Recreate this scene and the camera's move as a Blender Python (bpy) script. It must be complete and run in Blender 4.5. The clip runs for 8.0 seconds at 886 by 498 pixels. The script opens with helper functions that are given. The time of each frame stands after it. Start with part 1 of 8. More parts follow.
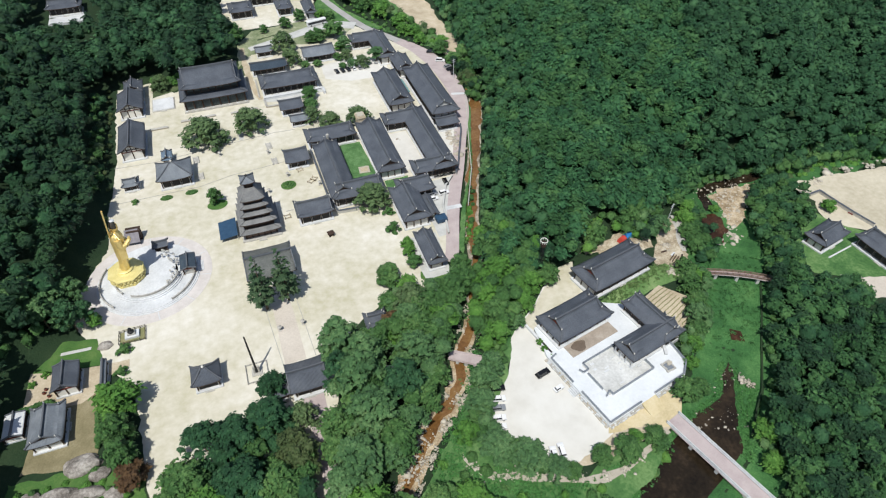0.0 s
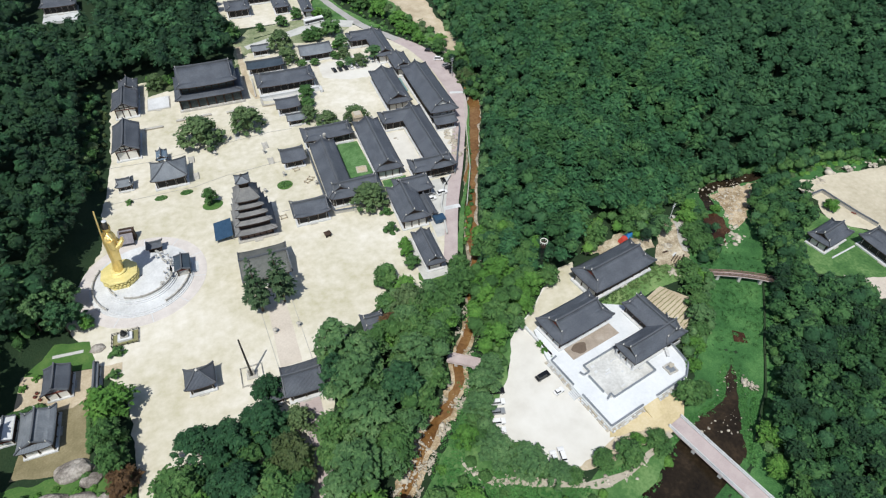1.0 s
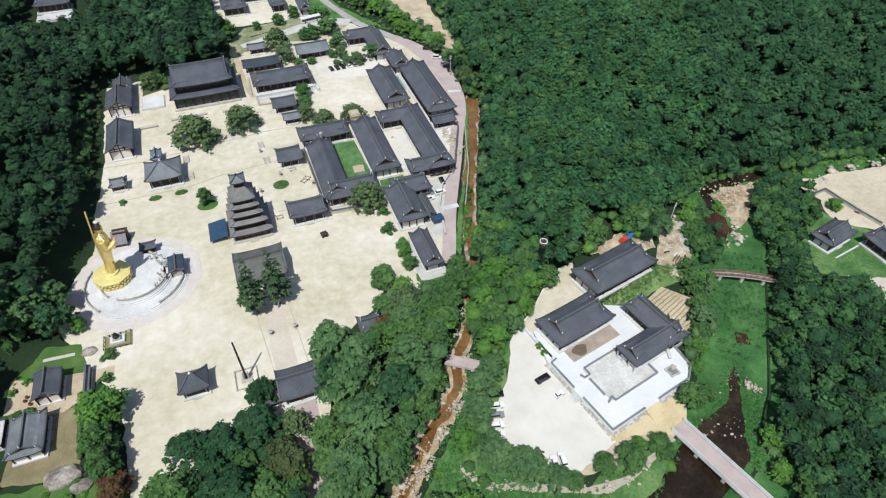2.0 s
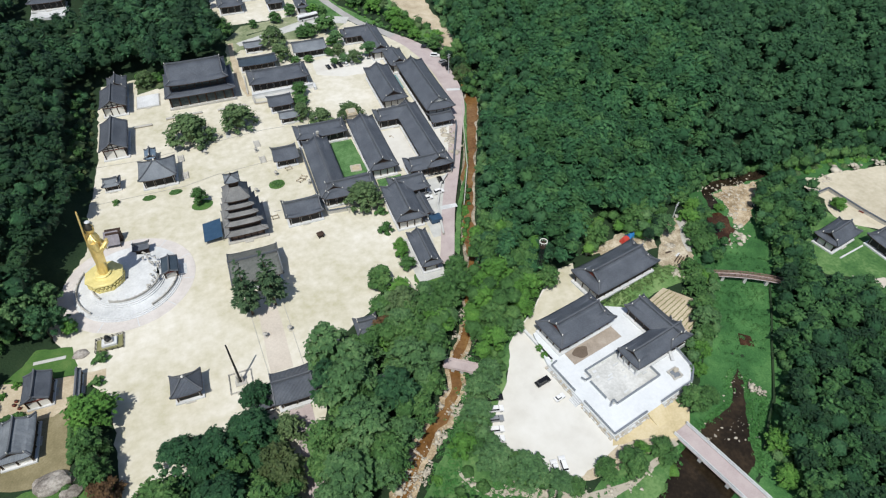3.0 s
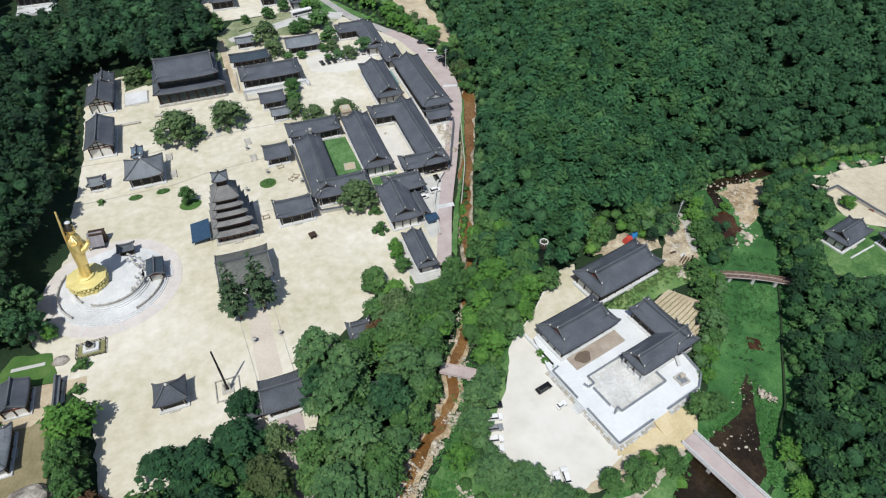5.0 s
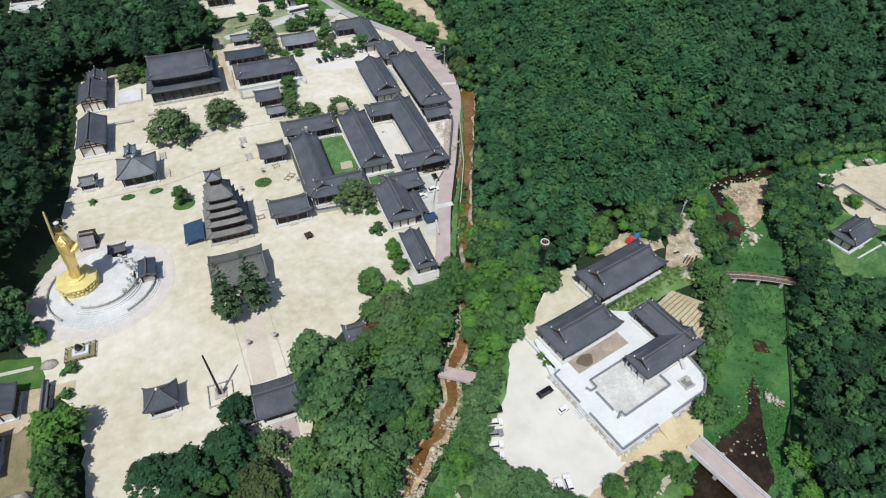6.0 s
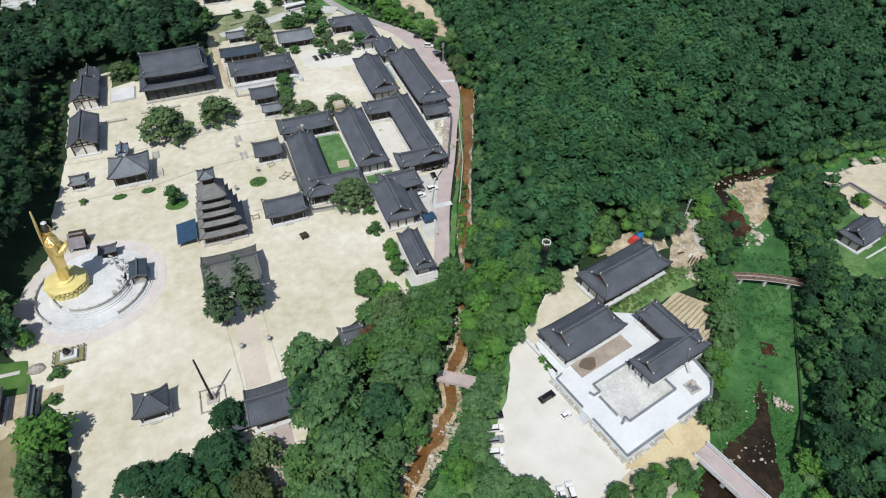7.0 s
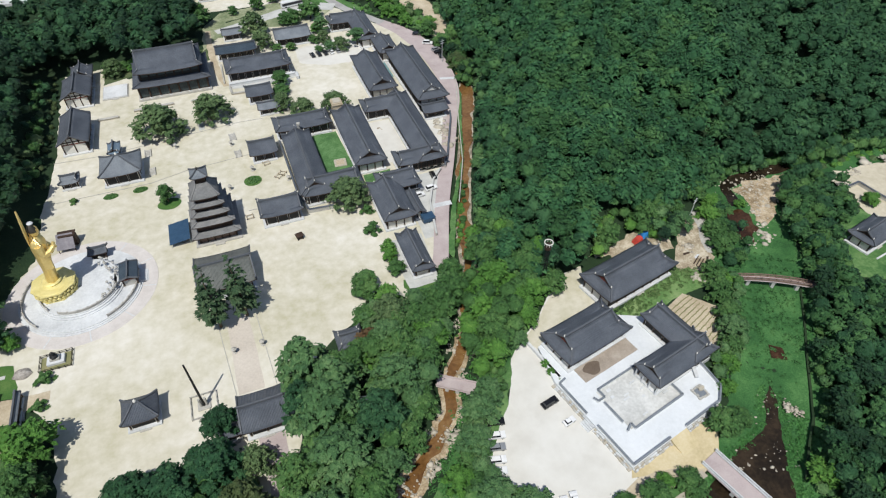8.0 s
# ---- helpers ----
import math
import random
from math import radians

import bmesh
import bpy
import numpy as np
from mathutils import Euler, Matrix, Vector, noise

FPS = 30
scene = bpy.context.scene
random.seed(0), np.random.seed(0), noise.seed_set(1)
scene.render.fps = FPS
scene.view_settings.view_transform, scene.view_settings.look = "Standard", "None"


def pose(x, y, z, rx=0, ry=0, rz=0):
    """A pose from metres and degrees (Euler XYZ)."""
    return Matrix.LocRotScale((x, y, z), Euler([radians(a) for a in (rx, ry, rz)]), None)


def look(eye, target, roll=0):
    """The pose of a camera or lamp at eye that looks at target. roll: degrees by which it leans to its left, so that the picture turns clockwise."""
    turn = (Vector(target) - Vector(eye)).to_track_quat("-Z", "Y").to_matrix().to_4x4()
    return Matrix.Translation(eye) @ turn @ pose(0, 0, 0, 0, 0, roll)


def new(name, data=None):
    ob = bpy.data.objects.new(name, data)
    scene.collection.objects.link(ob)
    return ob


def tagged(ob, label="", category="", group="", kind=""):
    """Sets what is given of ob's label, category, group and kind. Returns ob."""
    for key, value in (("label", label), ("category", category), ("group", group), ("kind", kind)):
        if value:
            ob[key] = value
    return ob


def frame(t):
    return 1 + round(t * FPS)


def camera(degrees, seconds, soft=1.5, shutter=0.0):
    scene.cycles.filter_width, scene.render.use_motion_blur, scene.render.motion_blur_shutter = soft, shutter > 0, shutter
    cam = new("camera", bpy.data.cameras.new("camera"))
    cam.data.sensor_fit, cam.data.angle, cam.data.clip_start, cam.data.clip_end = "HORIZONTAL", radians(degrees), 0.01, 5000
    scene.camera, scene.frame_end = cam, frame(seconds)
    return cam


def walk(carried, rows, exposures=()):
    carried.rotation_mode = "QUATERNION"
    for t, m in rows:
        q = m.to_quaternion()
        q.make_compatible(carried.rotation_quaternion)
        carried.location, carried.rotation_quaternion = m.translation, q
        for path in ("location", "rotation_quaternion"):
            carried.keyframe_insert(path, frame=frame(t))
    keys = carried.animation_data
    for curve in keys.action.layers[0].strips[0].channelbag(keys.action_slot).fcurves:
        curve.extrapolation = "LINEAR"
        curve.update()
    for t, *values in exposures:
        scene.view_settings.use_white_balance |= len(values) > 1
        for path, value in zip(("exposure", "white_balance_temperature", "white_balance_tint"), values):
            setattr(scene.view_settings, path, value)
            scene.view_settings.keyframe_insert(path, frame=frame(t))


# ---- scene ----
cam = camera(73.7, 8.0, soft=1.2)
PATH = [
    (0.0, (8.24, -130.10, 156.96), (33.14, -63.80, 86.35), 0.37),
    (0.5, (8.79, -129.06, 155.96), (33.76, -62.80, 85.36), 0.38),
    (1.0, (9.36, -128.03, 154.94), (34.39, -61.78, 84.33), 0.38),
    (1.5, (9.94, -126.98, 153.89), (35.04, -60.76, 83.28), 0.38),
    (2.0, (10.54, -125.91, 152.80), (35.70, -59.72, 82.19), 0.38),
    (2.5, (11.15, -124.82, 151.67), (36.37, -58.65, 81.06), 0.39),
    (3.0, (11.77, -123.70, 150.50), (37.05, -57.55, 79.89), 0.39),
    (3.5, (12.41, -122.53, 149.29), (37.74, -56.41, 78.68), 0.39),
    (4.0, (13.05, -121.33, 148.03), (38.44, -55.23, 77.41), 0.39),
    (4.5, (13.70, -120.07, 146.71), (39.16, -54.00, 76.10), 0.39),
    (5.0, (14.37, -118.76, 145.34), (39.88, -52.70, 74.72), 0.40),
    (5.5, (15.04, -117.38, 143.90), (40.61, -51.34, 73.29), 0.40),
    (6.0, (15.72, -115.93, 142.41), (41.34, -49.91, 71.80), 0.40),
    (6.5, (16.41, -114.40, 140.85), (42.09, -48.40, 70.24), 0.40),
    (7.0, (17.11, -112.78, 139.21), (42.84, -46.81, 68.60), 0.41),
    (7.5, (17.81, -111.07, 137.50), (43.59, -45.12, 66.90), 0.41),
    (8.0, (18.52, -109.27, 135.72), (44.35, -43.33, 65.11), 0.41),
]
walk(cam, [(t, look(eye, target, roll)) for t, eye, target, roll in PATH], exposures=((0.0, 0.05), (4.0, 0.0), (8.0, -0.07)))

# ---- world, sun, exposure ----
SUN_TO = Vector((-0.262, -0.390, 0.883))
world = bpy.data.worlds.new("sky")
scene.world = world
world.use_nodes = True
wn = world.node_tree.nodes
sky = wn.new("ShaderNodeTexSky")
sky.sky_type, sky.sun_disc = "NISHITA", False
sky.sun_elevation, sky.sun_rotation = math.asin(0.883), math.atan2(-0.262, -0.390)
world.node_tree.links.new(sky.outputs[0], wn["Background"].inputs[0])
wn["Background"].inputs[1].default_value = 0.107
sun_data = bpy.data.lights.new("sun", "SUN")
sun_data.energy, sun_data.angle, sun_data.color = 4.25, radians(0.55), (0.98, 0.97, 0.915)
sun = new("sun", sun_data)
sun.matrix_world = look(SUN_TO * 300, (0, 0, 0))


# ---- materials ----
def material(name, colours, rough=0.8, scale=0.3, fine=6.0, bump=0.0, bump_scale=8.0, metal=0.0, island=0.0, each=0.0, stripes=None, spec=0.3, contrast=1.0):
    """A procedural surface: two or three colours blended by a coarse and a fine noise, optional relief, stripes along u, and variation by island or object."""
    m = bpy.data.materials.new(name)
    m.use_nodes = True
    nt = m.node_tree
    n, lk = nt.nodes, nt.links.new
    b = n["Principled BSDF"]
    geo = n.new("ShaderNodeNewGeometry")

    def noise_tex(sc, detail=5.0):
        t = n.new("ShaderNodeTexNoise")
        t.inputs["Scale"].default_value = sc
        t.inputs["Detail"].default_value = detail
        t.inputs["Roughness"].default_value = 0.62
        lk(geo.outputs["Position"], t.inputs["Vector"])
        return t.outputs["Fac"]

    def calc(op, a, c):
        k = n.new("ShaderNodeMath")
        k.operation = op
        for i, v in enumerate((a, c)):
            if isinstance(v, (int, float)):
                k.inputs[i].default_value = v
            else:
                lk(v, k.inputs[i])
        return k.outputs[0]

    coarse, grain = noise_tex(scale, 6.0), noise_tex(fine, 4.0)
    fac = calc("ADD", calc("MULTIPLY", coarse, 0.65), calc("MULTIPLY", grain, 0.35))
    if contrast != 1.0:
        fac = calc("ADD", calc("MULTIPLY", fac, contrast), 0.5 - 0.5 * contrast)
    if island:
        fac = calc("ADD", calc("MULTIPLY", fac, 1 - island), calc("MULTIPLY", geo.outputs["Random Per Island"], island))
    if each:
        info = n.new("ShaderNodeObjectInfo")
        fac = calc("ADD", calc("MULTIPLY", fac, 1 - each), calc("MULTIPLY", info.outputs["Random"], each))
    ramp = n.new("ShaderNodeValToRGB")
    lo, hi = (0.30, 0.70) if not island else (0.12, 0.88)
    els = ramp.color_ramp.elements
    els[0].position, els[1].position = lo, hi
    els[0].color, els[1].color = (*colours[0], 1), (*colours[-1], 1)
    if len(colours) == 3:
        els.new(0.5).color = (*colours[1], 1)
    lk(fac, ramp.inputs[0])
    lk(ramp.outputs[0], b.inputs["Base Color"])
    b.inputs["Roughness"].default_value = rough
    b.inputs["Metallic"].default_value = metal
    b.inputs["Specular IOR Level"].default_value = spec
    height = None
    if bump:
        height = calc("MULTIPLY", noise_tex(bump_scale, 3.0), bump)
    if stripes:
        uv = n.new("ShaderNodeUVMap")
        sep = n.new("ShaderNodeSeparateXYZ")
        lk(uv.outputs[0], sep.inputs[0])
        wave = calc("ABSOLUTE", calc("SINE", calc("MULTIPLY", sep.outputs[0], math.pi / stripes), 0.0), 0.0)
        course = calc("FRACT", calc("MULTIPLY", sep.outputs[1], 1 / stripes), 0.0)
        both = calc("ADD", calc("MULTIPLY", wave, 0.11), calc("MULTIPLY", course, 0.03))
        height = both if height is None else calc("ADD", height, both)
    if height is not None:
        bp = n.new("ShaderNodeBump")
        bp.inputs["Distance"].default_value = 1.0
        bp.inputs["Strength"].default_value = 0.9
        lk(height, bp.inputs["Height"])
        lk(bp.outputs[0], b.inputs["Normal"])
    return m


# Floor colour taken near black so gaps between crowns read as deep shade.
M_GROUND = material("shade_dark_forest_floor", [(0.009, 0.022, 0.009), (0.016, 0.036, 0.014), (0.03, 0.05, 0.021)], 0.95, 0.06, 1.2, 0.25, 1.5)
M_SAND = material("pale_court_sand", [(0.427, 0.398, 0.277), (0.550, 0.516, 0.416), (0.656, 0.624, 0.550)], 0.95, 0.024, 0.3, 0.02, 4.0, contrast=1.5)
M_LOT = material("white_gravel", [(0.488, 0.464, 0.415), (0.597, 0.579, 0.532), (0.675, 0.662, 0.622)], 0.95, 0.03, 0.2, 0.03, 4.0, contrast=1.0)
M_DIRT = material("tan_bare_earth", [(0.3, 0.24, 0.16), (0.44, 0.37, 0.265), (0.58, 0.51, 0.39)], 0.95, 0.12, 1.5, 0.05, 3.0)
M_GRASS = material("short_grass", [(0.028, 0.075, 0.018), (0.058, 0.135, 0.03), (0.12, 0.19, 0.055)], 0.9, 0.12, 2.2, 0.10, 5.0)
M_TRACK = material("rough_tan_track", [(0.22, 0.175, 0.115), (0.36, 0.3, 0.21), (0.54, 0.48, 0.37)], 0.95, 0.25, 1.6, 0.2, 2.0, contrast=2.0)
M_DRYGRASS = material("dry_grass", [(0.12, 0.135, 0.055), (0.21, 0.205, 0.1), (0.32, 0.285, 0.165)], 0.95, 0.15, 1.8, 0.08, 4.0)
M_ROAD = material("mauve_paving", [(0.33, 0.27, 0.265), (0.41, 0.345, 0.335), (0.48, 0.415, 0.4)], 0.85, 0.2, 3.0, 0.01, 6.0)
M_MEADOW = material("lush_meadow_grass", [(0.019, 0.074, 0.021), (0.042, 0.133, 0.037), (0.084, 0.205, 0.062)], 0.9, 0.09, 2.4, 0.45, 2.2, contrast=1.6)
M_YGRASS = material("yellow_green_lawn", [(0.075, 0.16, 0.045), (0.13, 0.225, 0.075), (0.21, 0.29, 0.12)], 0.95, 0.1, 1.2, 0.06, 5.0, contrast=1.6)
M_BANK = material("bright_bank_grass", [(0.034, 0.098, 0.028), (0.068, 0.155, 0.046), (0.14, 0.235, 0.085)], 0.95, 0.09, 0.9, 0.08, 3.0, contrast=1.8)
# Olive grass, toned down in colour for shade on the main hall's bank.
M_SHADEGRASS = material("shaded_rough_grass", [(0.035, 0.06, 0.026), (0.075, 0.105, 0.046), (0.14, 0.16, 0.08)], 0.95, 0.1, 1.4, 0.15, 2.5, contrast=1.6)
M_LAWN = material("mown_lawn", [(0.050, 0.122, 0.040), (0.080, 0.178, 0.060), (0.13, 0.24, 0.098)], 0.9, 0.2, 1.6, 0.08, 5.0, contrast=2.0)
M_PALEGRASS = material("pale_grey_green_grass", [(0.13, 0.17, 0.085), (0.24, 0.265, 0.155), (0.38, 0.38, 0.27)], 0.95, 0.07, 0.8, 0.05, 4.0, contrast=1.8)
M_TILE_TEAL = material("blue_black_tile", [(0.03, 0.045, 0.062), (0.045, 0.065, 0.088), (0.07, 0.095, 0.12)], 0.5, 0.2, 2.0, 0.02, 3.0, stripes=0.36)
M_LANE = material("worn_grey_concrete", [(0.26, 0.25, 0.24), (0.34, 0.33, 0.32), (0.42, 0.41, 0.39)], 0.9, 0.15, 2.0, 0.01, 5.0)
M_CONCRETE = material("grey_concrete", [(0.36, 0.36, 0.34), (0.46, 0.46, 0.44), (0.55, 0.55, 0.52)], 0.85, 0.2, 2.0, 0.01, 5.0)
M_WHITE_STONE = material("white_granite", [(0.44, 0.45, 0.455), (0.545, 0.555, 0.56), (0.63, 0.64, 0.645)], 0.75, 0.12, 1.5, 0.01, 5.0, contrast=1.6)
M_STONE = material("weathered_granite", [(0.28, 0.27, 0.245), (0.4, 0.385, 0.35), (0.52, 0.5, 0.455)], 0.85, 0.5, 4.0, 0.05, 3.0)
M_BOULDER = material("pale_boulder", [(0.25, 0.22, 0.18), (0.42, 0.38, 0.31), (0.58, 0.53, 0.44)], 0.9, 0.4, 3.0, 0.08, 2.0, island=0.4)
M_TILE = material("dark_grey_clay_tile", [(0.059, 0.066, 0.081), (0.087, 0.098, 0.118), (0.124, 0.137, 0.16)], 0.55, 0.18, 2.0, 0.02, 3.0, stripes=0.36)
M_TILE_OLD = material("weathered_grey_tile", [(0.115, 0.13, 0.15), (0.175, 0.195, 0.218), (0.245, 0.265, 0.285)], 0.7, 0.2, 2.0, 0.03, 3.0, stripes=0.36)
M_TILE_BROWN = material("lichened_grey_tile", [(0.09, 0.096, 0.09), (0.135, 0.142, 0.132), (0.19, 0.192, 0.172)], 0.75, 0.2, 2.0, 0.03, 3.0, stripes=0.36)
M_TILE_BLUE = material("blue_grey_tile", [(0.10, 0.15, 0.21), (0.15, 0.21, 0.28), (0.22, 0.28, 0.34)], 0.6, 0.2, 2.0, 0.02, 3.0, stripes=0.36)
M_RIDGE = material("ridge_tile", [(0.076, 0.083, 0.095), (0.115, 0.123, 0.136)], 0.6, 0.6, 4.0, 0.03, 6.0)
M_PLASTER = material("white_lime_plaster", [(0.60, 0.58, 0.52), (0.74, 0.72, 0.67)], 0.85, 0.4, 3.0)
# Dark timber paint, taken darker still to hold the shade inside verandas.
M_WOOD = material("shade_dark_painted_timber", [(0.022, 0.015, 0.012), (0.045, 0.028, 0.02), (0.08, 0.046, 0.032)], 0.7, 0.7, 5.0, 0.02, 9.0)
M_REDWOOD = material("red_painted_timber", [(0.13, 0.030, 0.022), (0.20, 0.050, 0.034)], 0.65, 0.6, 5.0)
# Near-black grey doors: shade under the eaves is part of this colour.
M_DOOR = material("shade_dark_lattice_door", [(0.018, 0.019, 0.019), (0.036, 0.036, 0.034)], 0.7, 0.8, 6.0, 0.03, 10.0)
M_GOLD = material("gilded_bronze", [(0.70, 0.50, 0.16), (0.88, 0.70, 0.31)], 0.44, 0.4, 3.0, 0.05, 2.0, metal=0.55)
M_GOLD_DULL = material("yellow_gilt_stone", [(0.60, 0.51, 0.18), (0.80, 0.70, 0.33)], 0.5, 0.5, 3.0, 0.04, 3.0, metal=0.2)
M_TARP = material("blue_tarpaulin", [(0.022, 0.052, 0.098), (0.038, 0.082, 0.142)], 0.45, 0.5, 3.0, 0.06, 1.2)
M_BLUE = material("bright_blue_sheet", [(0.02, 0.16, 0.42), (0.04, 0.22, 0.52)], 0.5, 0.5, 3.0, 0.05, 2.0)
M_RED = material("red_sheet", [(0.40, 0.04, 0.03), (0.52, 0.07, 0.05)], 0.6, 0.5, 3.0, 0.05, 2.0)
M_IRON = material("dark_iron", [(0.020, 0.021, 0.022), (0.045, 0.045, 0.045)], 0.55, 0.8, 5.0, metal=0.6)
M_STEEL = material("galvanised_steel", [(0.42, 0.44, 0.45), (0.55, 0.57, 0.58)], 0.4, 0.8, 5.0, metal=0.7)
M_WATER_BROWN = material("ochre_shallow_water", [(0.085, 0.038, 0.012), (0.175, 0.090, 0.031), (0.27, 0.165, 0.07)], 0.18, 0.12, 0.9, 0.015, 2.0, spec=0.5, contrast=1.2)
M_WATER_DARK = material("dark_peaty_water", [(0.010, 0.0075, 0.005), (0.02, 0.0145, 0.009), (0.042, 0.029, 0.017)], 0.2, 0.12, 1.0, 0.03, 1.2, spec=0.25, contrast=1.5)
M_BARK = material("brown_bark", [(0.07, 0.05, 0.035), (0.14, 0.10, 0.07)], 0.95, 0.8, 6.0, 0.1, 5.0)


def leaf(name, cols, island=0.34, scale=0.075):
    # The fine dark-and-light mottle stands in for small shadows among the leaves.
    m = material(name, cols, 0.52, scale, 1.7, 0.8, 3.2, island=island, spec=0.25, contrast=2.6)
    return m


M_LEAF = leaf("broadleaf_foliage", [(0.024, 0.070, 0.020), (0.064, 0.153, 0.043), (0.152, 0.275, 0.085)])
M_LEAF_LIGHT = leaf("bright_green_foliage", [(0.040, 0.112, 0.020), (0.088, 0.222, 0.040), (0.168, 0.330, 0.070)])
M_LEAF_BLUE = leaf("blue_green_foliage", [(0.032, 0.083, 0.033), (0.084, 0.182, 0.066), (0.185, 0.302, 0.122)])
# Darker than the hill's needles, to carry the western slope's shade in colour.
M_PINE = leaf("pine_needles", [(0.008, 0.026, 0.013), (0.018, 0.055, 0.024), (0.044, 0.103, 0.038)])
M_PINE_HILL = leaf("hill_pine_needles", [(0.009, 0.036, 0.015), (0.032, 0.108, 0.043), (0.090, 0.228, 0.084)], 0.42)
M_HILL_WARM = leaf("hill_broadleaf_foliage", [(0.012, 0.041, 0.014), (0.039, 0.112, 0.037), (0.104, 0.226, 0.075)], 0.42)
# Deep leaf green; on slopes turned from the sun it also carries shade.
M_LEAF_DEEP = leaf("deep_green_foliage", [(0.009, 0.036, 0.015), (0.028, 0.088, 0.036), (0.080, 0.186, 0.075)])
M_LEAF_GREY = leaf("grey_green_foliage", [(0.042, 0.080, 0.033), (0.098, 0.165, 0.064), (0.190, 0.265, 0.115)])
M_LEAF_RUST = leaf("rust_brown_foliage", [(0.07, 0.04, 0.022), (0.13, 0.075, 0.035), (0.17, 0.11, 0.05)])
M_LEAF_OLIVE = leaf("olive_foliage", [(0.036, 0.064, 0.022), (0.068, 0.104, 0.037), (0.115, 0.149, 0.060)])
M_CAR_BLACK = material("black_car_paint", [(0.008, 0.008, 0.009), (0.014, 0.014, 0.015)], 0.25, 0.5, 3.0, spec=0.5)
M_CAR_WHITE = material("white_car_paint", [(0.66, 0.66, 0.66), (0.76, 0.76, 0.76)], 0.25, 0.5, 3.0, spec=0.5)
M_CAR_GREY = material("silver_car_paint", [(0.30, 0.31, 0.32), (0.38, 0.39, 0.40)], 0.3, 0.5, 3.0, metal=0.4, spec=0.5)
M_GLASS = material("dark_window_glass", [(0.012, 0.014, 0.017), (0.022, 0.025, 0.03)], 0.08, 0.5, 3.0, spec=0.6)
M_RUBBER = material("black_rubber", [(0.012, 0.012, 0.012), (0.022, 0.022, 0.022)], 0.9, 1.0, 5.0)


# ---- helpers for building ----
def mesh_object(name, bm, mats, parent=None, label=""):
    me = bpy.data.meshes.new(name)
    bm.to_mesh(me)
    bm.free()
    for m in mats if isinstance(mats, (list, tuple)) else [mats]:
        me.materials.append(m)
    ob = new(name, me)
    if parent is not None:
        ob.parent = parent
    if label:
        ob["label"] = label
    return ob


def part(name, bm, mats, parent, label=""):
    return mesh_object(name, bm, mats, parent, label)


def thing(name, x, y, z, turn, label, category, group=""):
    ob = new(name)
    ob.empty_display_size = 0.5
    ob.matrix_basis = pose(x, y, z, 0, 0, turn)
    return tagged(ob, label, category, group)


def add_box(bm, x0, x1, y0, y1, z0, z1, bevel=0.0, mat=0, taper=0.0):
    """A box, with chamfered upright and top edges when bevel is given; taper draws the top in."""
    tx, ty = taper, taper
    if bevel <= 0:
        co = [(x0, y0, z0), (x1, y0, z0), (x1, y1, z0), (x0, y1, z0), (x0 + tx, y0 + ty, z1), (x1 - tx, y0 + ty, z1), (x1 - tx, y1 - ty, z1), (x0 + tx, y1 - ty, z1)]
        v = [bm.verts.new(c) for c in co]
        fs = [(3, 2, 1, 0), (4, 5, 6, 7), (0, 1, 5, 4), (1, 2, 6, 5), (2, 3, 7, 6), (3, 0, 4, 7)]
        for f in fs:
            bm.faces.new([v[i] for i in f]).material_index = mat
        return
    k = bevel

    def ring(z, ins):
        a, b, c, d = x0 + ins, x1 - ins, y0 + ins, y1 - ins
        return [bm.verts.new(p) for p in ((a + k, c, z), (b - k, c, z), (b, c + k, z), (b, d - k, z), (b - k, d, z), (a + k, d, z), (a, d - k, z), (a, c + k, z))]

    rings = [ring(z0, 0), ring(z1 - k, taper), ring(z1, taper + k * 0.7)]
    for lo, hi in zip(rings, rings[1:]):
        for i in range(8):
            bm.faces.new((lo[i], lo[(i + 1) % 8], hi[(i + 1) % 8], hi[i])).material_index = mat
    bm.faces.new(rings[-1]).material_index = mat
    bm.faces.new(rings[0][::-1]).material_index = mat


def add_lathe(bm, rings, seg=10, cx=0.0, cy=0.0, mat=0, start=0.0):
    """A turned shape from (radius, z) rows; the first and last rows are closed."""
    loops = []
    for r, z in rings:
        loops.append([bm.verts.new((cx + r * math.cos(start + 2 * math.pi * i / seg), cy + r * math.sin(start + 2 * math.pi * i / seg), z)) for i in range(seg)])
    for lo, hi in zip(loops, loops[1:]):
        for i in range(seg):
            bm.faces.new((lo[i], lo[(i + 1) % seg], hi[(i + 1) % seg], hi[i])).material_index = mat
    bm.faces.new(loops[0][::-1]).material_index = mat
    bm.faces.new(loops[-1]).material_index = mat


def add_bar(bm, pts, w, h, mat=0, sink=0.0):
    """A bar of box section along a line of points, lying on the points, upright."""
    loops = []
    for i, p in enumerate(pts):
        a, b = Vector(pts[max(i - 1, 0)]), Vector(pts[min(i + 1, len(pts) - 1)])
        d = b - a
        side = Vector((-d.y, d.x, 0))
        side = side.normalized() * (w / 2) if side.length > 1e-6 else Vector((w / 2, 0, 0))
        p = Vector(p)
        lo, hi = Vector((0, 0, -sink)), Vector((0, 0, h))
        loops.append([bm.verts.new(q) for q in (p - side + lo, p + side + lo, p + side * 0.8 + hi, p - side * 0.8 + hi)])
    for lo, hi in zip(loops, loops[1:]):
        for i in range(4):
            bm.faces.new((lo[i], lo[(i + 1) % 4], hi[(i + 1) % 4], hi[i])).material_index = mat
    bm.faces.new(loops[0][::-1]).material_index = mat
    bm.faces.new(loops[-1]).material_index = mat


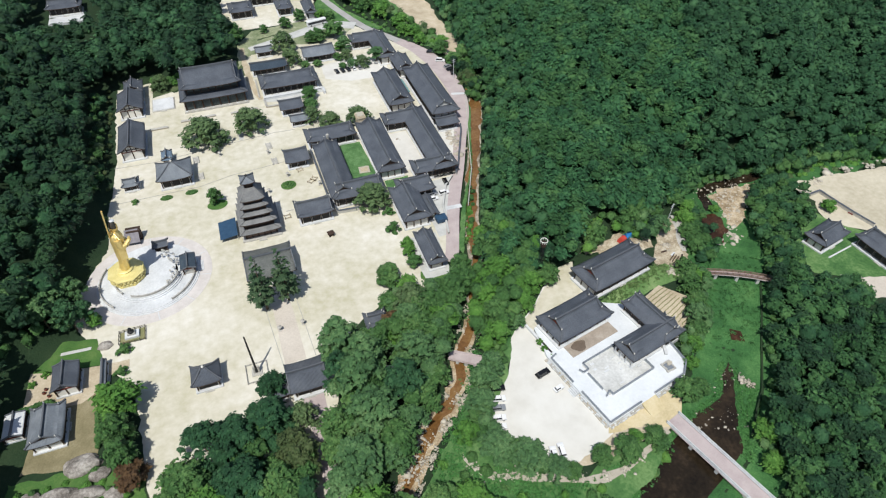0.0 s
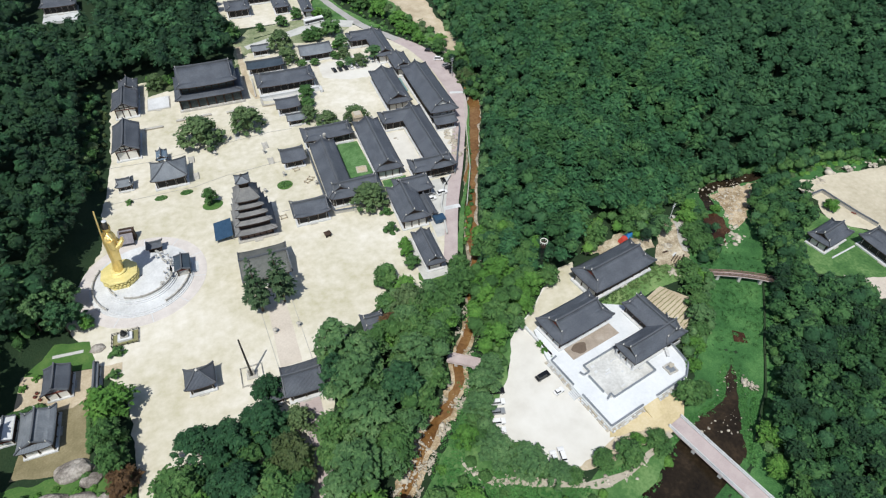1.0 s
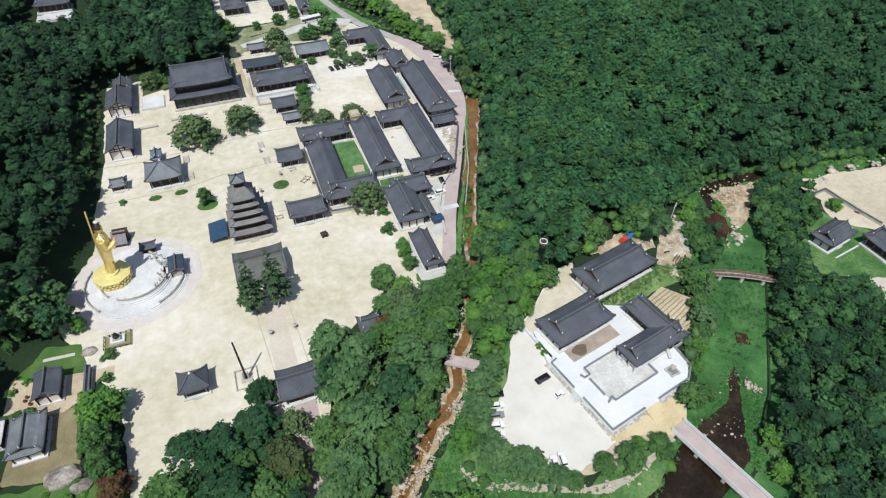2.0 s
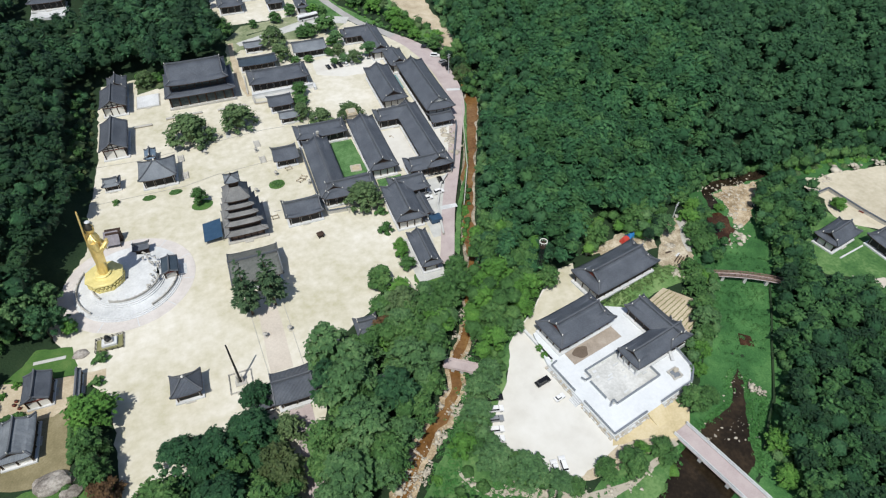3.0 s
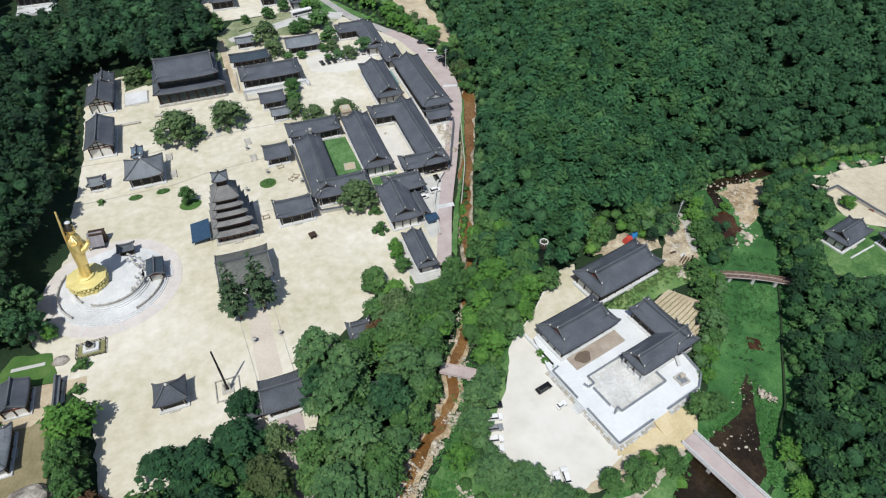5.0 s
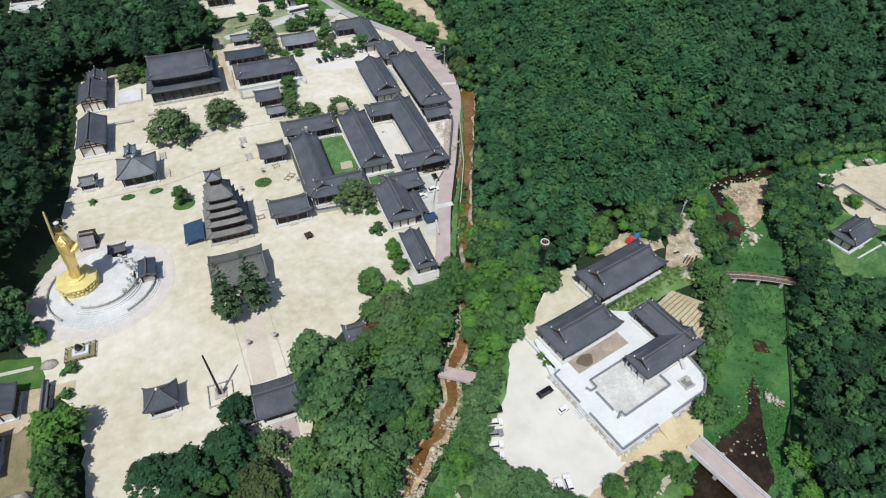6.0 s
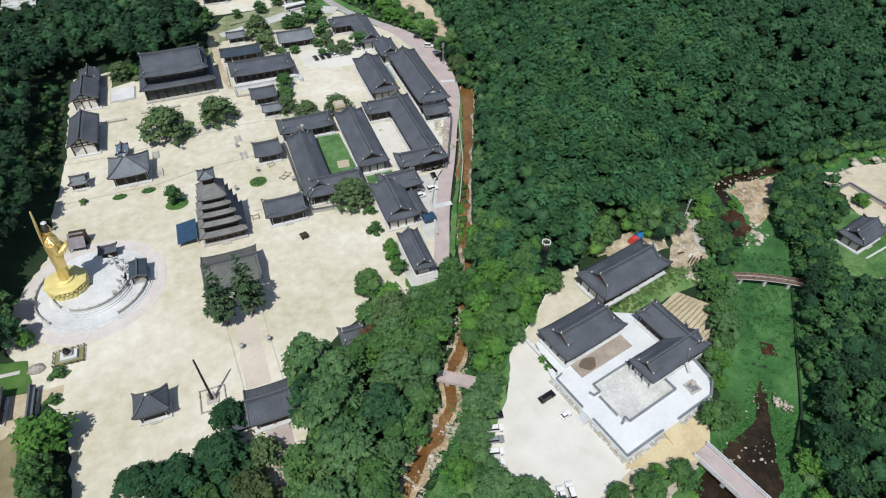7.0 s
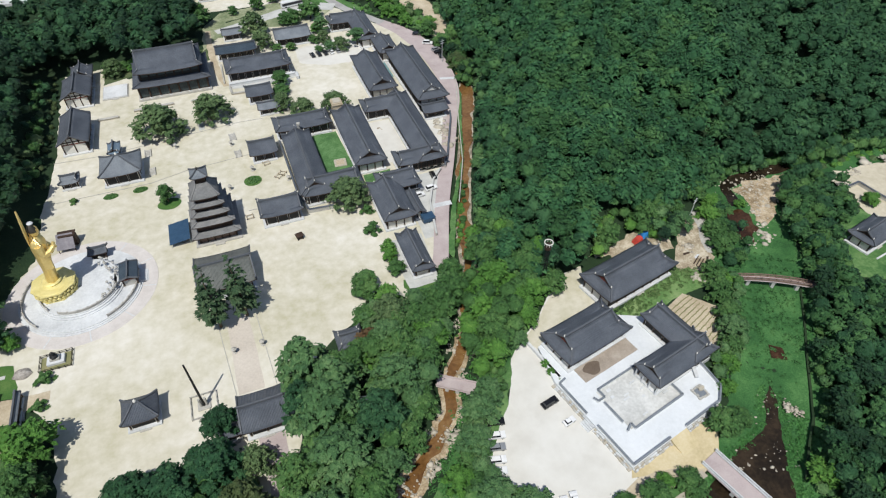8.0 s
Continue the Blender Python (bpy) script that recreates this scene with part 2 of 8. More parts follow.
def add_tube(bm, p, q, r0, r1, seg=6, mat=0):
    """A tapered round limb between two points."""
    p, q = Vector(p), Vector(q)
    rot = (q - p).to_track_quat("Z", "Y").to_matrix()
    a = [bm.verts.new(p + rot @ Vector((r0 * math.cos(2 * math.pi * i / seg), r0 * math.sin(2 * math.pi * i / seg), 0))) for i in range(seg)]
    b = [bm.verts.new(q + rot @ Vector((r1 * math.cos(2 * math.pi * i / seg), r1 * math.sin(2 * math.pi * i / seg), 0))) for i in range(seg)]
    for i in range(seg):
        bm.faces.new((a[i], a[(i + 1) % seg], b[(i + 1) % seg], b[i])).material_index = mat
    bm.faces.new(a[::-1]).material_index = mat
    bm.faces.new(b).material_index = mat


def box_part(name, parent, mat, dims, bevel=0.0, label="", taper=0.0, M=None):
    bm = bmesh.new()
    add_box(bm, *dims, bevel=bevel, taper=taper)
    if M is not None:
        bm.transform(M)
    return part(name, bm, mat, parent, label)


# ---- the lie of the land ----
def polyline_distance(px, py, line):
    """Distance of arrays of points to a polyline."""
    best = np.full(np.shape(px), 1e9)
    for (ax, ay), (bx, by) in zip(line, line[1:]):
        dx, dy = bx - ax, by - ay
        t = np.clip(((px - ax) * dx + (py - ay) * dy) / (dx * dx + dy * dy), 0, 1)
        best = np.minimum(best, np.hypot(px - ax - t * dx, py - ay - t * dy))
    return best


def ramp01(v, a, b):
    s = np.clip((v - a) / (b - a), 0, 1)
    return s * s * (3 - 2 * s)


STREAM = [(126, 150), (116, 112), (106, 88), (97, 68), (88, 48), (80, 28), (72, 5), (64, -13), (59, -20), (53, -27), (49, -37), (45, -42), (36, -49), (30, -56), (23, -64), (10, -82), (-10, -110)]
RIVER = [(330, 18), (250, 14), (205, 12), (184, 12), (174, 0), (166, -14), (156, -30), (147, -46), (138, -60), (126, -74), (110, -86), (92, -92), (72, -98), (45, -112), (20, -130)]
CHANNEL = [(131, -61), (125, -70), (115, -79), (102, -84), (90, -89), (76, -95), (50, -108), (20, -130)]
NORTH_BED = [(126, 158), (128, 180), (122, 205), (120, 235), (115, 280)]


def west_foot(y):
    return np.interp(y, [-200, -60, -40, 0, 20, 40, 62, 92, 117, 153, 185, 240, 330], [-62, -78, -86, -84, -66, -63, -54, -57, -59, -60, -64, -96, -120])


def hill_height(x, y):
    x, y = np.asarray(x, float), np.asarray(y, float)
    west_of = np.interp(y, [-60, -10, 30, 60, 100, 150, 200, 330], [95, 92, 96, 106, 126, 140, 150, 170])
    south_of = np.interp(x, [80, 100, 128, 142, 165, 180, 205, 240, 300, 420], [-14, -6, 2, 14, 26, 24, 21, 15, 6, -4])
    da, db = np.clip(x - west_of, 0, None), np.clip(y - south_of, 0, None)
    d = da * db / np.maximum(da + db, 1e-6) * 1.25
    east = 95 * (1 - np.exp(-d * 0.62 / 95)) * (0.55 + 0.45 * np.exp(-np.clip(x - 190, 0, None) / 120))
    dw = np.clip(west_foot(y) - x, 0, None)
    west = 80 * (1 - np.exp(-dw * 0.55 / 80))
    dn = np.clip(y - np.interp(x, [-140, -60, -5, 8, 60, 120], [185, 190, 196, 290, 300, 310]), 0, None)
    north = 40 * (1 - np.exp(-dn * 0.18 / 40))
    dse = np.clip(-(y + 70), 0, None) * ramp01(x, 160, 240)
    south_east = 25 * (1 - np.exp(-dse * 0.2 / 25))
    folds = np.sin(x / 15 + 1.3 * np.sin(y / 31)) * np.cos(y / 19 + x / 47) + 0.6 * np.sin(x / 8.3 - y / 11.7 + 1.0)
    both = east + west
    return both + 4.5 * folds * ramp01(both, 3, 14) + north + south_east


def land(x, y):
    """Height of the ground at arrays of places."""
    x, y = np.asarray(x, float), np.asarray(y, float)
    z = hill_height(x, y)
    z = z - 2.4 * (1 - ramp01(polyline_distance(x, y, STREAM), 3.0, 7.5))
    z = z - 1.5 * (1 - ramp01(polyline_distance(x, y, RIVER), 12.5, 17.5))
    z = z - 1.0 * (1 - ramp01(polyline_distance(x, y, CHANNEL), 7.0, 10.5))
    z = z - 1.2 * (1 - ramp01(polyline_distance(x, y, NORTH_BED), 8.0, 14.0))
    return z


def land_at(x, y):
    return float(land(np.array([x]), np.array([y]))[0])


def grid_mesh(name, xs, ys, mat):
    gx, gy = np.meshgrid(xs, ys)
    z = land(gx, gy)
    rough = hill_height(gx, gy) > 0.5
    jit = np.random.default_rng(5).normal(0, 0.25, gx.shape)
    z = z + np.where(rough, jit, 0) - 0.03
    co = np.stack([gx, gy, z], -1).reshape(-1, 3)
    nx, ny = len(xs), len(ys)
    i = np.arange(nx * ny).reshape(ny, nx)
    quads = np.stack([i[:-1, :-1], i[:-1, 1:], i[1:, 1:], i[1:, :-1]], -1).reshape(-1, 4)
    return quad_mesh(name, co, quads, mat)


def quad_mesh(name, co, quads, mats, mat_index=None, smooth=False):
    me = bpy.data.meshes.new(name)
    me.vertices.add(len(co))
    me.vertices.foreach_set("co", np.asarray(co, np.float32).ravel())
    quads = np.asarray(quads, np.int32)
    k = quads.shape[1]
    me.loops.add(len(quads) * k)
    me.loops.foreach_set("vertex_index", quads.ravel())
    me.polygons.add(len(quads))
    me.polygons.foreach_set("loop_start", np.arange(0, len(quads) * k, k, dtype=np.int32))
    if mat_index is not None:
        me.polygons.foreach_set("material_index", np.asarray(mat_index, np.int32))
    if smooth:
        me.polygons.foreach_set("use_smooth", np.ones(len(quads), bool))
    for m in mats if isinstance(mats, (list, tuple)) else [mats]:
        me.materials.append(m)
    me.update(calc_edges=True)
    return me


near = np.arange(-130, 280.1, 2.0)
gxs = np.concatenate([[-2500, -1200, -600, -350, -250, -190, -160, -145], near, [290, 310, 340, 400, 520, 800, 1400, 2600]])
gys = np.concatenate([[-2500, -1200, -600, -300, -200, -160], np.arange(-140, 330.1, 2.0), [345, 370, 410, 480, 600, 900, 1500, 2800]])
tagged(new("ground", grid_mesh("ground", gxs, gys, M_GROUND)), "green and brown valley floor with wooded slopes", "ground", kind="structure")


def smooth_line(pts, step=2.0):
    """Points along a soft curve through pts."""
    out = []
    p = [Vector(q).to_2d() if len(q) > 2 else Vector(q) for q in pts]
    p = [p[0] * 2 - p[1]] + p + [p[-1] * 2 - p[-2]]
    for a, b, c, d in zip(p, p[1:], p[2:], p[3:]):
        n = max(2, int((c - b).length / step))
        for k in range(n):
            t = k / n
            out.append(0.5 * ((2 * b) + (c - a) * t + (2 * a - 5 * b + 4 * c - d) * t * t + (3 * b - a - 3 * c + d) * t ** 3))
    out.append(p[-2])
    return out


def ribbon(name, pts, widths, z, mat, label, category, ragged=0.0, kind="structure", step=2.0):
    """A strip of ground along a line, with a width at each end point blended along it."""
    line = smooth_line(pts, step)
    bm = bmesh.new()
    rows = []
    n = len(line)
    cross = max(5, int(max(widths) / 2) | 1)
    for i, p in enumerate(line):
        d = (line[min(i + 1, n - 1)] - line[max(i - 1, 0)]).normalized()
        side = Vector((-d.y, d.x))
        w = float(np.interp(i / (n - 1), np.linspace(0, 1, len(widths)), widths)) / 2
        row = []
        for k in np.linspace(-1, 1, cross):
            e = ragged * noise.noise((p.x * 0.21 + k * 7, p.y * 0.21, k * 3.1)) if abs(k) == 1 else 0
            q = p + side * (k * w + k * e)
            zz = z if not callable(z) else z(q.x, q.y)
            row.append(bm.verts.new((q.x, q.y, zz)))
        rows.append(row)
    for lo, hi in zip(rows, rows[1:]):
        for i in range(cross - 1):
            bm.faces.new((lo[i], hi[i], hi[i + 1], lo[i + 1]))
    bmesh.ops.recalc_face_normals(bm, faces=bm.faces)
    return tagged(mesh_object(name, bm, mat), label, category, kind=kind)


def patch(name, pts, z, mat, label, category, ragged=0.6, kind="structure", seed=0):
    """A level piece of ground with a slightly uneven outline."""
    bm = bmesh.new()
    loop = []
    for (ax, ay), (bx, by) in zip(pts, pts[1:] + pts[:1]):
        n = max(1, int(math.hypot(bx - ax, by - ay) / 1.5))
        for k in range(n):
            x, y = ax + (bx - ax) * k / n, ay + (by - ay) * k / n
            loop.append((x + ragged * noise.noise((x * 0.3, y * 0.3, seed)), y + ragged * noise.noise((x * 0.3, y * 0.3, seed + 9))))
    top = [bm.verts.new((x, y, z)) for x, y in loop]
    f = bm.faces.new(top)
    f.normal_update()
    if f.normal.z < 0:
        f.normal_flip()
    bmesh.ops.triangulate(bm, faces=bm.faces)
    return tagged(mesh_object(name, bm, mat), label, category, kind=kind)


def ellipse_points(cx, cy, rx, ry, n=24):
    return [(cx + rx * math.cos(2 * math.pi * i / n), cy + ry * math.sin(2 * math.pi * i / n)) for i in range(n)]


M_SAND_WORN = material("worn_sand", [(0.42, 0.37, 0.31), (0.52, 0.465, 0.40), (0.60, 0.545, 0.47)], 0.95, 0.1, 1.6, 0.02, 4.0)
# court, yards, roads
patch("bank_grass", [(24, -70), (34, -60), (46, -48), (52, -40), (56, -34), (62, -30), (66, -22), (72, -18), (80, -20), (78, -28), (66, -38), (56, -50), (52, -58), (58, -70), (70, -78), (84, -74), (98, -76), (88, -84), (70, -90), (48, -96), (24, -110), (0, -120), (8, -86)], 0.02, M_BANK, "bright green grassy bank between stream and car park", "grass bank", 1.2)
patch("court", [(-40, -60), (-43, -26), (-45, -8), (-54, 6), (-61, 20), (-66, 32), (-66, 46), (-58, 66), (-53.4, 92), (-52.4, 117), (-53.4, 153), (-53, 182), (-36, 184), (-26, 170), (10, 178), (11, 196), (20, 212), (66, 226), (80, 214), (104, 172), (108, 150), (108, 126), (102, 104), (86, 66), (74, 38), (64, 14), (50, 2), (42, 8), (34, -1), (26, -5), (16, -14), (10, -40), (6, -64)], 0.03, M_SAND, "pale sandy temple courtyard with faint green stains", "courtyard", 0.9)
ribbon("road", [(64, 10), (66.5, 15), (76, 38.5), (88.3, 64.7), (98.5, 88), (105.6, 104), (110, 124), (110.5, 150), (106, 172), (98, 188)], [5, 5, 5.2, 5.6, 6.4, 8.5, 10, 9.5, 6], 0.07, M_ROAD, "mauve block-paved lane beside the stream", "road")
ribbon("crosswalk", [(72.6, 38.6), (79.3, 38.2)], [2.2, 2.2], 0.10, M_WHITE_STONE, "pale raised crossing on the lane", "crossing", step=1.0)
ribbon("lane", [(99, 186.5), (93, 197), (84.5, 212), (76, 238), (68, 270), (60, 310)], [5.2, 4.6, 4.4, 4.2], 0.09, M_LANE, "grey concrete lane up the valley", "lane", 0.3)
ribbon("path", [(12, 208), (11.7, 184), (12.3, 165), (14.6, 148)], [2.6, 3.2, 2.4], 0.10, M_DIRT, "worn ochre path beside a long hall", "path", 0.7)
patch("pavement", [(0.2, 123.6), (2.3, 123.6), (2.6, 116.2), (0.3, 115.5)], 0.09, M_CONCRETE, "small grey paved slab by a tree", "paving", 0.1)
patch("yard", [(16, 149.2), (46, 149), (47, 145.6), (29, 142.6), (17, 144.6)], 0.09, M_CONCRETE, "pale concrete apron of a long hall", "yard", 0.1)
ribbon("lane", [(88.6, 148), (89.4, 135), (90, 122), (91, 102)], [3.2, 3.0, 2.8], 0.10, M_CONCRETE, "white concrete alley between long halls", "lane", 0.1)
ribbon("crosswalk", [(106.5, 121), (114, 119)], [2.0, 2.0], 0.10, M_WHITE_STONE, "pale stone strip across the lane", "crossing", step=1.0)
ribbon("path", [(2.6, -14), (2.4, 0), (2.2, 10), (1.8, 19)], [6.8, 6.4, 6.2], 0.06, M_SAND_WORN, "worn processional path down the court", "path", 0.2)
ribbon("pavement", [(5.3, -27.5), (5.4, -40), (4.6, -57), (3, -75), (0, -100)], [6.5, 4.4, 4, 4], 0.09, M_ROAD, "mauve paved approach to the gate", "path", 0.3)
patch("car_park", [(46, 147), (48, 173), (72, 178), (85, 168), (84, 150), (70, 148), (70, 110), (52, 108), (40, 128)], 0.06, M_SAND, "pale gravel car park", "car park", 0.5)
patch("car_park", [(50, 172.4), (49.6, 158), (62, 151), (84, 150.6), (84.4, 168), (72, 176.6)], 0.08, M_LOT, "grey-white gravel end of a car park", "car park", 1.2)
patch("lawn", [(41.5, 64), (41.5, 96), (51.8, 96), (52.8, 64)], 0.07, M_LAWN, "bright green courtyard lawn", "lawn", 0.15)
patch("lawn", [(54, 55), (54.5, 64), (65, 64.5), (63, 57)], 0.07, M_LAWN, "small green lawn between halls", "lawn", 0.3)
patch("lawn", [(50, 3), (52, 9), (60, 9), (62, 2), (57, -2)], 0.07, M_GRASS, "small green lawn by a lane", "lawn", 0.4)
patch("yard", [(65.5, 68), (65.5, 97), (74.5, 97), (74.5, 68)], 0.06, M_LOT, "pale sandy inner yard", "yard", 0.1)
patch("yard", [(64.5, 24), (66, 57), (84, 57.5), (78, 42), (70.5, 24)], 0.06, M_CONCRETE, "pale concrete kitchen yard", "yard", 0.1)
patch("yard", [(86, 58), (87, 93), (98.5, 93), (98, 84), (90, 64)], 0.06, M_LOT, "pale yard with stacked stones", "yard", 0.1)
patch("verge", [(70, 12), (80.4, 36), (93.6, 62), (102.6, 85), (110.6, 105), (112.6, 116), (108, 106), (100.8, 85), (92.2, 60), (79.4, 38), (69, 15)], 0.05, M_BANK, "grass verge between lane and stream", "verge", 0.5)
patch("verge", [(12, 200), (20, 214), (62, 228), (80, 214), (72, 206), (50, 204), (34, 200)], 0.05, M_PALEGRASS, "pale worn lane and parking strip", "verge", 0.8)
patch("verge", [(8, 186), (10, 212), (20, 228), (52, 232), (54, 225), (22, 216), (16, 198)], 0.06, M_PALEGRASS, "pale grassy slope", "verge", 0.8)
patch("lawn", [(14, 199), (21, 211), (48, 218), (62, 208), (56, 199), (36, 203), (32, 196)], 0.09, M_PALEGRASS, "patchy pale grass between halls", "lawn", 0.8)
patch("yard", [(4, 232), (8, 300), (70, 300), (66, 262), (56, 230)], 0.05, M_SAND, "pale sandy yard of far halls", "yard", 0.8)
ribbon("lane", [(16, 205), (34, 211), (52, 218), (66, 221), (80, 215)], [5, 7, 9, 9], 0.12, M_CONCRETE, "pale grey side lane", "lane", 0.4)
patch("yard", [(51.6, 27), (52.6, 4.6), (62.4, 5.0), (64, 27)], 0.08, M_CONCRETE, "pale concrete yard round a narrow hall", "yard", 0.1)
ribbon("path", [(44, 20), (47, 10), (51, 3.5), (58, -2.6), (63, -4)], [3.4, 3.0, 2.6], 0.11, M_SAND, "pale path leaving the court", "path", 0.3)
patch("verge", [(88, 262), (96, 234), (106, 208), (112, 190), (110, 176), (120, 172), (124, 182), (116, 206), (112, 236), (104, 262)], 0.045, M_BANK, "sunlit grass between a lane and a river bed", "verge", 1.2)
patch("verge", [(60, 234), (64, 262), (75, 262), (80, 238), (92, 214), (100, 196), (92, 206)], 0.05, M_BANK, "grass verge by the lane", "verge", 0.8)
for cx, cy, rx, ry, lab in ((15.8, 75.2, 3.3, 3.0, "low round clipped hedge bed"), (-32.6, 83.8, 2.6, 1.7, "low round hedge bed"), (-22.7, 84.2, 2.6, 1.7, "low round hedge bed"), (-13.4, 72.4, 4.0, 3.2, "grass bed round a small tree")):
    patch("flower_bed", ellipse_points(cx, cy, rx, ry), 0.12, M_GRASS, lab, "flower bed", 0.2)

M_WATER_POOL = material("red_brown_pool_water", [(0.026, 0.012, 0.006), (0.046, 0.022, 0.011), (0.085, 0.045, 0.024)], 0.22, 0.15, 1.2, 0.015, 2.0, spec=0.25, contrast=1.6)
M_BED = material("tan_stream_sand", [(0.2, 0.145, 0.085), (0.36, 0.28, 0.18), (0.52, 0.43, 0.31)], 0.95, 0.3, 2.2, 0.2, 2.0, contrast=2.0)
M_GRAVEL = material("coarse_pale_gravel", [(0.17, 0.14, 0.105), (0.29, 0.25, 0.195), (0.46, 0.41, 0.335)], 0.95, 0.35, 2.5, 0.25, 2.0, contrast=2.2)
# stream, river and their banks
def on_land(dz):
    return lambda x, y: land_at(x, y) + dz


ribbon("stream_bed", STREAM[:8], [6.4, 6.2, 6, 5.6], on_land(0.05), M_GRAVEL, "walled gravelly stream bed", "stream bed", 0.7)
ribbon("stream_bed", STREAM[7:], [4.6, 6.0, 7.4, 9.0], on_land(0.05), M_BED, "tan sandy stream bed with stones", "stream bed", 3.0)
ribbon("stream_water", STREAM, [5.6, 5.6, 4.8, 3.8, 2.8, 3.0, 3.2], -2.18, M_WATER_BROWN, "shallow ochre-brown stream water", "water", 1.9)
ribbon("river_meadow", RIVER, [24, 24, 27, 31, 31, 28], on_land(0.07), M_MEADOW, "lush green riverside meadow", "meadow", 2.5)
patch("river_water", [(132.4, -60.2), (130.8, -65), (127.6, -69), (123.4, -75), (119, -81.6), (115, -90), (111, -97), (104, -101), (94, -103), (78, -104), (50, -122), (30, -128), (40, -112), (62, -101), (76, -93.4), (81.4, -88), (83, -84.6), (88.4, -82), (94.8, -78.8), (99.4, -75.6), (104, -74), (108.6, -73), (112.6, -71.8), (117, -71.4), (121.6, -70), (124.6, -67.4), (128, -63.6)], -2.2, M_WATER_DARK, "dark shallow river water with stones", "water", 0.5)
ribbon("river_water", [(250, 16), (225, 15), (210, 14.6), (202, 14.2), (193, 14.2), (184, 14.0), (177.4, 12), (175.6, 7), (173.6, 2.0)], [3, 3, 3.5, 4.4, 5, 5.6, 4.6, 3.6], on_land(0.14), M_WATER_DARK, "dark pool and riffle of the river", "water", 1.2)
patch("river_water", [(168.6, 1), (173.4, 0.6), (175.6, -3.4), (173.6, -6.4), (173.4, -10), (169, -12.2), (166.4, -15.6), (163.6, -13), (164.8, -8), (164.2, -4.6)], -1.36, M_WATER_POOL, "red-brown still pool of the river", "water", 1.2)
patch("puddle", [(141, -49.8), (143.8, -52.2), (142.4, -56), (138.6, -53.8)], -1.22, M_WATER_POOL, "small brown puddle in a meadow", "water", 0.15)
patch("gravel_bar", [(179.5, 10.2), (186.3, 11.6), (193.0, 11.2), (205, 10.5), (199, 4.6), (190, -1), (182.4, -7), (178, -9.4), (175.6, -7), (178.6, 2)], -1.35, M_BED, "tan gravel bar with boulders", "gravel bar", 2.2)
ribbon("north_river_bed", NORTH_BED, [14, 18, 26, 30], on_land(0.06), M_DIRT, "dry sandy river bed", "river bed", 2.0)

# east compound ground
patch("car_park", [(76.5, -24), (70, -29), (65.5, -39), (59, -46), (53, -54), (53, -60), (60, -68), (70.8, -75), (76, -72), (83.4, -70), (86, -60), (80, -38), (84, -30), (102, -26), (106, -24), (103, -10), (108, -2), (110, 1), (106, 2), (98, -8), (90, -13), (82, -20)], 0.04, M_LOT, "white gravel car park", "car park", 0.7)
patch("bare_ground", [(66, -73.6), (71, -75.6), (80, -75.6), (88, -74.6), (97, -74.4), (101, -73.6), (92, -70.6), (84, -69.6), (76, -72), (70.6, -74)], 0.045, M_DIRT, "bare tan earth at the edge of a gravel lot", "bare ground", 0.8)
patch("car_park", [(79, -29), (84, -29.6), (102, -25.4), (106, -23.4), (103.6, -10), (108, -2), (110, 0.6), (106, 1.4), (98, -8.6), (90, -13.6), (82, -20.4), (76.6, -24.6)], 0.06, M_SAND, "cream sandy end of a gravel car park", "car park", 1.0)
M_YSAND = material("yellow_sandy_earth", [(0.42, 0.34, 0.19), (0.54, 0.45, 0.275), (0.62, 0.54, 0.37)], 0.95, 0.15, 1.5, 0.03, 3.0)
patch("forecourt", [(82, -69.4), (92.4, -70.8), (101, -73.8), (105.4, -71.8), (111, -64), (112, -60.5), (84, -66.4)], 0.06, M_YSAND, "tan earth forecourt by a bridge", "forecourt", 0.5)
patch("lawn", [(104, -26), (134, -17), (146, -22), (140, -26), (125, -27), (108, -33)], 0.05, M_YGRASS, "rough green lawn behind halls", "lawn", 0.6)
patch("garden", [(119, -30), (129, -26), (136, -34), (134, -41), (126, -46)], 0.06, M_DIRT, "ploughed vegetable garden", "garden", 0.4)
patch("track", [(133.5, -17), (137, -11.5), (143, -5.5), (148.6, 1.5), (153, 4), (155.5, 1.4), (151.4, -7.9), (148.3, -15.2), (147.5, -21.8), (140, -20.6)], 0.06, M_TRACK, "bare earth track with cut bank", "track", 1.8)
ribbon("lane", [(158, 3), (155.6, -3), (152, -9), (148.6, -15)], [5.2, 5.2, 4.4, 2.4], 0.10, M_STONE, "short grey concrete lane", "lane", 1.1)
patch("cut_bank", [(112, -3), (118, 2), (124, 7.5), (130, 5), (126, 0), (118, -5)], 0.05, M_DIRT, "pale cut bank behind a hall", "cut bank", 1.0)
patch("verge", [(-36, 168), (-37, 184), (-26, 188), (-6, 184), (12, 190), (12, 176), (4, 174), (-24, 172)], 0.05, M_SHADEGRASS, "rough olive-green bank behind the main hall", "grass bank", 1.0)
patch("yard", [(214.6, 1.4), (220.8, 4.2), (226, 2), (232.4, 3.2), (244, 1), (256, -0.4), (290, -4), (294, -40), (250, -46), (230, -36), (224, -31), (212, -22), (213, -15), (217, -9), (215.6, -5)], 0.05, material("tan_yard_grit", [(0.40, 0.355, 0.26), (0.49, 0.44, 0.335), (0.57, 0.52, 0.405)], 0.95, 0.04, 0.5, 0.02, 4.0, contrast=1.6), "wide pale sandy yard", "yard", 0.8)
patch("lawn", [(184, -30), (186, -41), (194, -45), (199, -49), (208, -58), (230, -62), (232, -42), (222, -31), (214, -22), (211, -12), (200, -15), (188, -23)], 0.06, M_BANK, "bright green lawn below a house", "lawn", 0.8)
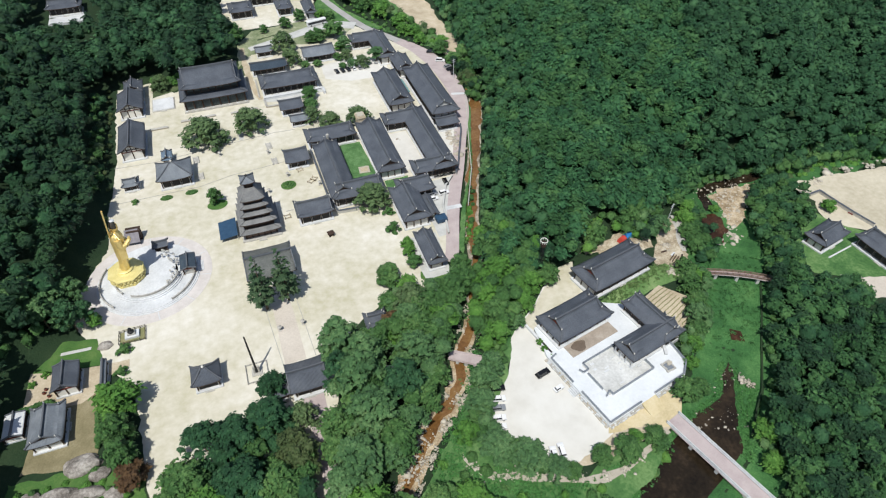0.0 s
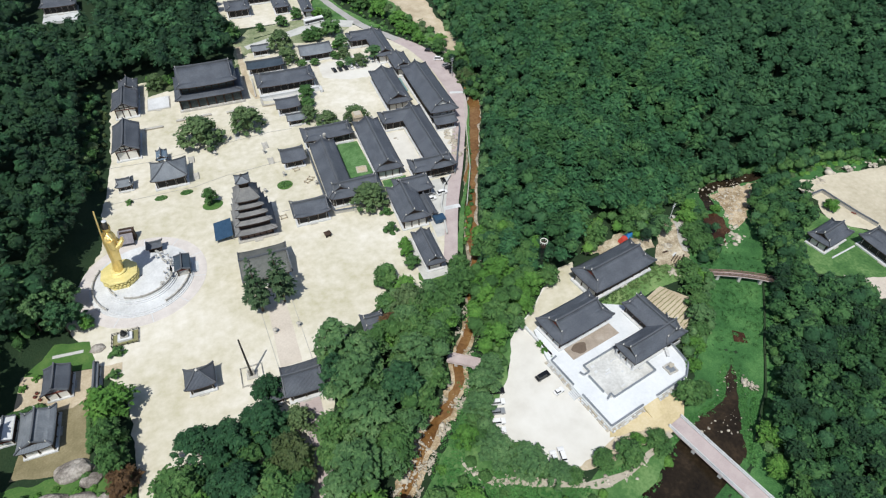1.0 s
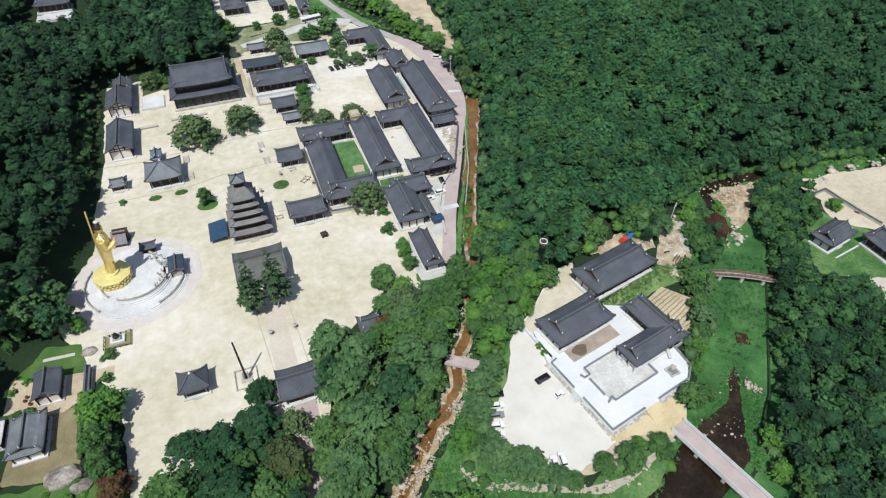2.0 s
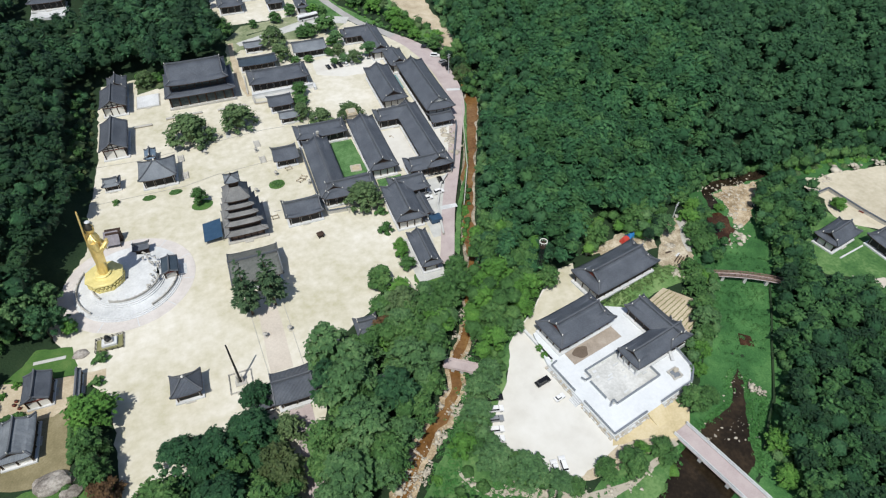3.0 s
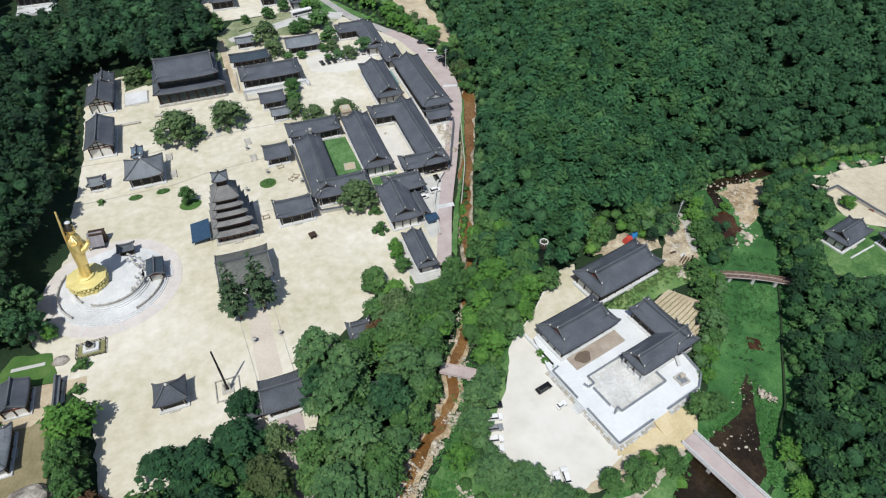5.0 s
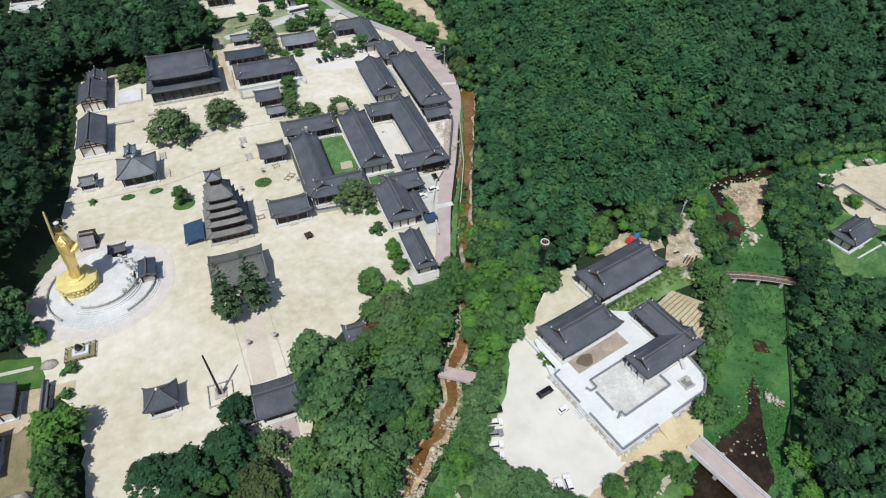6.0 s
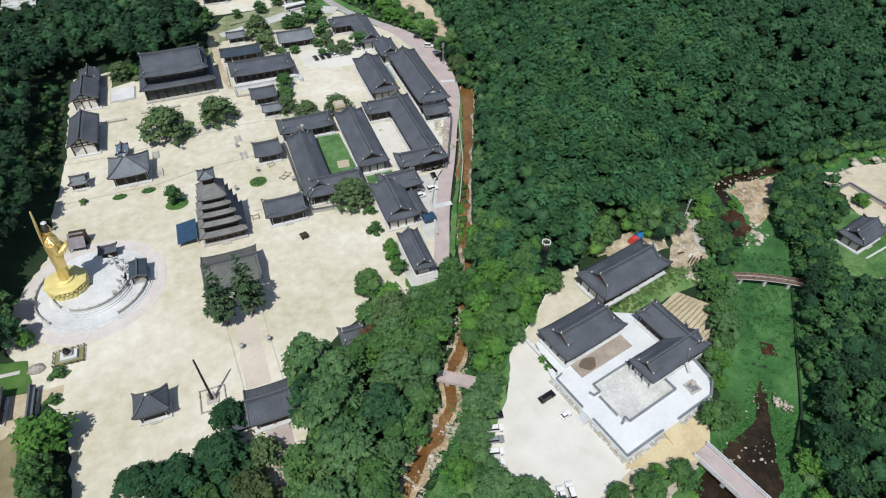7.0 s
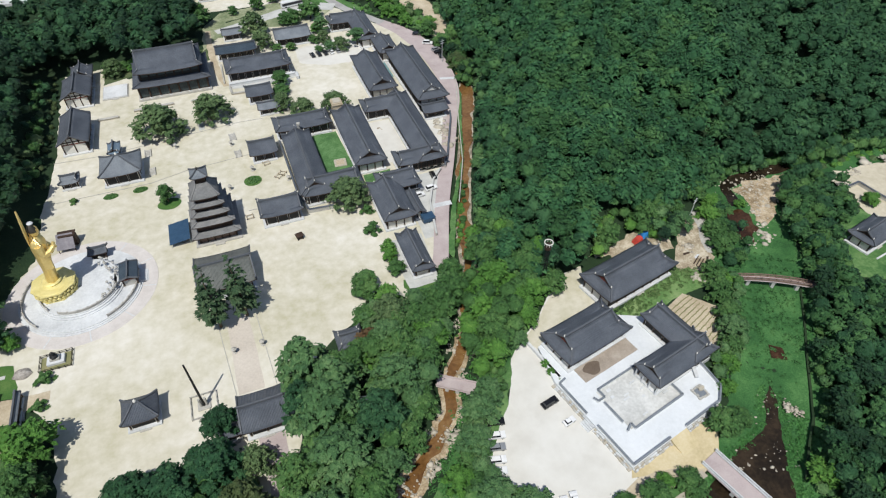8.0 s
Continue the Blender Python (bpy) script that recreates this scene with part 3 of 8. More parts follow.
patch("yard", [(194, -44), (196, -57), (206, -60), (222, -62), (214, -52), (203, -49)], 0.09, M_SAND_WORN, "pale sandy path", "yard", 0.8)
ribbon("bank_wall", [(40.4, -60.8), (41.4, -64.4), (44, -67.6), (47.9, -70.2), (53.3, -71.9), (57.7, -74.3), (64.3, -77), (71.5, -79.7), (78.3, -80.2), (82.8, -79.6), (92, -76.6), (99, -74.6)], [1.4, 2.2, 2.0, 1.6], 0.12, M_BOULDER, "pale stone revetment of a bank", "stone bank", 0.8)
# south-west garden
patch("rough_ground", [(-77, -27), (-60, -29), (-46, -31), (-42, -38), (-42, -48), (-60, -50), (-78, -46)], 0.03, M_GRASS, "rough grass among great boulders", "grass", 1.5)
patch("cut_bank", [(117, -3), (122, 1.4), (128, 2.2), (136, 2), (140, -3), (139, -9), (134, -9), (126, -7), (118, -9)], 0.055, M_TRACK, "bare rubble ground behind a hall", "bare ground", 1.2)
patch("lawn", [(-76, 9), (-70, 14), (-67.5, 19.4), (-56.4, 17), (-54.6, 9.5), (-54.6, 5.6), (-67.8, 8)], 0.06, M_GRASS, "green garden lawn", "lawn", 0.6)
patch("yard", [(-76, -5), (-75, 9.6), (-68, 7.6), (-55.6, 5.6), (-46.5, 5.0), (-46.5, 2.2), (-54, 0), (-56.6, -5), (-60, -7)], 0.07, M_DIRT, "swept earth yard of a house", "yard", 0.4)
patch("yard", [(-63, -5), (-56, -4), (-54.6, -22), (-55, -26), (-62, -28), (-74, -25), (-73, -18)], 0.06, material("brown_dry_grass", [(0.13, 0.115, 0.06), (0.215, 0.185, 0.105), (0.31, 0.27, 0.17)], 0.95, 0.15, 1.8, 0.08, 4.0), "dry grass yard", "yard", 0.6)


# ---- halls ----
def roof_height(t, ez, rz):
    return ez + (rz - ez) * t * (0.80 + 0.20 * t)


def add_slab(bm, rows, thick, uv, uvs, top_mat=0, low_mat=1):
    """A roof slope from a grid of points, with an underside and closed edges."""
    top = [[bm.verts.new(p) for p in row] for row in rows]
    low = [[bm.verts.new((p[0], p[1], p[2] - thick)) for p in row] for row in rows]
    ny, nx = len(rows), len(rows[0])
    for j in range(ny - 1):
        for i in range(nx - 1):
            f = bm.faces.new((top[j][i], top[j][i + 1], top[j + 1][i + 1], top[j + 1][i]))
            f.material_index, f.smooth = top_mat, True
            for lp, (a, b) in zip(f.loops, ((j, i), (j, i + 1), (j + 1, i + 1), (j + 1, i))):
                lp[uv].uv = uvs[a][b]
            bm.faces.new((low[j + 1][i], low[j + 1][i + 1], low[j][i + 1], low[j][i])).material_index = low_mat
    edge = [(0, i) for i in range(nx)] + [(j, nx - 1) for j in range(1, ny)] + [(ny - 1, i) for i in range(nx - 2, -1, -1)] + [(j, 0) for j in range(ny - 2, 0, -1)]
    for (a, b), (c, d) in zip(edge, edge[1:] + edge[:1]):
        f = bm.faces.new((low[a][b], low[c][d], top[c][d], top[a][b]))
        f.material_index = low_mat


def tiled_roof(parent, L, W, ez, rz, kind="hip_gable", M=Matrix.Identity(4), tile=None, lift=0.5, tg=0.42, gable_mat=None, ridge_ends=True):
    """Tiled roof with its ridge along x: slopes, ridges, hips and gable panels, each a part. kind: hip_gable, gable or pyramid."""
    tile = tile or M_TILE
    a, b = L / 2, W / 2
    if kind == "gable":
        tg = 0.0
    if kind == "pyramid":
        tg = 1.0
    inner = a - tg * b
    nu = 13

    def ext(t):
        if kind == "gable":
            return a + 0.25 * (1 - t)
        return a - t * b if t < tg + 1e-6 else inner + 0.45

    def z_of(t, u):
        return roof_height(t, ez, rz) + lift * abs(u) ** 3.5 * (1 - t) ** 2

    ts = sorted({0.0, 0.15, 0.3, 0.55, 0.8, 1.0} | ({tg, min(1, tg + 0.001)} if 0 < tg < 1 else set()))
    if 0 < tg < 1:
        ts = [t for t in ts if t <= tg] + [tg + 0.001] + [t for t in ts if t > tg + 0.01]
    us = [-1 + 2 * i / (nu - 1) for i in range(nu)]
    for sgn, nm in ((-1, "roof_slope"), (1, "roof_slope")):
        bm = bmesh.new()
        uv = bm.loops.layers.uv.new("UVMap")
        rows, uvs = [], []
        for t in ts:
            e = max(ext(t), 0.02)
            rows.append([(-sgn * u * e, sgn * (b * (1 - t)), z_of(t, u)) for u in us])
            uvs.append([(-sgn * u * e, t * b * 1.2) for u in us])
        add_slab(bm, rows, 0.30, uv, uvs)
        bm.transform(M)
        part(nm, bm, [tile, M_WOOD], parent)
    if kind != "gable":
        tt = [t for t in ts if t <= tg + 1e-6]
        for sgn in (-1, 1):
            bm = bmesh.new()
            uv = bm.loops.layers.uv.new("UVMap")
            rows, uvs = [], []
            for t in tt:
                w = max(b * (1 - t), 0.02)
                rows.append([(sgn * (a - t * b), sgn * u * w, z_of(t, u)) for u in us])
                uvs.append([(sgn * u * w, t * b * 1.2) for u in us])
            add_slab(bm, rows, 0.30, uv, uvs)
            bm.transform(M)
            part("roof_slope", bm, [tile, M_WOOD], parent)
    # gable panels
    if kind != "pyramid":
        for sgn in (-1, 1):
            bm = bmesh.new()
            gx = sgn * (inner if kind == "hip_gable" else a - 1.4)
            y0, z0 = b * (1 - tg), roof_height(tg, ez, rz) - 0.3
            if kind == "gable":
                y0 -= 1.4
            tri = [(y0 * 0.97, z0), (0, rz - 0.25), (-y0 * 0.97, z0)]
            f0 = [bm.verts.new((gx - sgn * 0.2, y, z)) for y, z in tri]
            f1 = [bm.verts.new((gx, y, z)) for y, z in tri]
            bm.faces.new(f0), bm.faces.new(f1)
            for i in range(3):
                bm.faces.new((f0[i], f0[(i + 1) % 3], f1[(i + 1) % 3], f1[i]))
            bmesh.ops.recalc_face_normals(bm, faces=bm.faces)
            bm.transform(M)
            part("gable_panel", bm, gable_mat or M_WOOD, parent)
    # ridges
    bars = []
    if kind != "pyramid":
        rr = ext(1.0)
        bars.append(("ridge", [(rr * s, 0, rz - 0.05 + 0.30 * abs(s) ** 3) for s in (-1, -0.7, -0.3, 0, 0.3, 0.7, 1)], 0.5, 0.55))
    for sx in (-1, 1):
        for sy in (-1, 1):
            if kind == "gable":
                bars.append(("gable_ridge", [(sx * (ext(t) - 0.15), sy * b * (1 - t), z_of(t, 1) + 0.02) for t in (0.0, 0.3, 0.6, 0.98)], 0.4, 0.26))
            else:
                bars.append(("hip_ridge", [(sx * (a - t * b), sy * b * (1 - t), z_of(t, 1) + 0.02) for t in np.linspace(0.0, tg if tg < 1 else 0.985, 5)], 0.42, 0.34))
                if kind == "hip_gable":
                    bars.append(("gable_ridge", [(sx * (inner + 0.25), sy * b * (1 - t), roof_height(t, ez, rz) + 0.02) for t in np.linspace(tg, 0.98, 4)], 0.42, 0.32))
    for nm, pts, w, h in bars:
        bm = bmesh.new()
        add_bar(bm, pts, w, h, sink=0.12)
        bm.transform(M)
        part(nm, bm, M_RIDGE, parent)
    if ridge_ends and kind != "gable":
        ends = []
        if kind == "hip_gable":
            ends += [(sx * (ext(1.0) + 0.05), 0, rz + 0.45) for sx in (-1, 1)]
            ends += [(sx * (inner + 0.3), sy * b * (1 - tg), roof_height(tg, ez, rz) + 0.25) for sx in (-1, 1) for sy in (-1, 1)]
        else:
            ends += [(0, 0, rz + 0.2)]
        for x, y, z in ends:
            bm = bmesh.new()
            s = 0.2 if kind == "hip_gable" else 0.45
            add_lathe(bm, [(s * 0.7, z - 0.1), (s, z + 0.15), (s * 0.75, z + 0.45), (s * 0.3, z + 0.75)], 6, x, y)
            bm.transform(M)
            part("ridge_end_tile", bm, M_PLASTER, parent, "pale plastered end tile")


def hall_body(parent, L, W, ez, base=0.6, over=1.7, bays=5, side_bays=3, M=Matrix.Identity(4), wall=None, podium=True, doors=True, open_front=False, top_inset=0.0):
    """Stone podium, plastered walls, columns, doors and eave beams below a roof."""
    wall = wall or M_PLASTER
    a, b = L / 2 - over, W / 2 - over
    zt = ez + 0.1
    if podium:
        box_part("podium", parent, M_WHITE_STONE, (-a - over * 0.7, a + over * 0.7, -b - over * 0.7, b + over * 0.7, -0.3, base), 0.06, M=M)
        box_part("step", parent, M_STONE, (-1.4, 1.4, -b - over * 0.55 - 0.7, -b - over * 0.55 + 0.02, -0.1, base * 0.5), 0.03, M=M)
    for sgn in (-1, 1):
        if not (open_front and sgn < 0):
            box_part("wall", parent, wall, (-a, a, sgn * b - 0.12, sgn * b + 0.12, base, zt), M=M)
        box_part("wall", parent, wall, (sgn * a - 0.12, sgn * a + 0.12, -b + 0.14, b - 0.14, base, zt), M=M)
        box_part("eave_beam", parent, M_REDWOOD, (-a - 0.25, a + 0.25, sgn * (b + 0.16) - 0.16, sgn * (b + 0.16) + 0.16, ez - 0.65, ez - 0.2), M=M)
        box_part("eave_beam", parent, M_REDWOOD, (sgn * (a + 0.16) - 0.16, sgn * (a + 0.16) + 0.16, -b - 0.1, b + 0.1, ez - 0.65, ez - 0.2), M=M)
    places = [(-a + 2 * a * i / bays, -b) for i in range(bays + 1)] + [(-a + 2 * a * i / bays, b) for i in range(bays + 1)]
    places += [(sx * a, -b + 2 * b * j / side_bays) for sx in (-1, 1) for j in range(1, side_bays)]
    for x, y in places:
        bm = bmesh.new()
        k = 1 if y > 0 else -1
        cx, cy = x + (0.12 * (1 if x > 0 else -1) if abs(abs(x) - a) < 0.01 else 0), y + (0.12 * k if abs(abs(y) - b) < 0.01 else 0)
        add_lathe(bm, [(0.26, base + 0.18), (0.24, base + 0.5), (0.21, ez - 0.2)], 8, cx, cy)
        bm.transform(M)
        col = part("column", bm, M_WOOD, parent)
        bm = bmesh.new()
        add_lathe(bm, [(0.42, base - 0.02), (0.38, base + 0.18)], 8, cx, cy)
        bm.transform(M)
        part("base_stone", bm, M_STONE, col, "round granite base stone")
    if doors:
        for i in range(bays):
            x0, x1 = -a + 2 * a * i / bays + 0.32, -a + 2 * a * (i + 1) / bays - 0.32
            if x1 - x0 < 0.4:
                continue
            for sgn in (-1, 1):
                if open_front and sgn < 0:
                    continue
                bm = bmesh.new()
                y = sgn * (b + 0.16)
                add_box(bm, x0, x1, y - 0.05, y + 0.05, base + 0.25, ez - 0.8)
                bm.transform(M)
                leafdoor = part("door_panel", bm, M_DOOR, parent)
                for kx in range(1, 4):
                    xx = x0 + (x1 - x0) * kx / 4
                    bm = bmesh.new()
                    add_box(bm, xx - 0.05, xx + 0.05, y + sgn * 0.05 - 0.03, y + sgn * 0.05 + 0.03, base + 0.3, ez - 0.85)
                    bm.transform(M)
                    part("lattice_bar", bm, M_WOOD, leafdoor)


def hall(x0, x1, y0, y1, ez, rz, kind="hip_gable", axis="x", label="", bays=0, name="temple_hall", tile=None, gable_mat=None, base=0.6, over=1.7, turn=0.0, centre=None, category="temple hall", lift=0.55, tg=0.42, wall=None, group="temple halls"):
    """One hall over the rectangle of its eaves."""
    cx, cy = centre or ((x0 + x1) / 2, (y0 + y1) / 2)
    L, W = x1 - x0, y1 - y0
    t = thing(name, cx, cy, 0, turn + (90 if axis == "y" else 0), label, category, group)
    if axis == "y":
        L, W = W, L
    nb = bays or max(2, round((L - 2 * over) / 3.4))
    hall_body(t, L, W, ez, base, over, nb, max(1, round((W - 2 * over) / 3.4)), wall=wall)
    tiled_roof(t, L, W, ez, rz, kind, tile=tile, gable_mat=gable_mat or M_WOOD, lift=lift, tg=tg)
    return t


def timber_gable(t, L, W, ez, rz):
    """Dark timber frame over the plastered gable ends of a hall."""
    for sgn in (-1, 1):
        gx = sgn * (L / 2 - 1.4)
        x0, x1 = sorted((gx + sgn * 0.03, gx + sgn * 0.17))
        for z, k in ((ez + 0.45, 0.62), (ez + 0.5 * (rz - ez) + 0.1, 0.34)):
            box_part("gable_timber", t, M_WOOD, (x0, x1, -W / 2 * k, W / 2 * k, z, z + 0.32))
        for y, top in ((0, 0.8), (-0.17 * W, 0.5), (0.17 * W, 0.5)):
            box_part("gable_timber", t, M_WOOD, (x0, x1, y - 0.17, y + 0.17, ez - 0.6, ez + top * (rz - ez)))


def winged_hall(wings, label, ox, oy, turn=0.0, tile=None, name="temple_hall", over=1.5, base=0.6):
    """A hall of several wings that share one roofscape; each wing: x0, x1, y0, y1, eave, ridge, axis, kind, in the thing's own frame."""
    t = thing(name, ox, oy, 0, turn, label, "temple hall", "temple halls")
    for x0, x1, y0, y1, ez, rz, axis, kind in wings:
        L, W = (x1 - x0, y1 - y0) if axis == "x" else (y1 - y0, x1 - x0)
        M = pose((x0 + x1) / 2, (y0 + y1) / 2, 0, 0, 0, 90 if axis == "y" else 0)
        hall_body(t, L, W, ez, base, over, max(2, round((L - 2 * over) / 3.2)), max(1, round((W - 2 * over) / 3.2)), M)
        tiled_roof(t, L, W, ez, rz, kind, M, tile)
    return t


# main worship hall: two roofs over a row of heavy posts
M_TEAL_DOOR = material("grey_green_painted_doors", [(0.03, 0.042, 0.044), (0.055, 0.072, 0.073), (0.095, 0.115, 0.112)], 0.7, 0.6, 4.0, 0.02, 8.0)
main_hall = thing("main_hall", -6.5, 158.7, 0, 0, "great two-tiered dark-tiled main worship hall on a stone terrace", "temple hall", "temple halls")
box_part("terrace", main_hall, M_STONE, (-15.2, 15.2, -11.5, 11.5, -0.3, 0.9), 0.08)
hall_body(main_hall, 32, 23.5, 6.2, 1.0, 1.9, 7, 4, wall=M_WOOD, podium=False, doors=False)
for i in range(7):
    x0 = -14.1 + 28.2 * i / 7
    for k in range(4):
        box_part("door_panel", main_hall, M_TEAL_DOOR, (x0 + 0.42 + 0.82 * k, x0 + 1.18 + 0.82 * k, -10.06, -9.975, 1.3, 5.2))
for i in range(8):
    bm = bmesh.new()
    add_lathe(bm, [(0.34, 1.15), (0.33, 2.0), (0.28, 5.9)], 10, -14.1 + 28.2 * i / 7, -10.5)
    post = part("column", bm, M_WOOD, main_hall)
    bm = bmesh.new()
    add_lathe(bm, [(0.62, 0.88), (0.5, 1.15)], 10, -14.1 + 28.2 * i / 7, -10.5)
    part("base_stone", bm, M_WHITE_STONE, post, "pale granite base stone")
tiled_roof(main_hall, 32, 23.5, 6.2, 9.3, "hip_gable", tg=0.28, gable_mat=M_WOOD, ridge_ends=False)
box_part("upper_wall", main_hall, M_DOOR, (-12.2, 12.2, -7.6, 7.6, 7.4, 11.7))
for i in range(8):
    bm = bmesh.new()
    add_lathe(bm, [(0.25, 7.6), (0.22, 10.9)], 8, -12 + 24 * i / 7, -7.72)
    part("column", bm, M_WOOD, main_hall)
    if i < 7:
        box_part("window_panel", main_hall, M_TEAL_DOOR, (-11.6 + 24 * i / 7, -8.95 + 24 * i / 7, -7.7, -7.62, 9.0, 10.4))
tiled_roof(main_hall, 28, 20, 11.2, 17.2, "hip_gable", tg=0.22, lift=0.8)

timber_gable(hall(-51.2, -39.3, 150, 166.5, 5, 8.7, "gable", "y", "dark-tiled gabled hall with white gable wall", gable_mat=M_PLASTER), 16.5, 11.9, 5, 8.7)
timber_gable(hall(-50.2, -38.8, 114.4, 136, 5, 8.9, "gable", "y", "long dark-tiled gabled hall with white and timber gable", gable_mat=M_PLASTER), 21.6, 11.4, 5, 8.9)
hall(-48.6, -39.4, 167.6, 179.5, 4.6, 7.6, "hip_gable", "y", "small dark-tiled hall at the wood's edge")
hall(-35, -20.6, 88.4, 101.9, 4.8, 9.3, "pyramid", "x", "square grey-tiled hall with a pyramid roof", tile=M_TILE_OLD, lift=0.8)
hall(-49, -42.2, 92.4, 98.2, 2.9, 4.8, "hip_gable", "x", "tiny shrine with weathered tiled roof", tile=M_TILE_OLD, over=1.1, name="shrine", bays=2)
hall(-33, -28.4, 105.8, 113, 3.2, 4.8, "hip_gable", "y", "small blue-grey tiled stone-lantern pavilion", tile=M_TILE_BLUE, over=1.0, name="pavilion", bays=1, category="pavilion")
hall(15.2, 29.6, 47, 57.4, 4.7, 8.1, "hip_gable", "x", "dark-tiled gate hall with upswept corners", tg=0.2, lift=0.8)
hall(-6.8, 9.9, 20.6, 36, 4.6, 8.3, "gable", "x", "lichened grey-tiled gate hall behind two firs", tile=M_TILE_BROWN, gable_mat=M_PLASTER)
hall(17.1, 27.2, 84.4, 95.2, 4, 6.9, "gable", "x", "small dark-tiled hall on pale sand", gable_mat=M_PLASTER)
hall(-28, -19.2, -16, -8.2, 4, 7.6, "pyramid", "x", "open bell pavilion with dark pyramid roof and white finial", name="pavilion", lift=0.8, bays=1, category="pavilion", over=1.4)
hall(-0.8, 10.4, -28.6, -17.6, 4.6, 7.9, "gable", "x", "dark-tiled entrance gate between trees", name="gate_house", gable_mat=M_PLASTER, category="gate")
hall(-5.6, -1.2, -27, -22, 2.7, 4.0, "gable", "x", "low tiled side wing of the entrance gate", name="gate_wing", over=0.8, category="gate", bays=1)
hall(26.6, 34.2, -12.4, -5.4, 3.3, 5.4, "hip_gable", "x", "small dark-tiled pavilion under trees", name="pavilion", category="pavilion", over=1.1)
hall(25, 31, -37, -29, 3.6, 5.6, "gable", "y", "small tiled hut under tall trees", name="hut", category="hut", over=1.0, gable_mat=M_PLASTER)
# court of lawns
winged_hall([(-5.6, 5.6, 0, 39.5, 4.7, 8.4, "y", "hip_gable"), (-4.6, 17, -1.2, 10.3, 4.7, 8.0, "x", "hip_gable")], "dark-tiled corner hall round a green lawn", 35.6, 54)
hall(28.5, 51, 95.6, 106.6, 4.6, 7.7, "hip_gable", "x", "dark-tiled hall closing a green court")
hall(52, 64.2, 64, 103.4, 4.8, 8.4, "hip_gable", "y", "long dark-tiled hall beside a green court")
winged_hall([(0, 17, 39.4, 49.4, 4.6, 7.5, "x", "hip_gable"), (9.4, 21, 0, 49.6, 4.6, 7.9, "y", "hip_gable"), (1.6, 20.4, 0, 9.6, 4.6, 7.4, "x", "hip_gable")], "dark-tiled hall on three sides of a yard", 65, 58.2)
hall(71.4, 84.1, 112.4, 146, 5, 8.6, "hip_gable", "y", "long dark-tiled hall by a gravel park")
hall(87.6, 101.6, 96.4, 143.6, 6, 10.2, "hip_gable", "y", "great long dark-tiled refectory hall", tg=0.5, gable_mat=M_PLASTER)
hall(88, 98.6, 89.8, 98.2, 3.6, 5.3, "gable", "x", "low tiled lean-to against a long hall", name="annex", gable_mat=M_PLASTER)
hall(85.4, 95.2, 144, 161, 4.8, 7.6, "hip_gable", "y", "dark-tiled hall behind a long hall")
winged_hall([(-5.8, 5.8, 0, 22, 4.8, 8.2, "y", "hip_gable"), (-2, 13, 15.8, 26.5, 4.6, 7.6, "x", "hip_gable"), (5.4, 9.6, 2, 14, 3.4, 4.6, "y", "gable")], "dark-tiled kitchen hall with joined wings", 58.6, 31)
hall(54.4, 61.8, 7.3, 25.4, 4, 6.7, "hip_gable", "y", "narrow dark-tiled hall beside the lane")
hall(15.8, 45, 149, 163.6, 4.7, 8.1, "hip_gable", "x", "long dark-tiled dormitory hall on the sandy court")
hall(13.6, 32.4, 171.2, 180, 3.8, 6, "gable", "x", "low blue-black tiled store hall", gable_mat=M_PLASTER, tile=M_TILE_TEAL)
hall(21.8, 32.8, 127.4, 137.2, 4, 6.4, "gable", "x", "small dark-tiled gate house", gable_mat=M_PLASTER)
hall(24.8, 33.6, 117, 123.6, 3.1, 4.7, "gable", "x", "small weathered tiled inner gate", tile=M_TILE_OLD, name="gate_house", over=1.1, category="gate")
hall(42.2, 59.6, 176, 188.6, 4.1, 6.9, "gable", "x", "low grey-tiled residence among garden trees", tile=M_TILE_OLD)
hall(18.6, 27.9, 191.6, 198, 3.4, 5.2, "gable", "x", "small grey-tiled outbuilding on grass", tile=M_TILE_OLD, name="outbuilding", over=1.2)
winged_hall([(0, 15, 22.5, 32.5, 4.5, 7.4, "x", "hip_gable"), (9.6, 20.4, 0, 31, 4.6, 7.6, "y", "hip_gable")], "dark-tiled corner residence with red walls", 70.6, 161)
hall(10.4, 25.2, 245.4, 260, 5, 8, "hip_gable", "x", "far dark-tiled hall on a sandy yard")
hall(38.2, 48.4, 241.4, 255, 5, 8, "hip_gable", "x", "far dark-tiled hall on a sandy yard")
hall(54, 61, 231, 250, 4.4, 7, "hip_gable", "y", "far narrow dark-tiled hall")
hall(24, 40, 262, 274, 5, 8, "hip_gable", "x", "far dark-tiled hall on a sandy yard")
far_house = hall(-87, -68, 258, 270, 4.6, 7.6, "hip_gable", "x", "far dark-tiled hall in a wood clearing")
far_house.location.z = land_at(-77, 258) + 0.4
box_part("terrace", far_house, M_WHITE_STONE, (-9, 10, -14, 5, -6, -0.05), 0.1, "white terrace under a far hall")

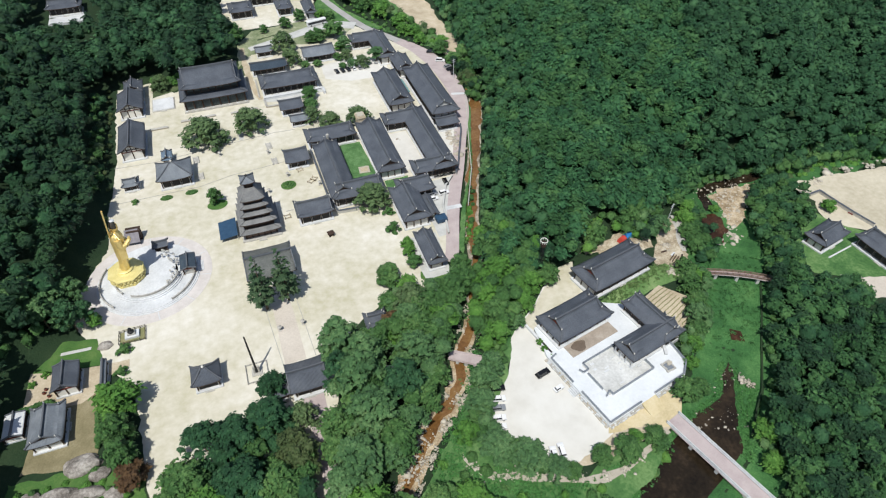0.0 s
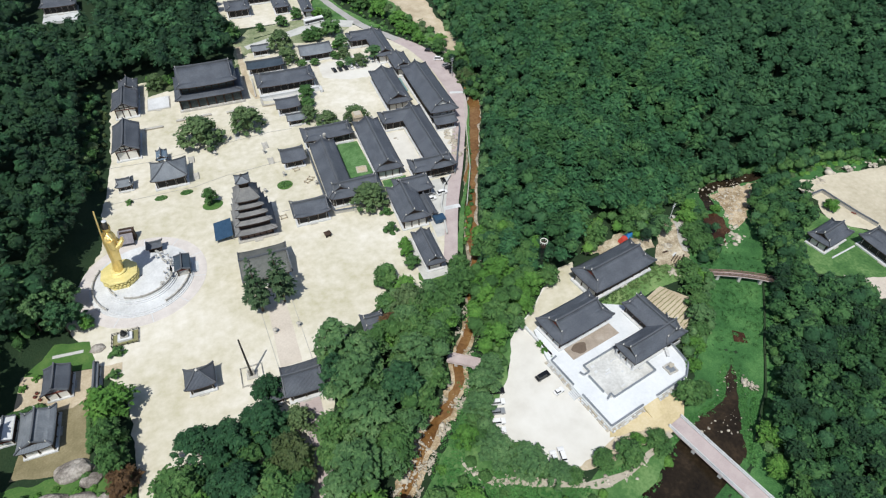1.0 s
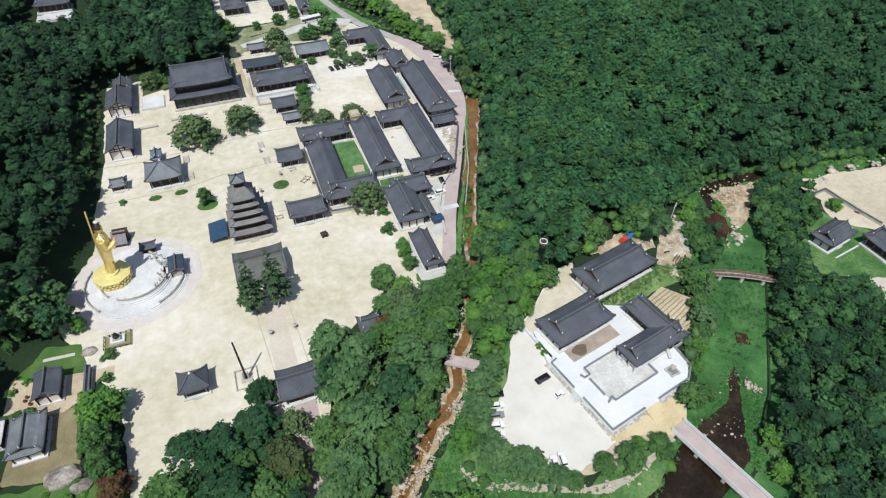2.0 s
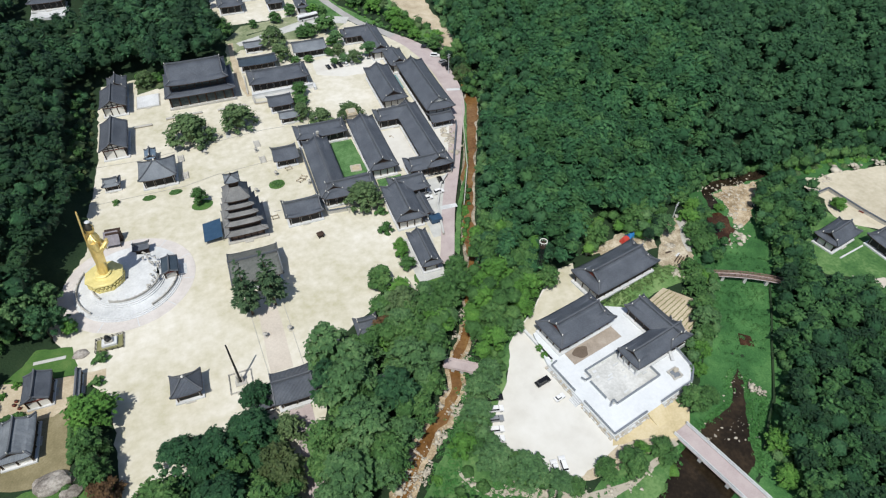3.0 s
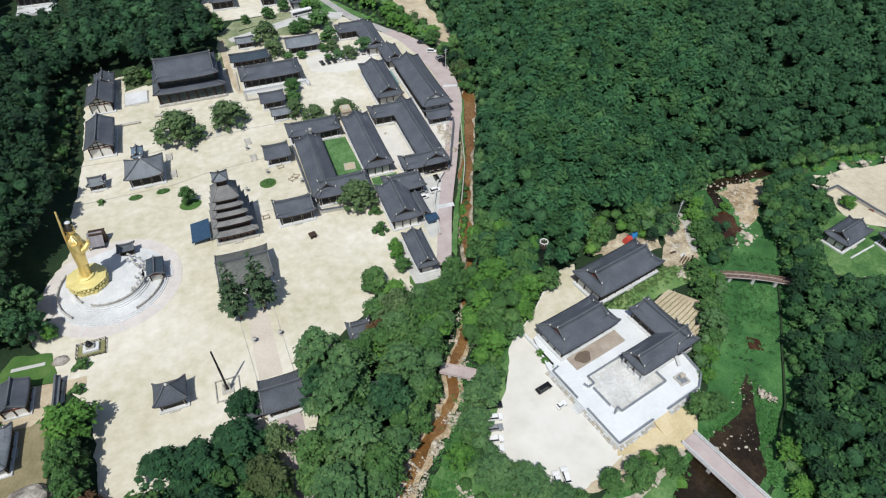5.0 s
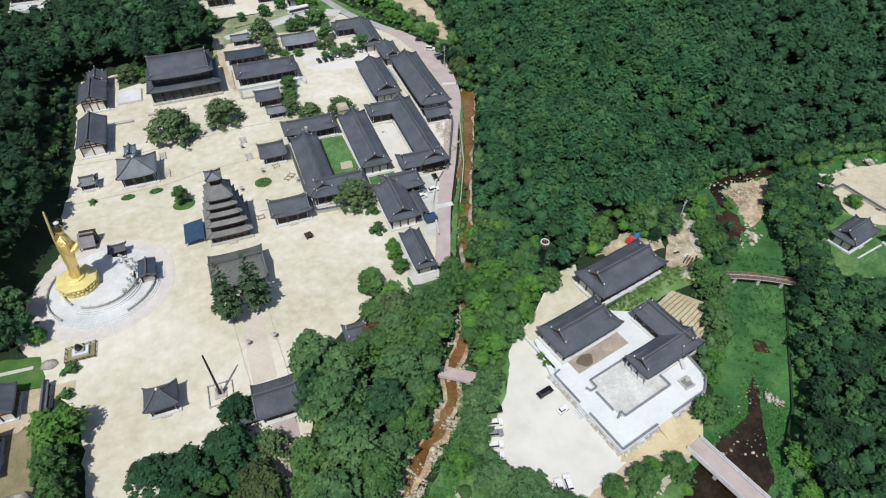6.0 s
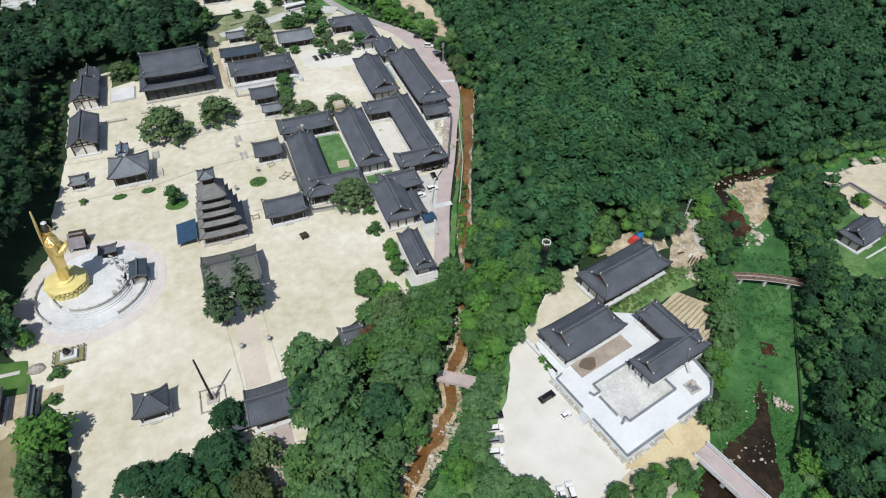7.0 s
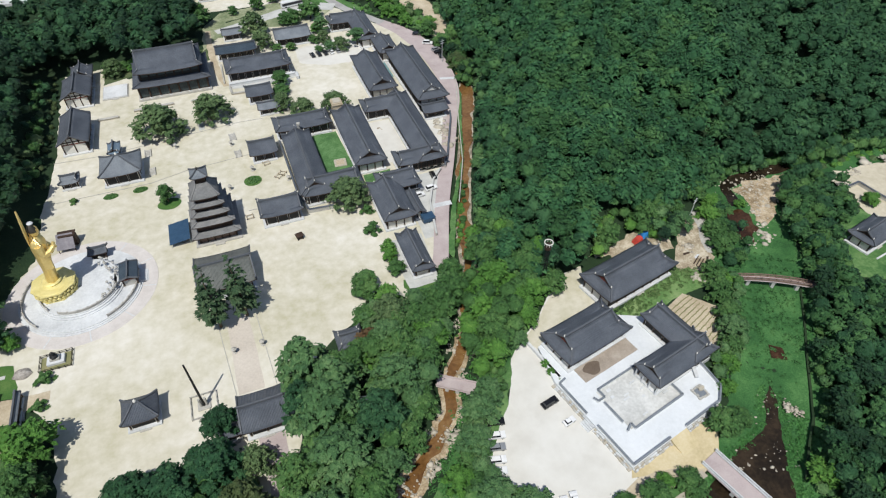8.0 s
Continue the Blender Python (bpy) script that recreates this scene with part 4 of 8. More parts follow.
# ---- five-storeyed wooden pagoda ----
M_PANEL = material("faded_red_brown_panels", [(0.10, 0.065, 0.05), (0.17, 0.115, 0.09), (0.26, 0.19, 0.15)], 0.8, 0.6, 4.0, 0.02, 8.0)
M_TILE_PALE = material("sun_bleached_tile", [(0.135, 0.137, 0.138), (0.205, 0.205, 0.203), (0.285, 0.28, 0.272)], 0.75, 0.2, 2.0, 0.03, 3.0, stripes=0.36)
pagoda = thing("pagoda", 1.0, 53.2, 0, 0, "five-storeyed dark timber pagoda with stepped grey-tiled roofs", "pagoda")
box_part("podium", pagoda, M_STONE, (-7.3, 7.3, -7.3, 7.3, -0.3, 0.6), 0.08)
box_part("step", pagoda, M_STONE, (-1.5, 1.5, -8.3, -7.25, -0.1, 0.4), 0.03)
# storeys: eave half-width, wall half-width, foot, eave height
tiers = [(7.7, 5.7, 0.6, 3.8), (6.8, 5.2, 5.1, 7.7), (5.9, 4.5, 8.4, 10.9), (5.1, 3.8, 11.6, 13.9), (4.4, 3.1, 14.5, 16.7)]
for k, (half, body, z0, ez) in enumerate(tiers):
    box_part("wall", pagoda, M_WOOD if k else M_PANEL, (-body, body, -body, body, z0, ez + 0.5))
    n = 5 if k == 0 else 3
    for i in range(n + 1):
        for flip in (0, 1):
            for sgn in (-1, 1):
                c = -body + 2 * body * i / n
                bm = bmesh.new()
                x, y = (c, sgn * (body + 0.1)) if flip else (sgn * (body + 0.1), c)
                add_lathe(bm, [(0.24, z0), (0.2, ez)], 7, x, y)
                part("column", bm, M_WOOD, pagoda)
    # each skirt roof runs up to the next storey's wall
    inner = (tiers[k + 1][1] if k < 4 else 1.5) + 0.1
    rise = (half - inner) * (0.46 if k < 4 else 1.45)
    for side in range(4):
        bm = bmesh.new()
        uv = bm.loops.layers.uv.new("UVMap")
        rows, uvs = [], []
        for t in (0, 0.25, 0.5, 0.75, 1):
            w = half + (inner - half) * t
            row = []
            for i in range(11):
                u = -1 + i / 5
                row.append((u * w, -w, ez + rise * t * (0.85 + 0.15 * t) + 0.5 * abs(u) ** 3.5 * (1 - t) ** 2))
            rows.append(row)
            uvs.append([(c[0], t * (half - inner) * 1.15) for c in row])
        add_slab(bm, rows, 0.32, uv, uvs)
        bm.transform(pose(0, 0, 0, 0, 0, 90 * side))
        part("roof_slope", bm, [M_TILE_PALE, M_WOOD], pagoda)
        bm = bmesh.new()
        add_bar(bm, [(half + (inner - half) * t, -(half + (inner - half) * t), ez + rise * t * (0.85 + 0.15 * t) + 0.5 * (1 - t) ** 2) for t in (0, 0.3, 0.65, 1)], 0.36, 0.26, sink=0.1)
        bm.transform(pose(0, 0, 0, 0, 0, 90 * side))
        part("hip_ridge", bm, M_TILE_PALE, pagoda)
box_part("neck", pagoda, M_WOOD, (-1.3, 1.3, -1.3, 1.3, 19.8, 23.6))
tiled_roof(pagoda, 5.2, 5.2, 23.2, 25.2, "pyramid", tile=M_TILE_OLD, lift=0.55, ridge_ends=False)
bm = bmesh.new()
add_lathe(bm, [(0.5, 24.9), (0.55, 25.3), (0.25, 25.5), (0.08, 25.9)], 8)
part("finial", bm, M_IRON, pagoda, "dark iron finial")

# blue shelter beside the pagoda
shelter = thing("tarpaulin_shelter", -10.8, 53.8, 0, 0, "low shelter covered with a dark blue tarpaulin", "shelter")
bm = bmesh.new()
bmesh.ops.create_grid(bm, x_segments=10, y_segments=14, size=1)
for v in bm.verts:
    v.co = Vector((v.co.x * 3.3, v.co.y * 5.2, 2.2 + 0.5 * v.co.x + 0.12 * noise.noise((v.co.x * 3, v.co.y * 3, 2))))
g = bmesh.ops.extrude_face_region(bm, geom=bm.faces[:])
bmesh.ops.translate(bm, vec=(0, 0, -0.06), verts=[v for v in g["geom"] if isinstance(v, bmesh.types.BMVert)])
bmesh.ops.recalc_face_normals(bm, faces=bm.faces)
part("cover", bm, M_TARP, shelter)
for sx in (-1, 1):
    for sy in (-1, 0, 1):
        box_part("post", shelter, M_STEEL, (sx * 3 - 0.06, sx * 3 + 0.06, sy * 4.9 - 0.06, sy * 4.9 + 0.06, 0, 2.1 + 0.45 * sx))

# ---- golden statue on its round terrace ----
TX, TY = -40.0, 39.4
terrace = thing("round_terrace", TX, TY, 0, 0, "white granite round terrace in stepped rings", "terrace")


def ring_part(name, r_in, r_out, z0, z1, mat, label="", a0=0.0, a1=2 * math.pi, seg=72):
    bm = bmesh.new()
    full = a1 - a0 > 6.28
    n = seg if full else max(6, int(seg * (a1 - a0) / 6.28))
    loops = []
    for i in range(n if full else n + 1):
        a = a0 + (a1 - a0) * i / n
        c, s = math.cos(a), math.sin(a)
        loops.append([bm.verts.new((r * c, r * s, z)) for r, z in ((r_in, z0), (r_out, z0), (r_out, z1 - 0.05), (r_out - 0.06, z1), (r_in, z1))])
    m = len(loops)
    for i in range(m if full else m - 1):
        lo, hi = loops[i], loops[(i + 1) % m]
        for k in range(5):
            bm.faces.new((lo[k], lo[(k + 1) % 5], hi[(k + 1) % 5], hi[k]))
    if not full:
        bm.faces.new(loops[0]), bm.faces.new(loops[-1][::-1])
    bmesh.ops.recalc_face_normals(bm, faces=bm.faces)
    return part(name, bm, mat, terrace, label)


M_PALE_PAVE = material("pale_mauve_paving", [(0.46, 0.42, 0.39), (0.55, 0.51, 0.48), (0.63, 0.59, 0.56)], 0.85, 0.25, 3.0, 0.01, 5.0)
ring_part("apron", 0.5, 21.6, -0.2, 0.10, M_PALE_PAVE, "pale mauve paved apron")
ring_part("lower_ring", 0.5, 17.4, 0.0, 0.32, M_WHITE_STONE)
ring_part("ring_step", 0.5, 16.9, 0.3, 0.62, M_WHITE_STONE)
ring_part("ring_step", 0.5, 16.4, 0.6, 0.92, M_WHITE_STONE)
ring_part("middle_ring", 0.5, 12.2, 0.8, 1.3, M_WHITE_STONE)
ring_part("ring_step", 0.5, 11.7, 1.2, 1.75, M_WHITE_STONE)
ring_part("ring_step", 0.5, 11.2, 1.7, 2.2, M_WHITE_STONE)
# stone balustrades on the rings: posts, a low wall and a rail
for r, z, a0, a1 in ((16.2, 0.92, -62, 12), (16.2, 0.92, 150, 226), (11.0, 2.2, -118, -18), (11.0, 2.2, 150, 222)):
    a0, a1 = math.radians(a0), math.radians(a1)
    ring_part("parapet", r - 0.22, r, z, z + 0.55, M_STONE, "low grey stone parapet", a0, a1)
    ring_part("coping", r - 0.32, r + 0.1, z + 0.7, z + 0.86, M_STONE, "grey stone rail", a0, a1)
    n = max(3, round((a1 - a0) * r / 2.6))
    for k in range(n + 1):
        a = a0 + (a1 - a0) * k / n
        box_part("post", terrace, M_STONE, (-0.18, 0.18, -0.18, 0.18, z, z + 1.15), 0.05, M=pose((r - 0.11) * math.cos(a), (r - 0.11) * math.sin(a), 0, 0, 0, math.degrees(a)))
# worn joints of the apron paving
for k in range(9):
    a = math.radians(-150 + 34 * k)
    box_part("joint_strip", terrace, M_WHITE_STONE, (17.5, 21.4, -0.16, 0.16, 0.05, 0.115), M=pose(0, 0, 0, 0, 0, math.degrees(a)))
for k in range(5):
    box_part("stair", terrace, M_WHITE_STONE, (9.5 + k * 0.7, 10.3 + k * 0.7, -2.6, 2.6, 0.8, 2.2 - 0.27 * k), 0.02)
    box_part("stair", terrace, M_WHITE_STONE, (16.6 + k * 0.4, 17.1 + k * 0.4, -2.6, 2.6, 0.0, 0.86 - 0.16 * k), 0.02)
rng = random.Random(3)
for k in range(26):
    a, r = rng.uniform(-0.9, 1.1), rng.uniform(8.2, 11.2)
    x, y = r * math.cos(a), r * math.sin(a)
    lam = thing("stone_lantern", TX + x, TY + y, 2.2, rng.uniform(0, 90), "small white stone lantern on a round terrace", "stone lantern", "lanterns on the round terrace")
    bm = bmesh.new()
    add_lathe(bm, [(0.32, 0), (0.3, 0.2), (0.14, 0.25), (0.14, 0.9), (0.3, 1.0), (0.26, 1.4)], 6)
    part("post", bm, M_WHITE_STONE, lam)
    bm = bmesh.new()
    add_lathe(bm, [(0.46, 1.4), (0.4, 1.5), (0.12, 1.75), (0.05, 1.9)], 6)
    part("cap", bm, M_STONE, lam)

SX, SY = -46.2, 40.6
pedestal = thing("lotus_pedestal", SX, SY, 2.2, 0, "octagonal yellow gilt lotus pedestal under a statue", "pedestal")
bm = bmesh.new()
add_lathe(bm, [(6.1, 0), (6.1, 0.45), (5.2, 0.6), (5.2, 2.4), (6.3, 2.65), (6.3, 3.0), (5.6, 3.06)], 8, start=math.pi / 8)
part("drum", bm, M_GOLD_DULL, pedestal)
for row, (rad, z, size, lean) in enumerate(((5.4, 0.3, 0.95, 24), (5.35, 1.35, 0.9, 30))):
    for k in range(28):
        a = 2 * math.pi * (k + 0.5 * row) / 28
        bm = bmesh.new()
        add_lathe(bm, [(0.3, 0.0), (0.66, 0.45), (0.6, 0.95), (0.22, 1.35)], 7)
        bm.transform(pose(rad * math.cos(a), rad * math.sin(a), z, 0, 0, math.degrees(a)) @ pose(0, 0, 0, 0, lean, 0) @ Matrix.Diagonal((0.55 * size, 1.05 * size, size, 1)))
        part("petal", bm, M_GOLD_DULL, pedestal)
bm = bmesh.new()
add_lathe(bm, [(5.5, 3.0), (5.3, 3.12), (3.4, 3.2), (2.5, 3.5), (2.7, 3.9), (2.4, 4.1)], 16)
part("lotus_seat", bm, M_GOLD_DULL, pedestal)

# standing robed figure, one plain mesh, with a flame-shaped halo behind it
bm = bmesh.new()


def oval_stack(rows, seg=20, folds=0.0):
    loops = []
    for z, rx, ry, ox, oy in rows:
        loop = []
        for i in range(seg):
            a = 2 * math.pi * i / seg
            f = 1 + folds * (math.sin(a * 7 + z * 0.5) + 0.6 * math.sin(a * 3 - z * 1.3))
            loop.append(bm.verts.new((ox + rx * f * math.cos(a), oy + ry * f * math.sin(a), z)))
        loops.append(loop)
    for lo, hi in zip(loops, loops[1:]):
        for i in range(seg):
            bm.faces.new((lo[i], lo[(i + 1) % seg], hi[(i + 1) % seg], hi[i])).smooth = True
    bm.faces.new(loops[0][::-1]), bm.faces.new(loops[-1])


def finer(rows, n):
    a = np.array(rows, float)
    t = np.linspace(a[0, 0], a[-1, 0], n)
    return [(z, *[float(np.interp(z, a[:, 0], a[:, k])) for k in range(1, 5)]) for z in t]


oval_stack(finer([(0, 1.7, 2.1, 0, 0), (0.8, 1.5, 1.9, 0, 0), (3.5, 1.45, 1.85, 0, 0), (6.5, 1.55, 2.0, 0, 0), (9.0, 1.8, 2.4, 0.05, 0), (11.3, 1.95, 2.8, 0.1, 0), (13.0, 1.85, 2.9, 0.05, 0), (14.2, 1.5, 2.4, 0, 0), (14.8, 0.8, 1.1, 0, 0), (15.2, 0.7, 0.8, 0, 0)], 44), 56, folds=0.05)
oval_stack([(15.0, 0.8, 0.8, 0.05, 0), (15.6, 1.15, 1.1, 0.1, 0), (16.6, 1.3, 1.2, 0.1, 0), (17.5, 1.2, 1.1, 0.05, 0), (18.2, 0.8, 0.8, 0, 0), (18.7, 0.5, 0.5, 0, 0), (19.0, 0.15, 0.15, 0, 0)], seg=14)
for sy, pts in ((-1, [((0, -2.7, 13.2), 1.0), ((0.5, -3.3, 10.6), 0.95), ((2.0, -2.9, 11.0), 0.85), ((3.3, -2.2, 12.2), 0.6), ((3.5, -2.0, 13.3), 0.35)]), (1, [((0, 2.7, 13.2), 0.95), ((0.6, 3.3, 10.6), 0.85), ((2.2, 2.4, 9.4), 0.6), ((3.2, 1.6, 9.2), 0.4), ((3.8, 1.4, 9.0), 0.2)])):
    for (p, r), (q, s) in zip(pts, pts[1:]):
        add_tube(bm, p, q, r, s, 10)
for k in range(26):
    u = k / 25
    a = -0.2 + 2.9 * u
    zz = 13.4 - 4.6 * u
    bmesh.ops.create_icosphere(bm, subdivisions=1, radius=0.42, matrix=Matrix.Translation((1.75 * math.cos(a - 0.9), 2.45 * math.sin(a - 0.9), zz)))
for sy in (-1, 1):
    for k in range(5):
        bmesh.ops.create_icosphere(bm, subdivisions=1, radius=0.55 - 0.05 * k, matrix=Matrix.Translation((-0.2 + 0.2 * k, sy * (1.4 + 0.42 * k), 14.6 - 0.2 * k)))
# robe sleeves hanging from the forearms
for sy in (-1, 1):
    add_box(bm, -0.5, 1.6, sy * 3.0 - 0.35, sy * 3.0 + 0.35, 5.8, 10.8, taper=0.0)
halo = [(-0.6, 0.7), (0.6, 1.2), (2.0, 1.65), (3.6, 1.75), (5.2, 1.5), (6.8, 1.05), (8.4, 0.55), (9.8, 0.08)]
rim = [(w, 13.4 + z) for z, w in halo] + [(-w, 13.4 + z) for z, w in halo[::-1]]
for (y0, z0), (y1, z1) in zip(rim, rim[1:]):
    add_tube(bm, (-1.7, y0, z0), (-1.7, y1, z1), 0.22, 0.22, 6)
for z, w in halo[1:-1]:
    add_tube(bm, (-1.7, -w, 13.4 + z), (-1.7, w, 14.2 + z), 0.16, 0.16, 5)
    add_tube(bm, (-1.7, w, 13.4 + z), (-1.7, -w, 14.2 + z), 0.16, 0.16, 5)
add_tube(bm, (-1.7, 0, 13), (-1.7, 0, 23.0), 0.22, 0.1, 6)
bmesh.ops.recalc_face_normals(bm, faces=bm.faces)
bm.transform(Matrix.Diagonal((1.05, 1.05, 1.08, 1)))
for f in bm.faces:
    if f.calc_center_median().z > 17.4 and -1.2 < f.calc_center_median().x < 1.0 - 0.5 * max(0.0, 18.6 - f.calc_center_median().z):
        f.material_index = 1
top = bmesh.ops.create_icosphere(bm, subdivisions=2, radius=0.85, matrix=Matrix.Translation((0.1, 0, 20.6)) @ Matrix.Diagonal((1, 1, 0.4, 1)))
for v in top["verts"]:
    for f in v.link_faces:
        f.material_index = 2
statue = mesh_object("statue", bm, M_GOLD)
statue.data.materials.append(material("dark_bronze_hair", [(0.05, 0.045, 0.04), (0.11, 0.1, 0.08)], 0.5, 0.5, 3.0, metal=0.5))
statue.data.materials.append(M_WHITE_STONE)
statue.matrix_basis = pose(SX + 0.3, SY + 0.6, 6.2, 0, 0, 12) @ pose(0, 0, 0, 0, 7.5, 0)
tagged(statue, "tall gilded standing statue with a flame halo on a lotus pedestal", "statue")

# shelters round the terrace
hall(-28.6, -23.2, 35, 42.6, 4.0, 5.0, "gable", "y", "dark blue-grey roofed open pavilion on the terrace", name="pavilion", over=0.9, category="pavilion", tile=M_TILE_TEAL, base=1.0, gable_mat=M_STONE, wall=M_STONE, lift=0.2)
hall(-37.6, -32.4, 50.4, 54.8, 3.4, 4.5, "gable", "x", "small dark offering pavilion on a terrace", name="pavilion", over=0.8, category="pavilion", gable_mat=M_WOOD, base=0.3, wall=M_WOOD, lift=0.2)
M_SHEET = material("weathered_mauve_sheet", [(0.13, 0.12, 0.135), (0.19, 0.178, 0.195), (0.27, 0.25, 0.265)], 0.7, 0.4, 3.0, 0.02, 4.0)
shed = thing("shed", -44.6, 61.4, 0, -4, "lean-to shed with a mauve-grey sheet roof and dark walls", "shed")
box_part("wall", shed, M_WOOD, (-2.2, 2.6, 0.4, 2.6, 0, 4.3))
for k in range(6):
    bm = bmesh.new()
    x0, x1 = -2.9 + 0.9 * k, -2.02 + 0.9 * k
    v = [bm.verts.new(c) for c in ((x0, -3.0, 1.7), (x1, -3.0, 1.7), (x1 - 0.1 * k, 1.6, 4.6), (x0 - 0.1 * k, 1.6, 4.6), (x0, -3.0, 1.6), (x1, -3.0, 1.6), (x1 - 0.1 * k, 1.6, 4.5), (x0 - 0.1 * k, 1.6, 4.5))]
    for f in ((0, 1, 2, 3), (7, 6, 5, 4), (0, 4, 5, 1), (1, 5, 6, 2), (2, 6, 7, 3), (3, 7, 4, 0)):
        bm.faces.new([v[i] for i in f])
    part("roof_sheet", bm, M_SHEET, shed)
for x in (-2.6, 2.2):
    box_part("post", shed, M_WOOD, (x - 0.1, x + 0.1, -2.7, -2.5, 0, 1.75))
box_part("back_roof", shed, M_WOOD, (-2.5, 2.8, 1.5, 3.0, 4.3, 4.5))
white_base = thing("stone_platform", -31.3, 159.6, 0, 0, "bare white stone platform of a lost hall", "platform")
box_part("base", white_base, M_WHITE_STONE, (-4.9, 4.9, -5.4, 5.4, -0.2, 0.75), 0.06)
box_part("kerb", white_base, M_STONE, (-5.3, 5.3, -5.8, 5.8, -0.2, 0.35), 0.05)
box_part("step", white_base, M_STONE, (-1.2, 1.2, -6.5, -5.75, -0.1, 0.3), 0.03)

# flagpole on its stone base
pole = thing("flagpole", -9.4, -13.9, 0, 0, "tall dark cast-iron flagpole between two stone supports", "flagpole")
bm = bmesh.new()
add_lathe(bm, [(0.34, 0), (0.32, 6), (0.27, 12), (0.22, 18.2)], 10)
for k in range(1, 28):
    add_lathe(bm, [(0.36 - k * 0.004, k * 0.65 - 0.04), (0.36 - k * 0.004, k * 0.65 + 0.04)], 10)
part("shaft", bm, M_IRON, pole)
for s in (-1, 1):
    box_part("support", pole, M_STONE, (s * 0.7 - 0.25, s * 0.7 + 0.25, -0.35, 0.35, 0, 3.4), 0.08)
box_part("plinth", pole, M_STONE, (-1.6, 1.6, -1.3, 1.3, -0.1, 0.35), 0.05)


def fence(name, pts, h, mat, label, step=1.6, rails=(0.45, 0.9)):
    t = thing(name, pts[0][0], pts[0][1], 0, 0, label, "fence")
    ox, oy = pts[0]
    for (ax, ay), (bx, by) in zip(pts, pts[1:]):
        n = max(1, round(math.hypot(bx - ax, by - ay) / step))
        for k in range(n):
            x, y = ax + (bx - ax) * k / n - ox, ay + (by - ay) * k / n - oy
            box_part("post", t, mat, (x - 0.09, x + 0.09, y - 0.09, y + 0.09, -0.1, h), 0.02)
        for r in rails:
            bm = bmesh.new()
            add_bar(bm, [(ax - ox, ay - oy, h * r - 0.08), (bx - ox, by - oy, h * r - 0.08)], 0.1, 0.1)
            part("rail", bm, mat, t)
    return t


fence("stone_fence", [(-12.6, -17.4), (-6.2, -17.4), (-6.2, -10.6), (-12.6, -10.6), (-12.6, -17.4)], 0.9, M_STONE, "low grey stone fence round a flagpole")
fence("stone_fence", [(-49.6, 11.7), (-41.6, 11.4), (-41.6, 17.0), (-49.6, 16.8), (-49.6, 11.7)], 1.1, M_IRON, "dark fence round a stone monument")
patch("gravel_pad", [(-49.5, 11.8), (-41.7, 11.5), (-41.7, 16.9), (-49.5, 16.7)], 0.08, M_DRYGRASS, "brown gravel inside a fence", "gravel", 0.1)
mon = thing("stone_monument", -45.6, 14.6, 0, 0, "white stone monument with dark figures inside a fence", "monument")
box_part("base", mon, M_WHITE_STONE, (-2.2, 2.2, -1.5, 1.5, -0.1, 0.9), 0.08)
box_part("plinth", mon, M_STONE, (-1.2, 1.2, -0.8, 0.8, 0.9, 1.7), 0.08)
bm = bmesh.new()
add_lathe(bm, [(0.9, 1.7), (1.0, 2.3), (0.5, 2.8), (0.65, 3.2), (0.2, 3.8)], 10)
part("bowl", bm, M_IRON, mon)

# stone lanterns and stands in the court
def stone_lantern(x, y, label, s=1.0):
    t = thing("stone_lantern", x, y, 0, 0, label, "stone lantern", "stone lanterns in the court")
    bm = bmesh.new()
    add_lathe(bm, [(0.7 * s, 0), (0.7 * s, 0.3 * s), (0.3 * s, 0.45 * s), (0.26 * s, 1.2 * s), (0.6 * s, 1.45 * s)], 8)
    part("post", bm, M_STONE, t)
    bm = bmesh.new()
    add_lathe(bm, [(0.42 * s, 1.45 * s), (0.42 * s, 2.1 * s)], 8)
    part("fire_box", bm, M_STONE, t)
    bm = bmesh.new()
    add_lathe(bm, [(0.95 * s, 2.1 * s), (0.8 * s, 2.25 * s), (0.25 * s, 2.7 * s), (0.2 * s, 3.0 * s)], 8)
    part("cap", bm, M_STONE, t)
    return t


for x, y in ((0, 0), (7.6, 0), (16.6, 81.3), (28.2, 70.9), (7.5, 72.8), (-9.2, 106.4), (11.2, 100.6)):
    stone_lantern(x, y, "weathered granite lantern standing on pale sand", 0.85)
for x, y, turn in ((-19.5, 106.4, 2), (-18.4, 93.8, 2), (12.2, 106.3, 3), (12.9, 93.8, 3)):
    t = thing("stone_steps", x, y, 0, turn, "short grey stone steps between court levels", "steps", "stone steps in the court")
    for sx in (-1, 1):
        box_part("side_stone", t, M_STONE, (sx * 1.05 - 0.2, sx * 1.05 + 0.2, -2.4, 2.4, -0.05, 0.6), 0.05)
    for k in range(5):
        box_part("step", t, M_STONE, (-0.84, 0.84, -2.2 + 0.85 * k, -1.36 + 0.85 * k, -0.05, 0.12 + 0.09 * k), 0.02)
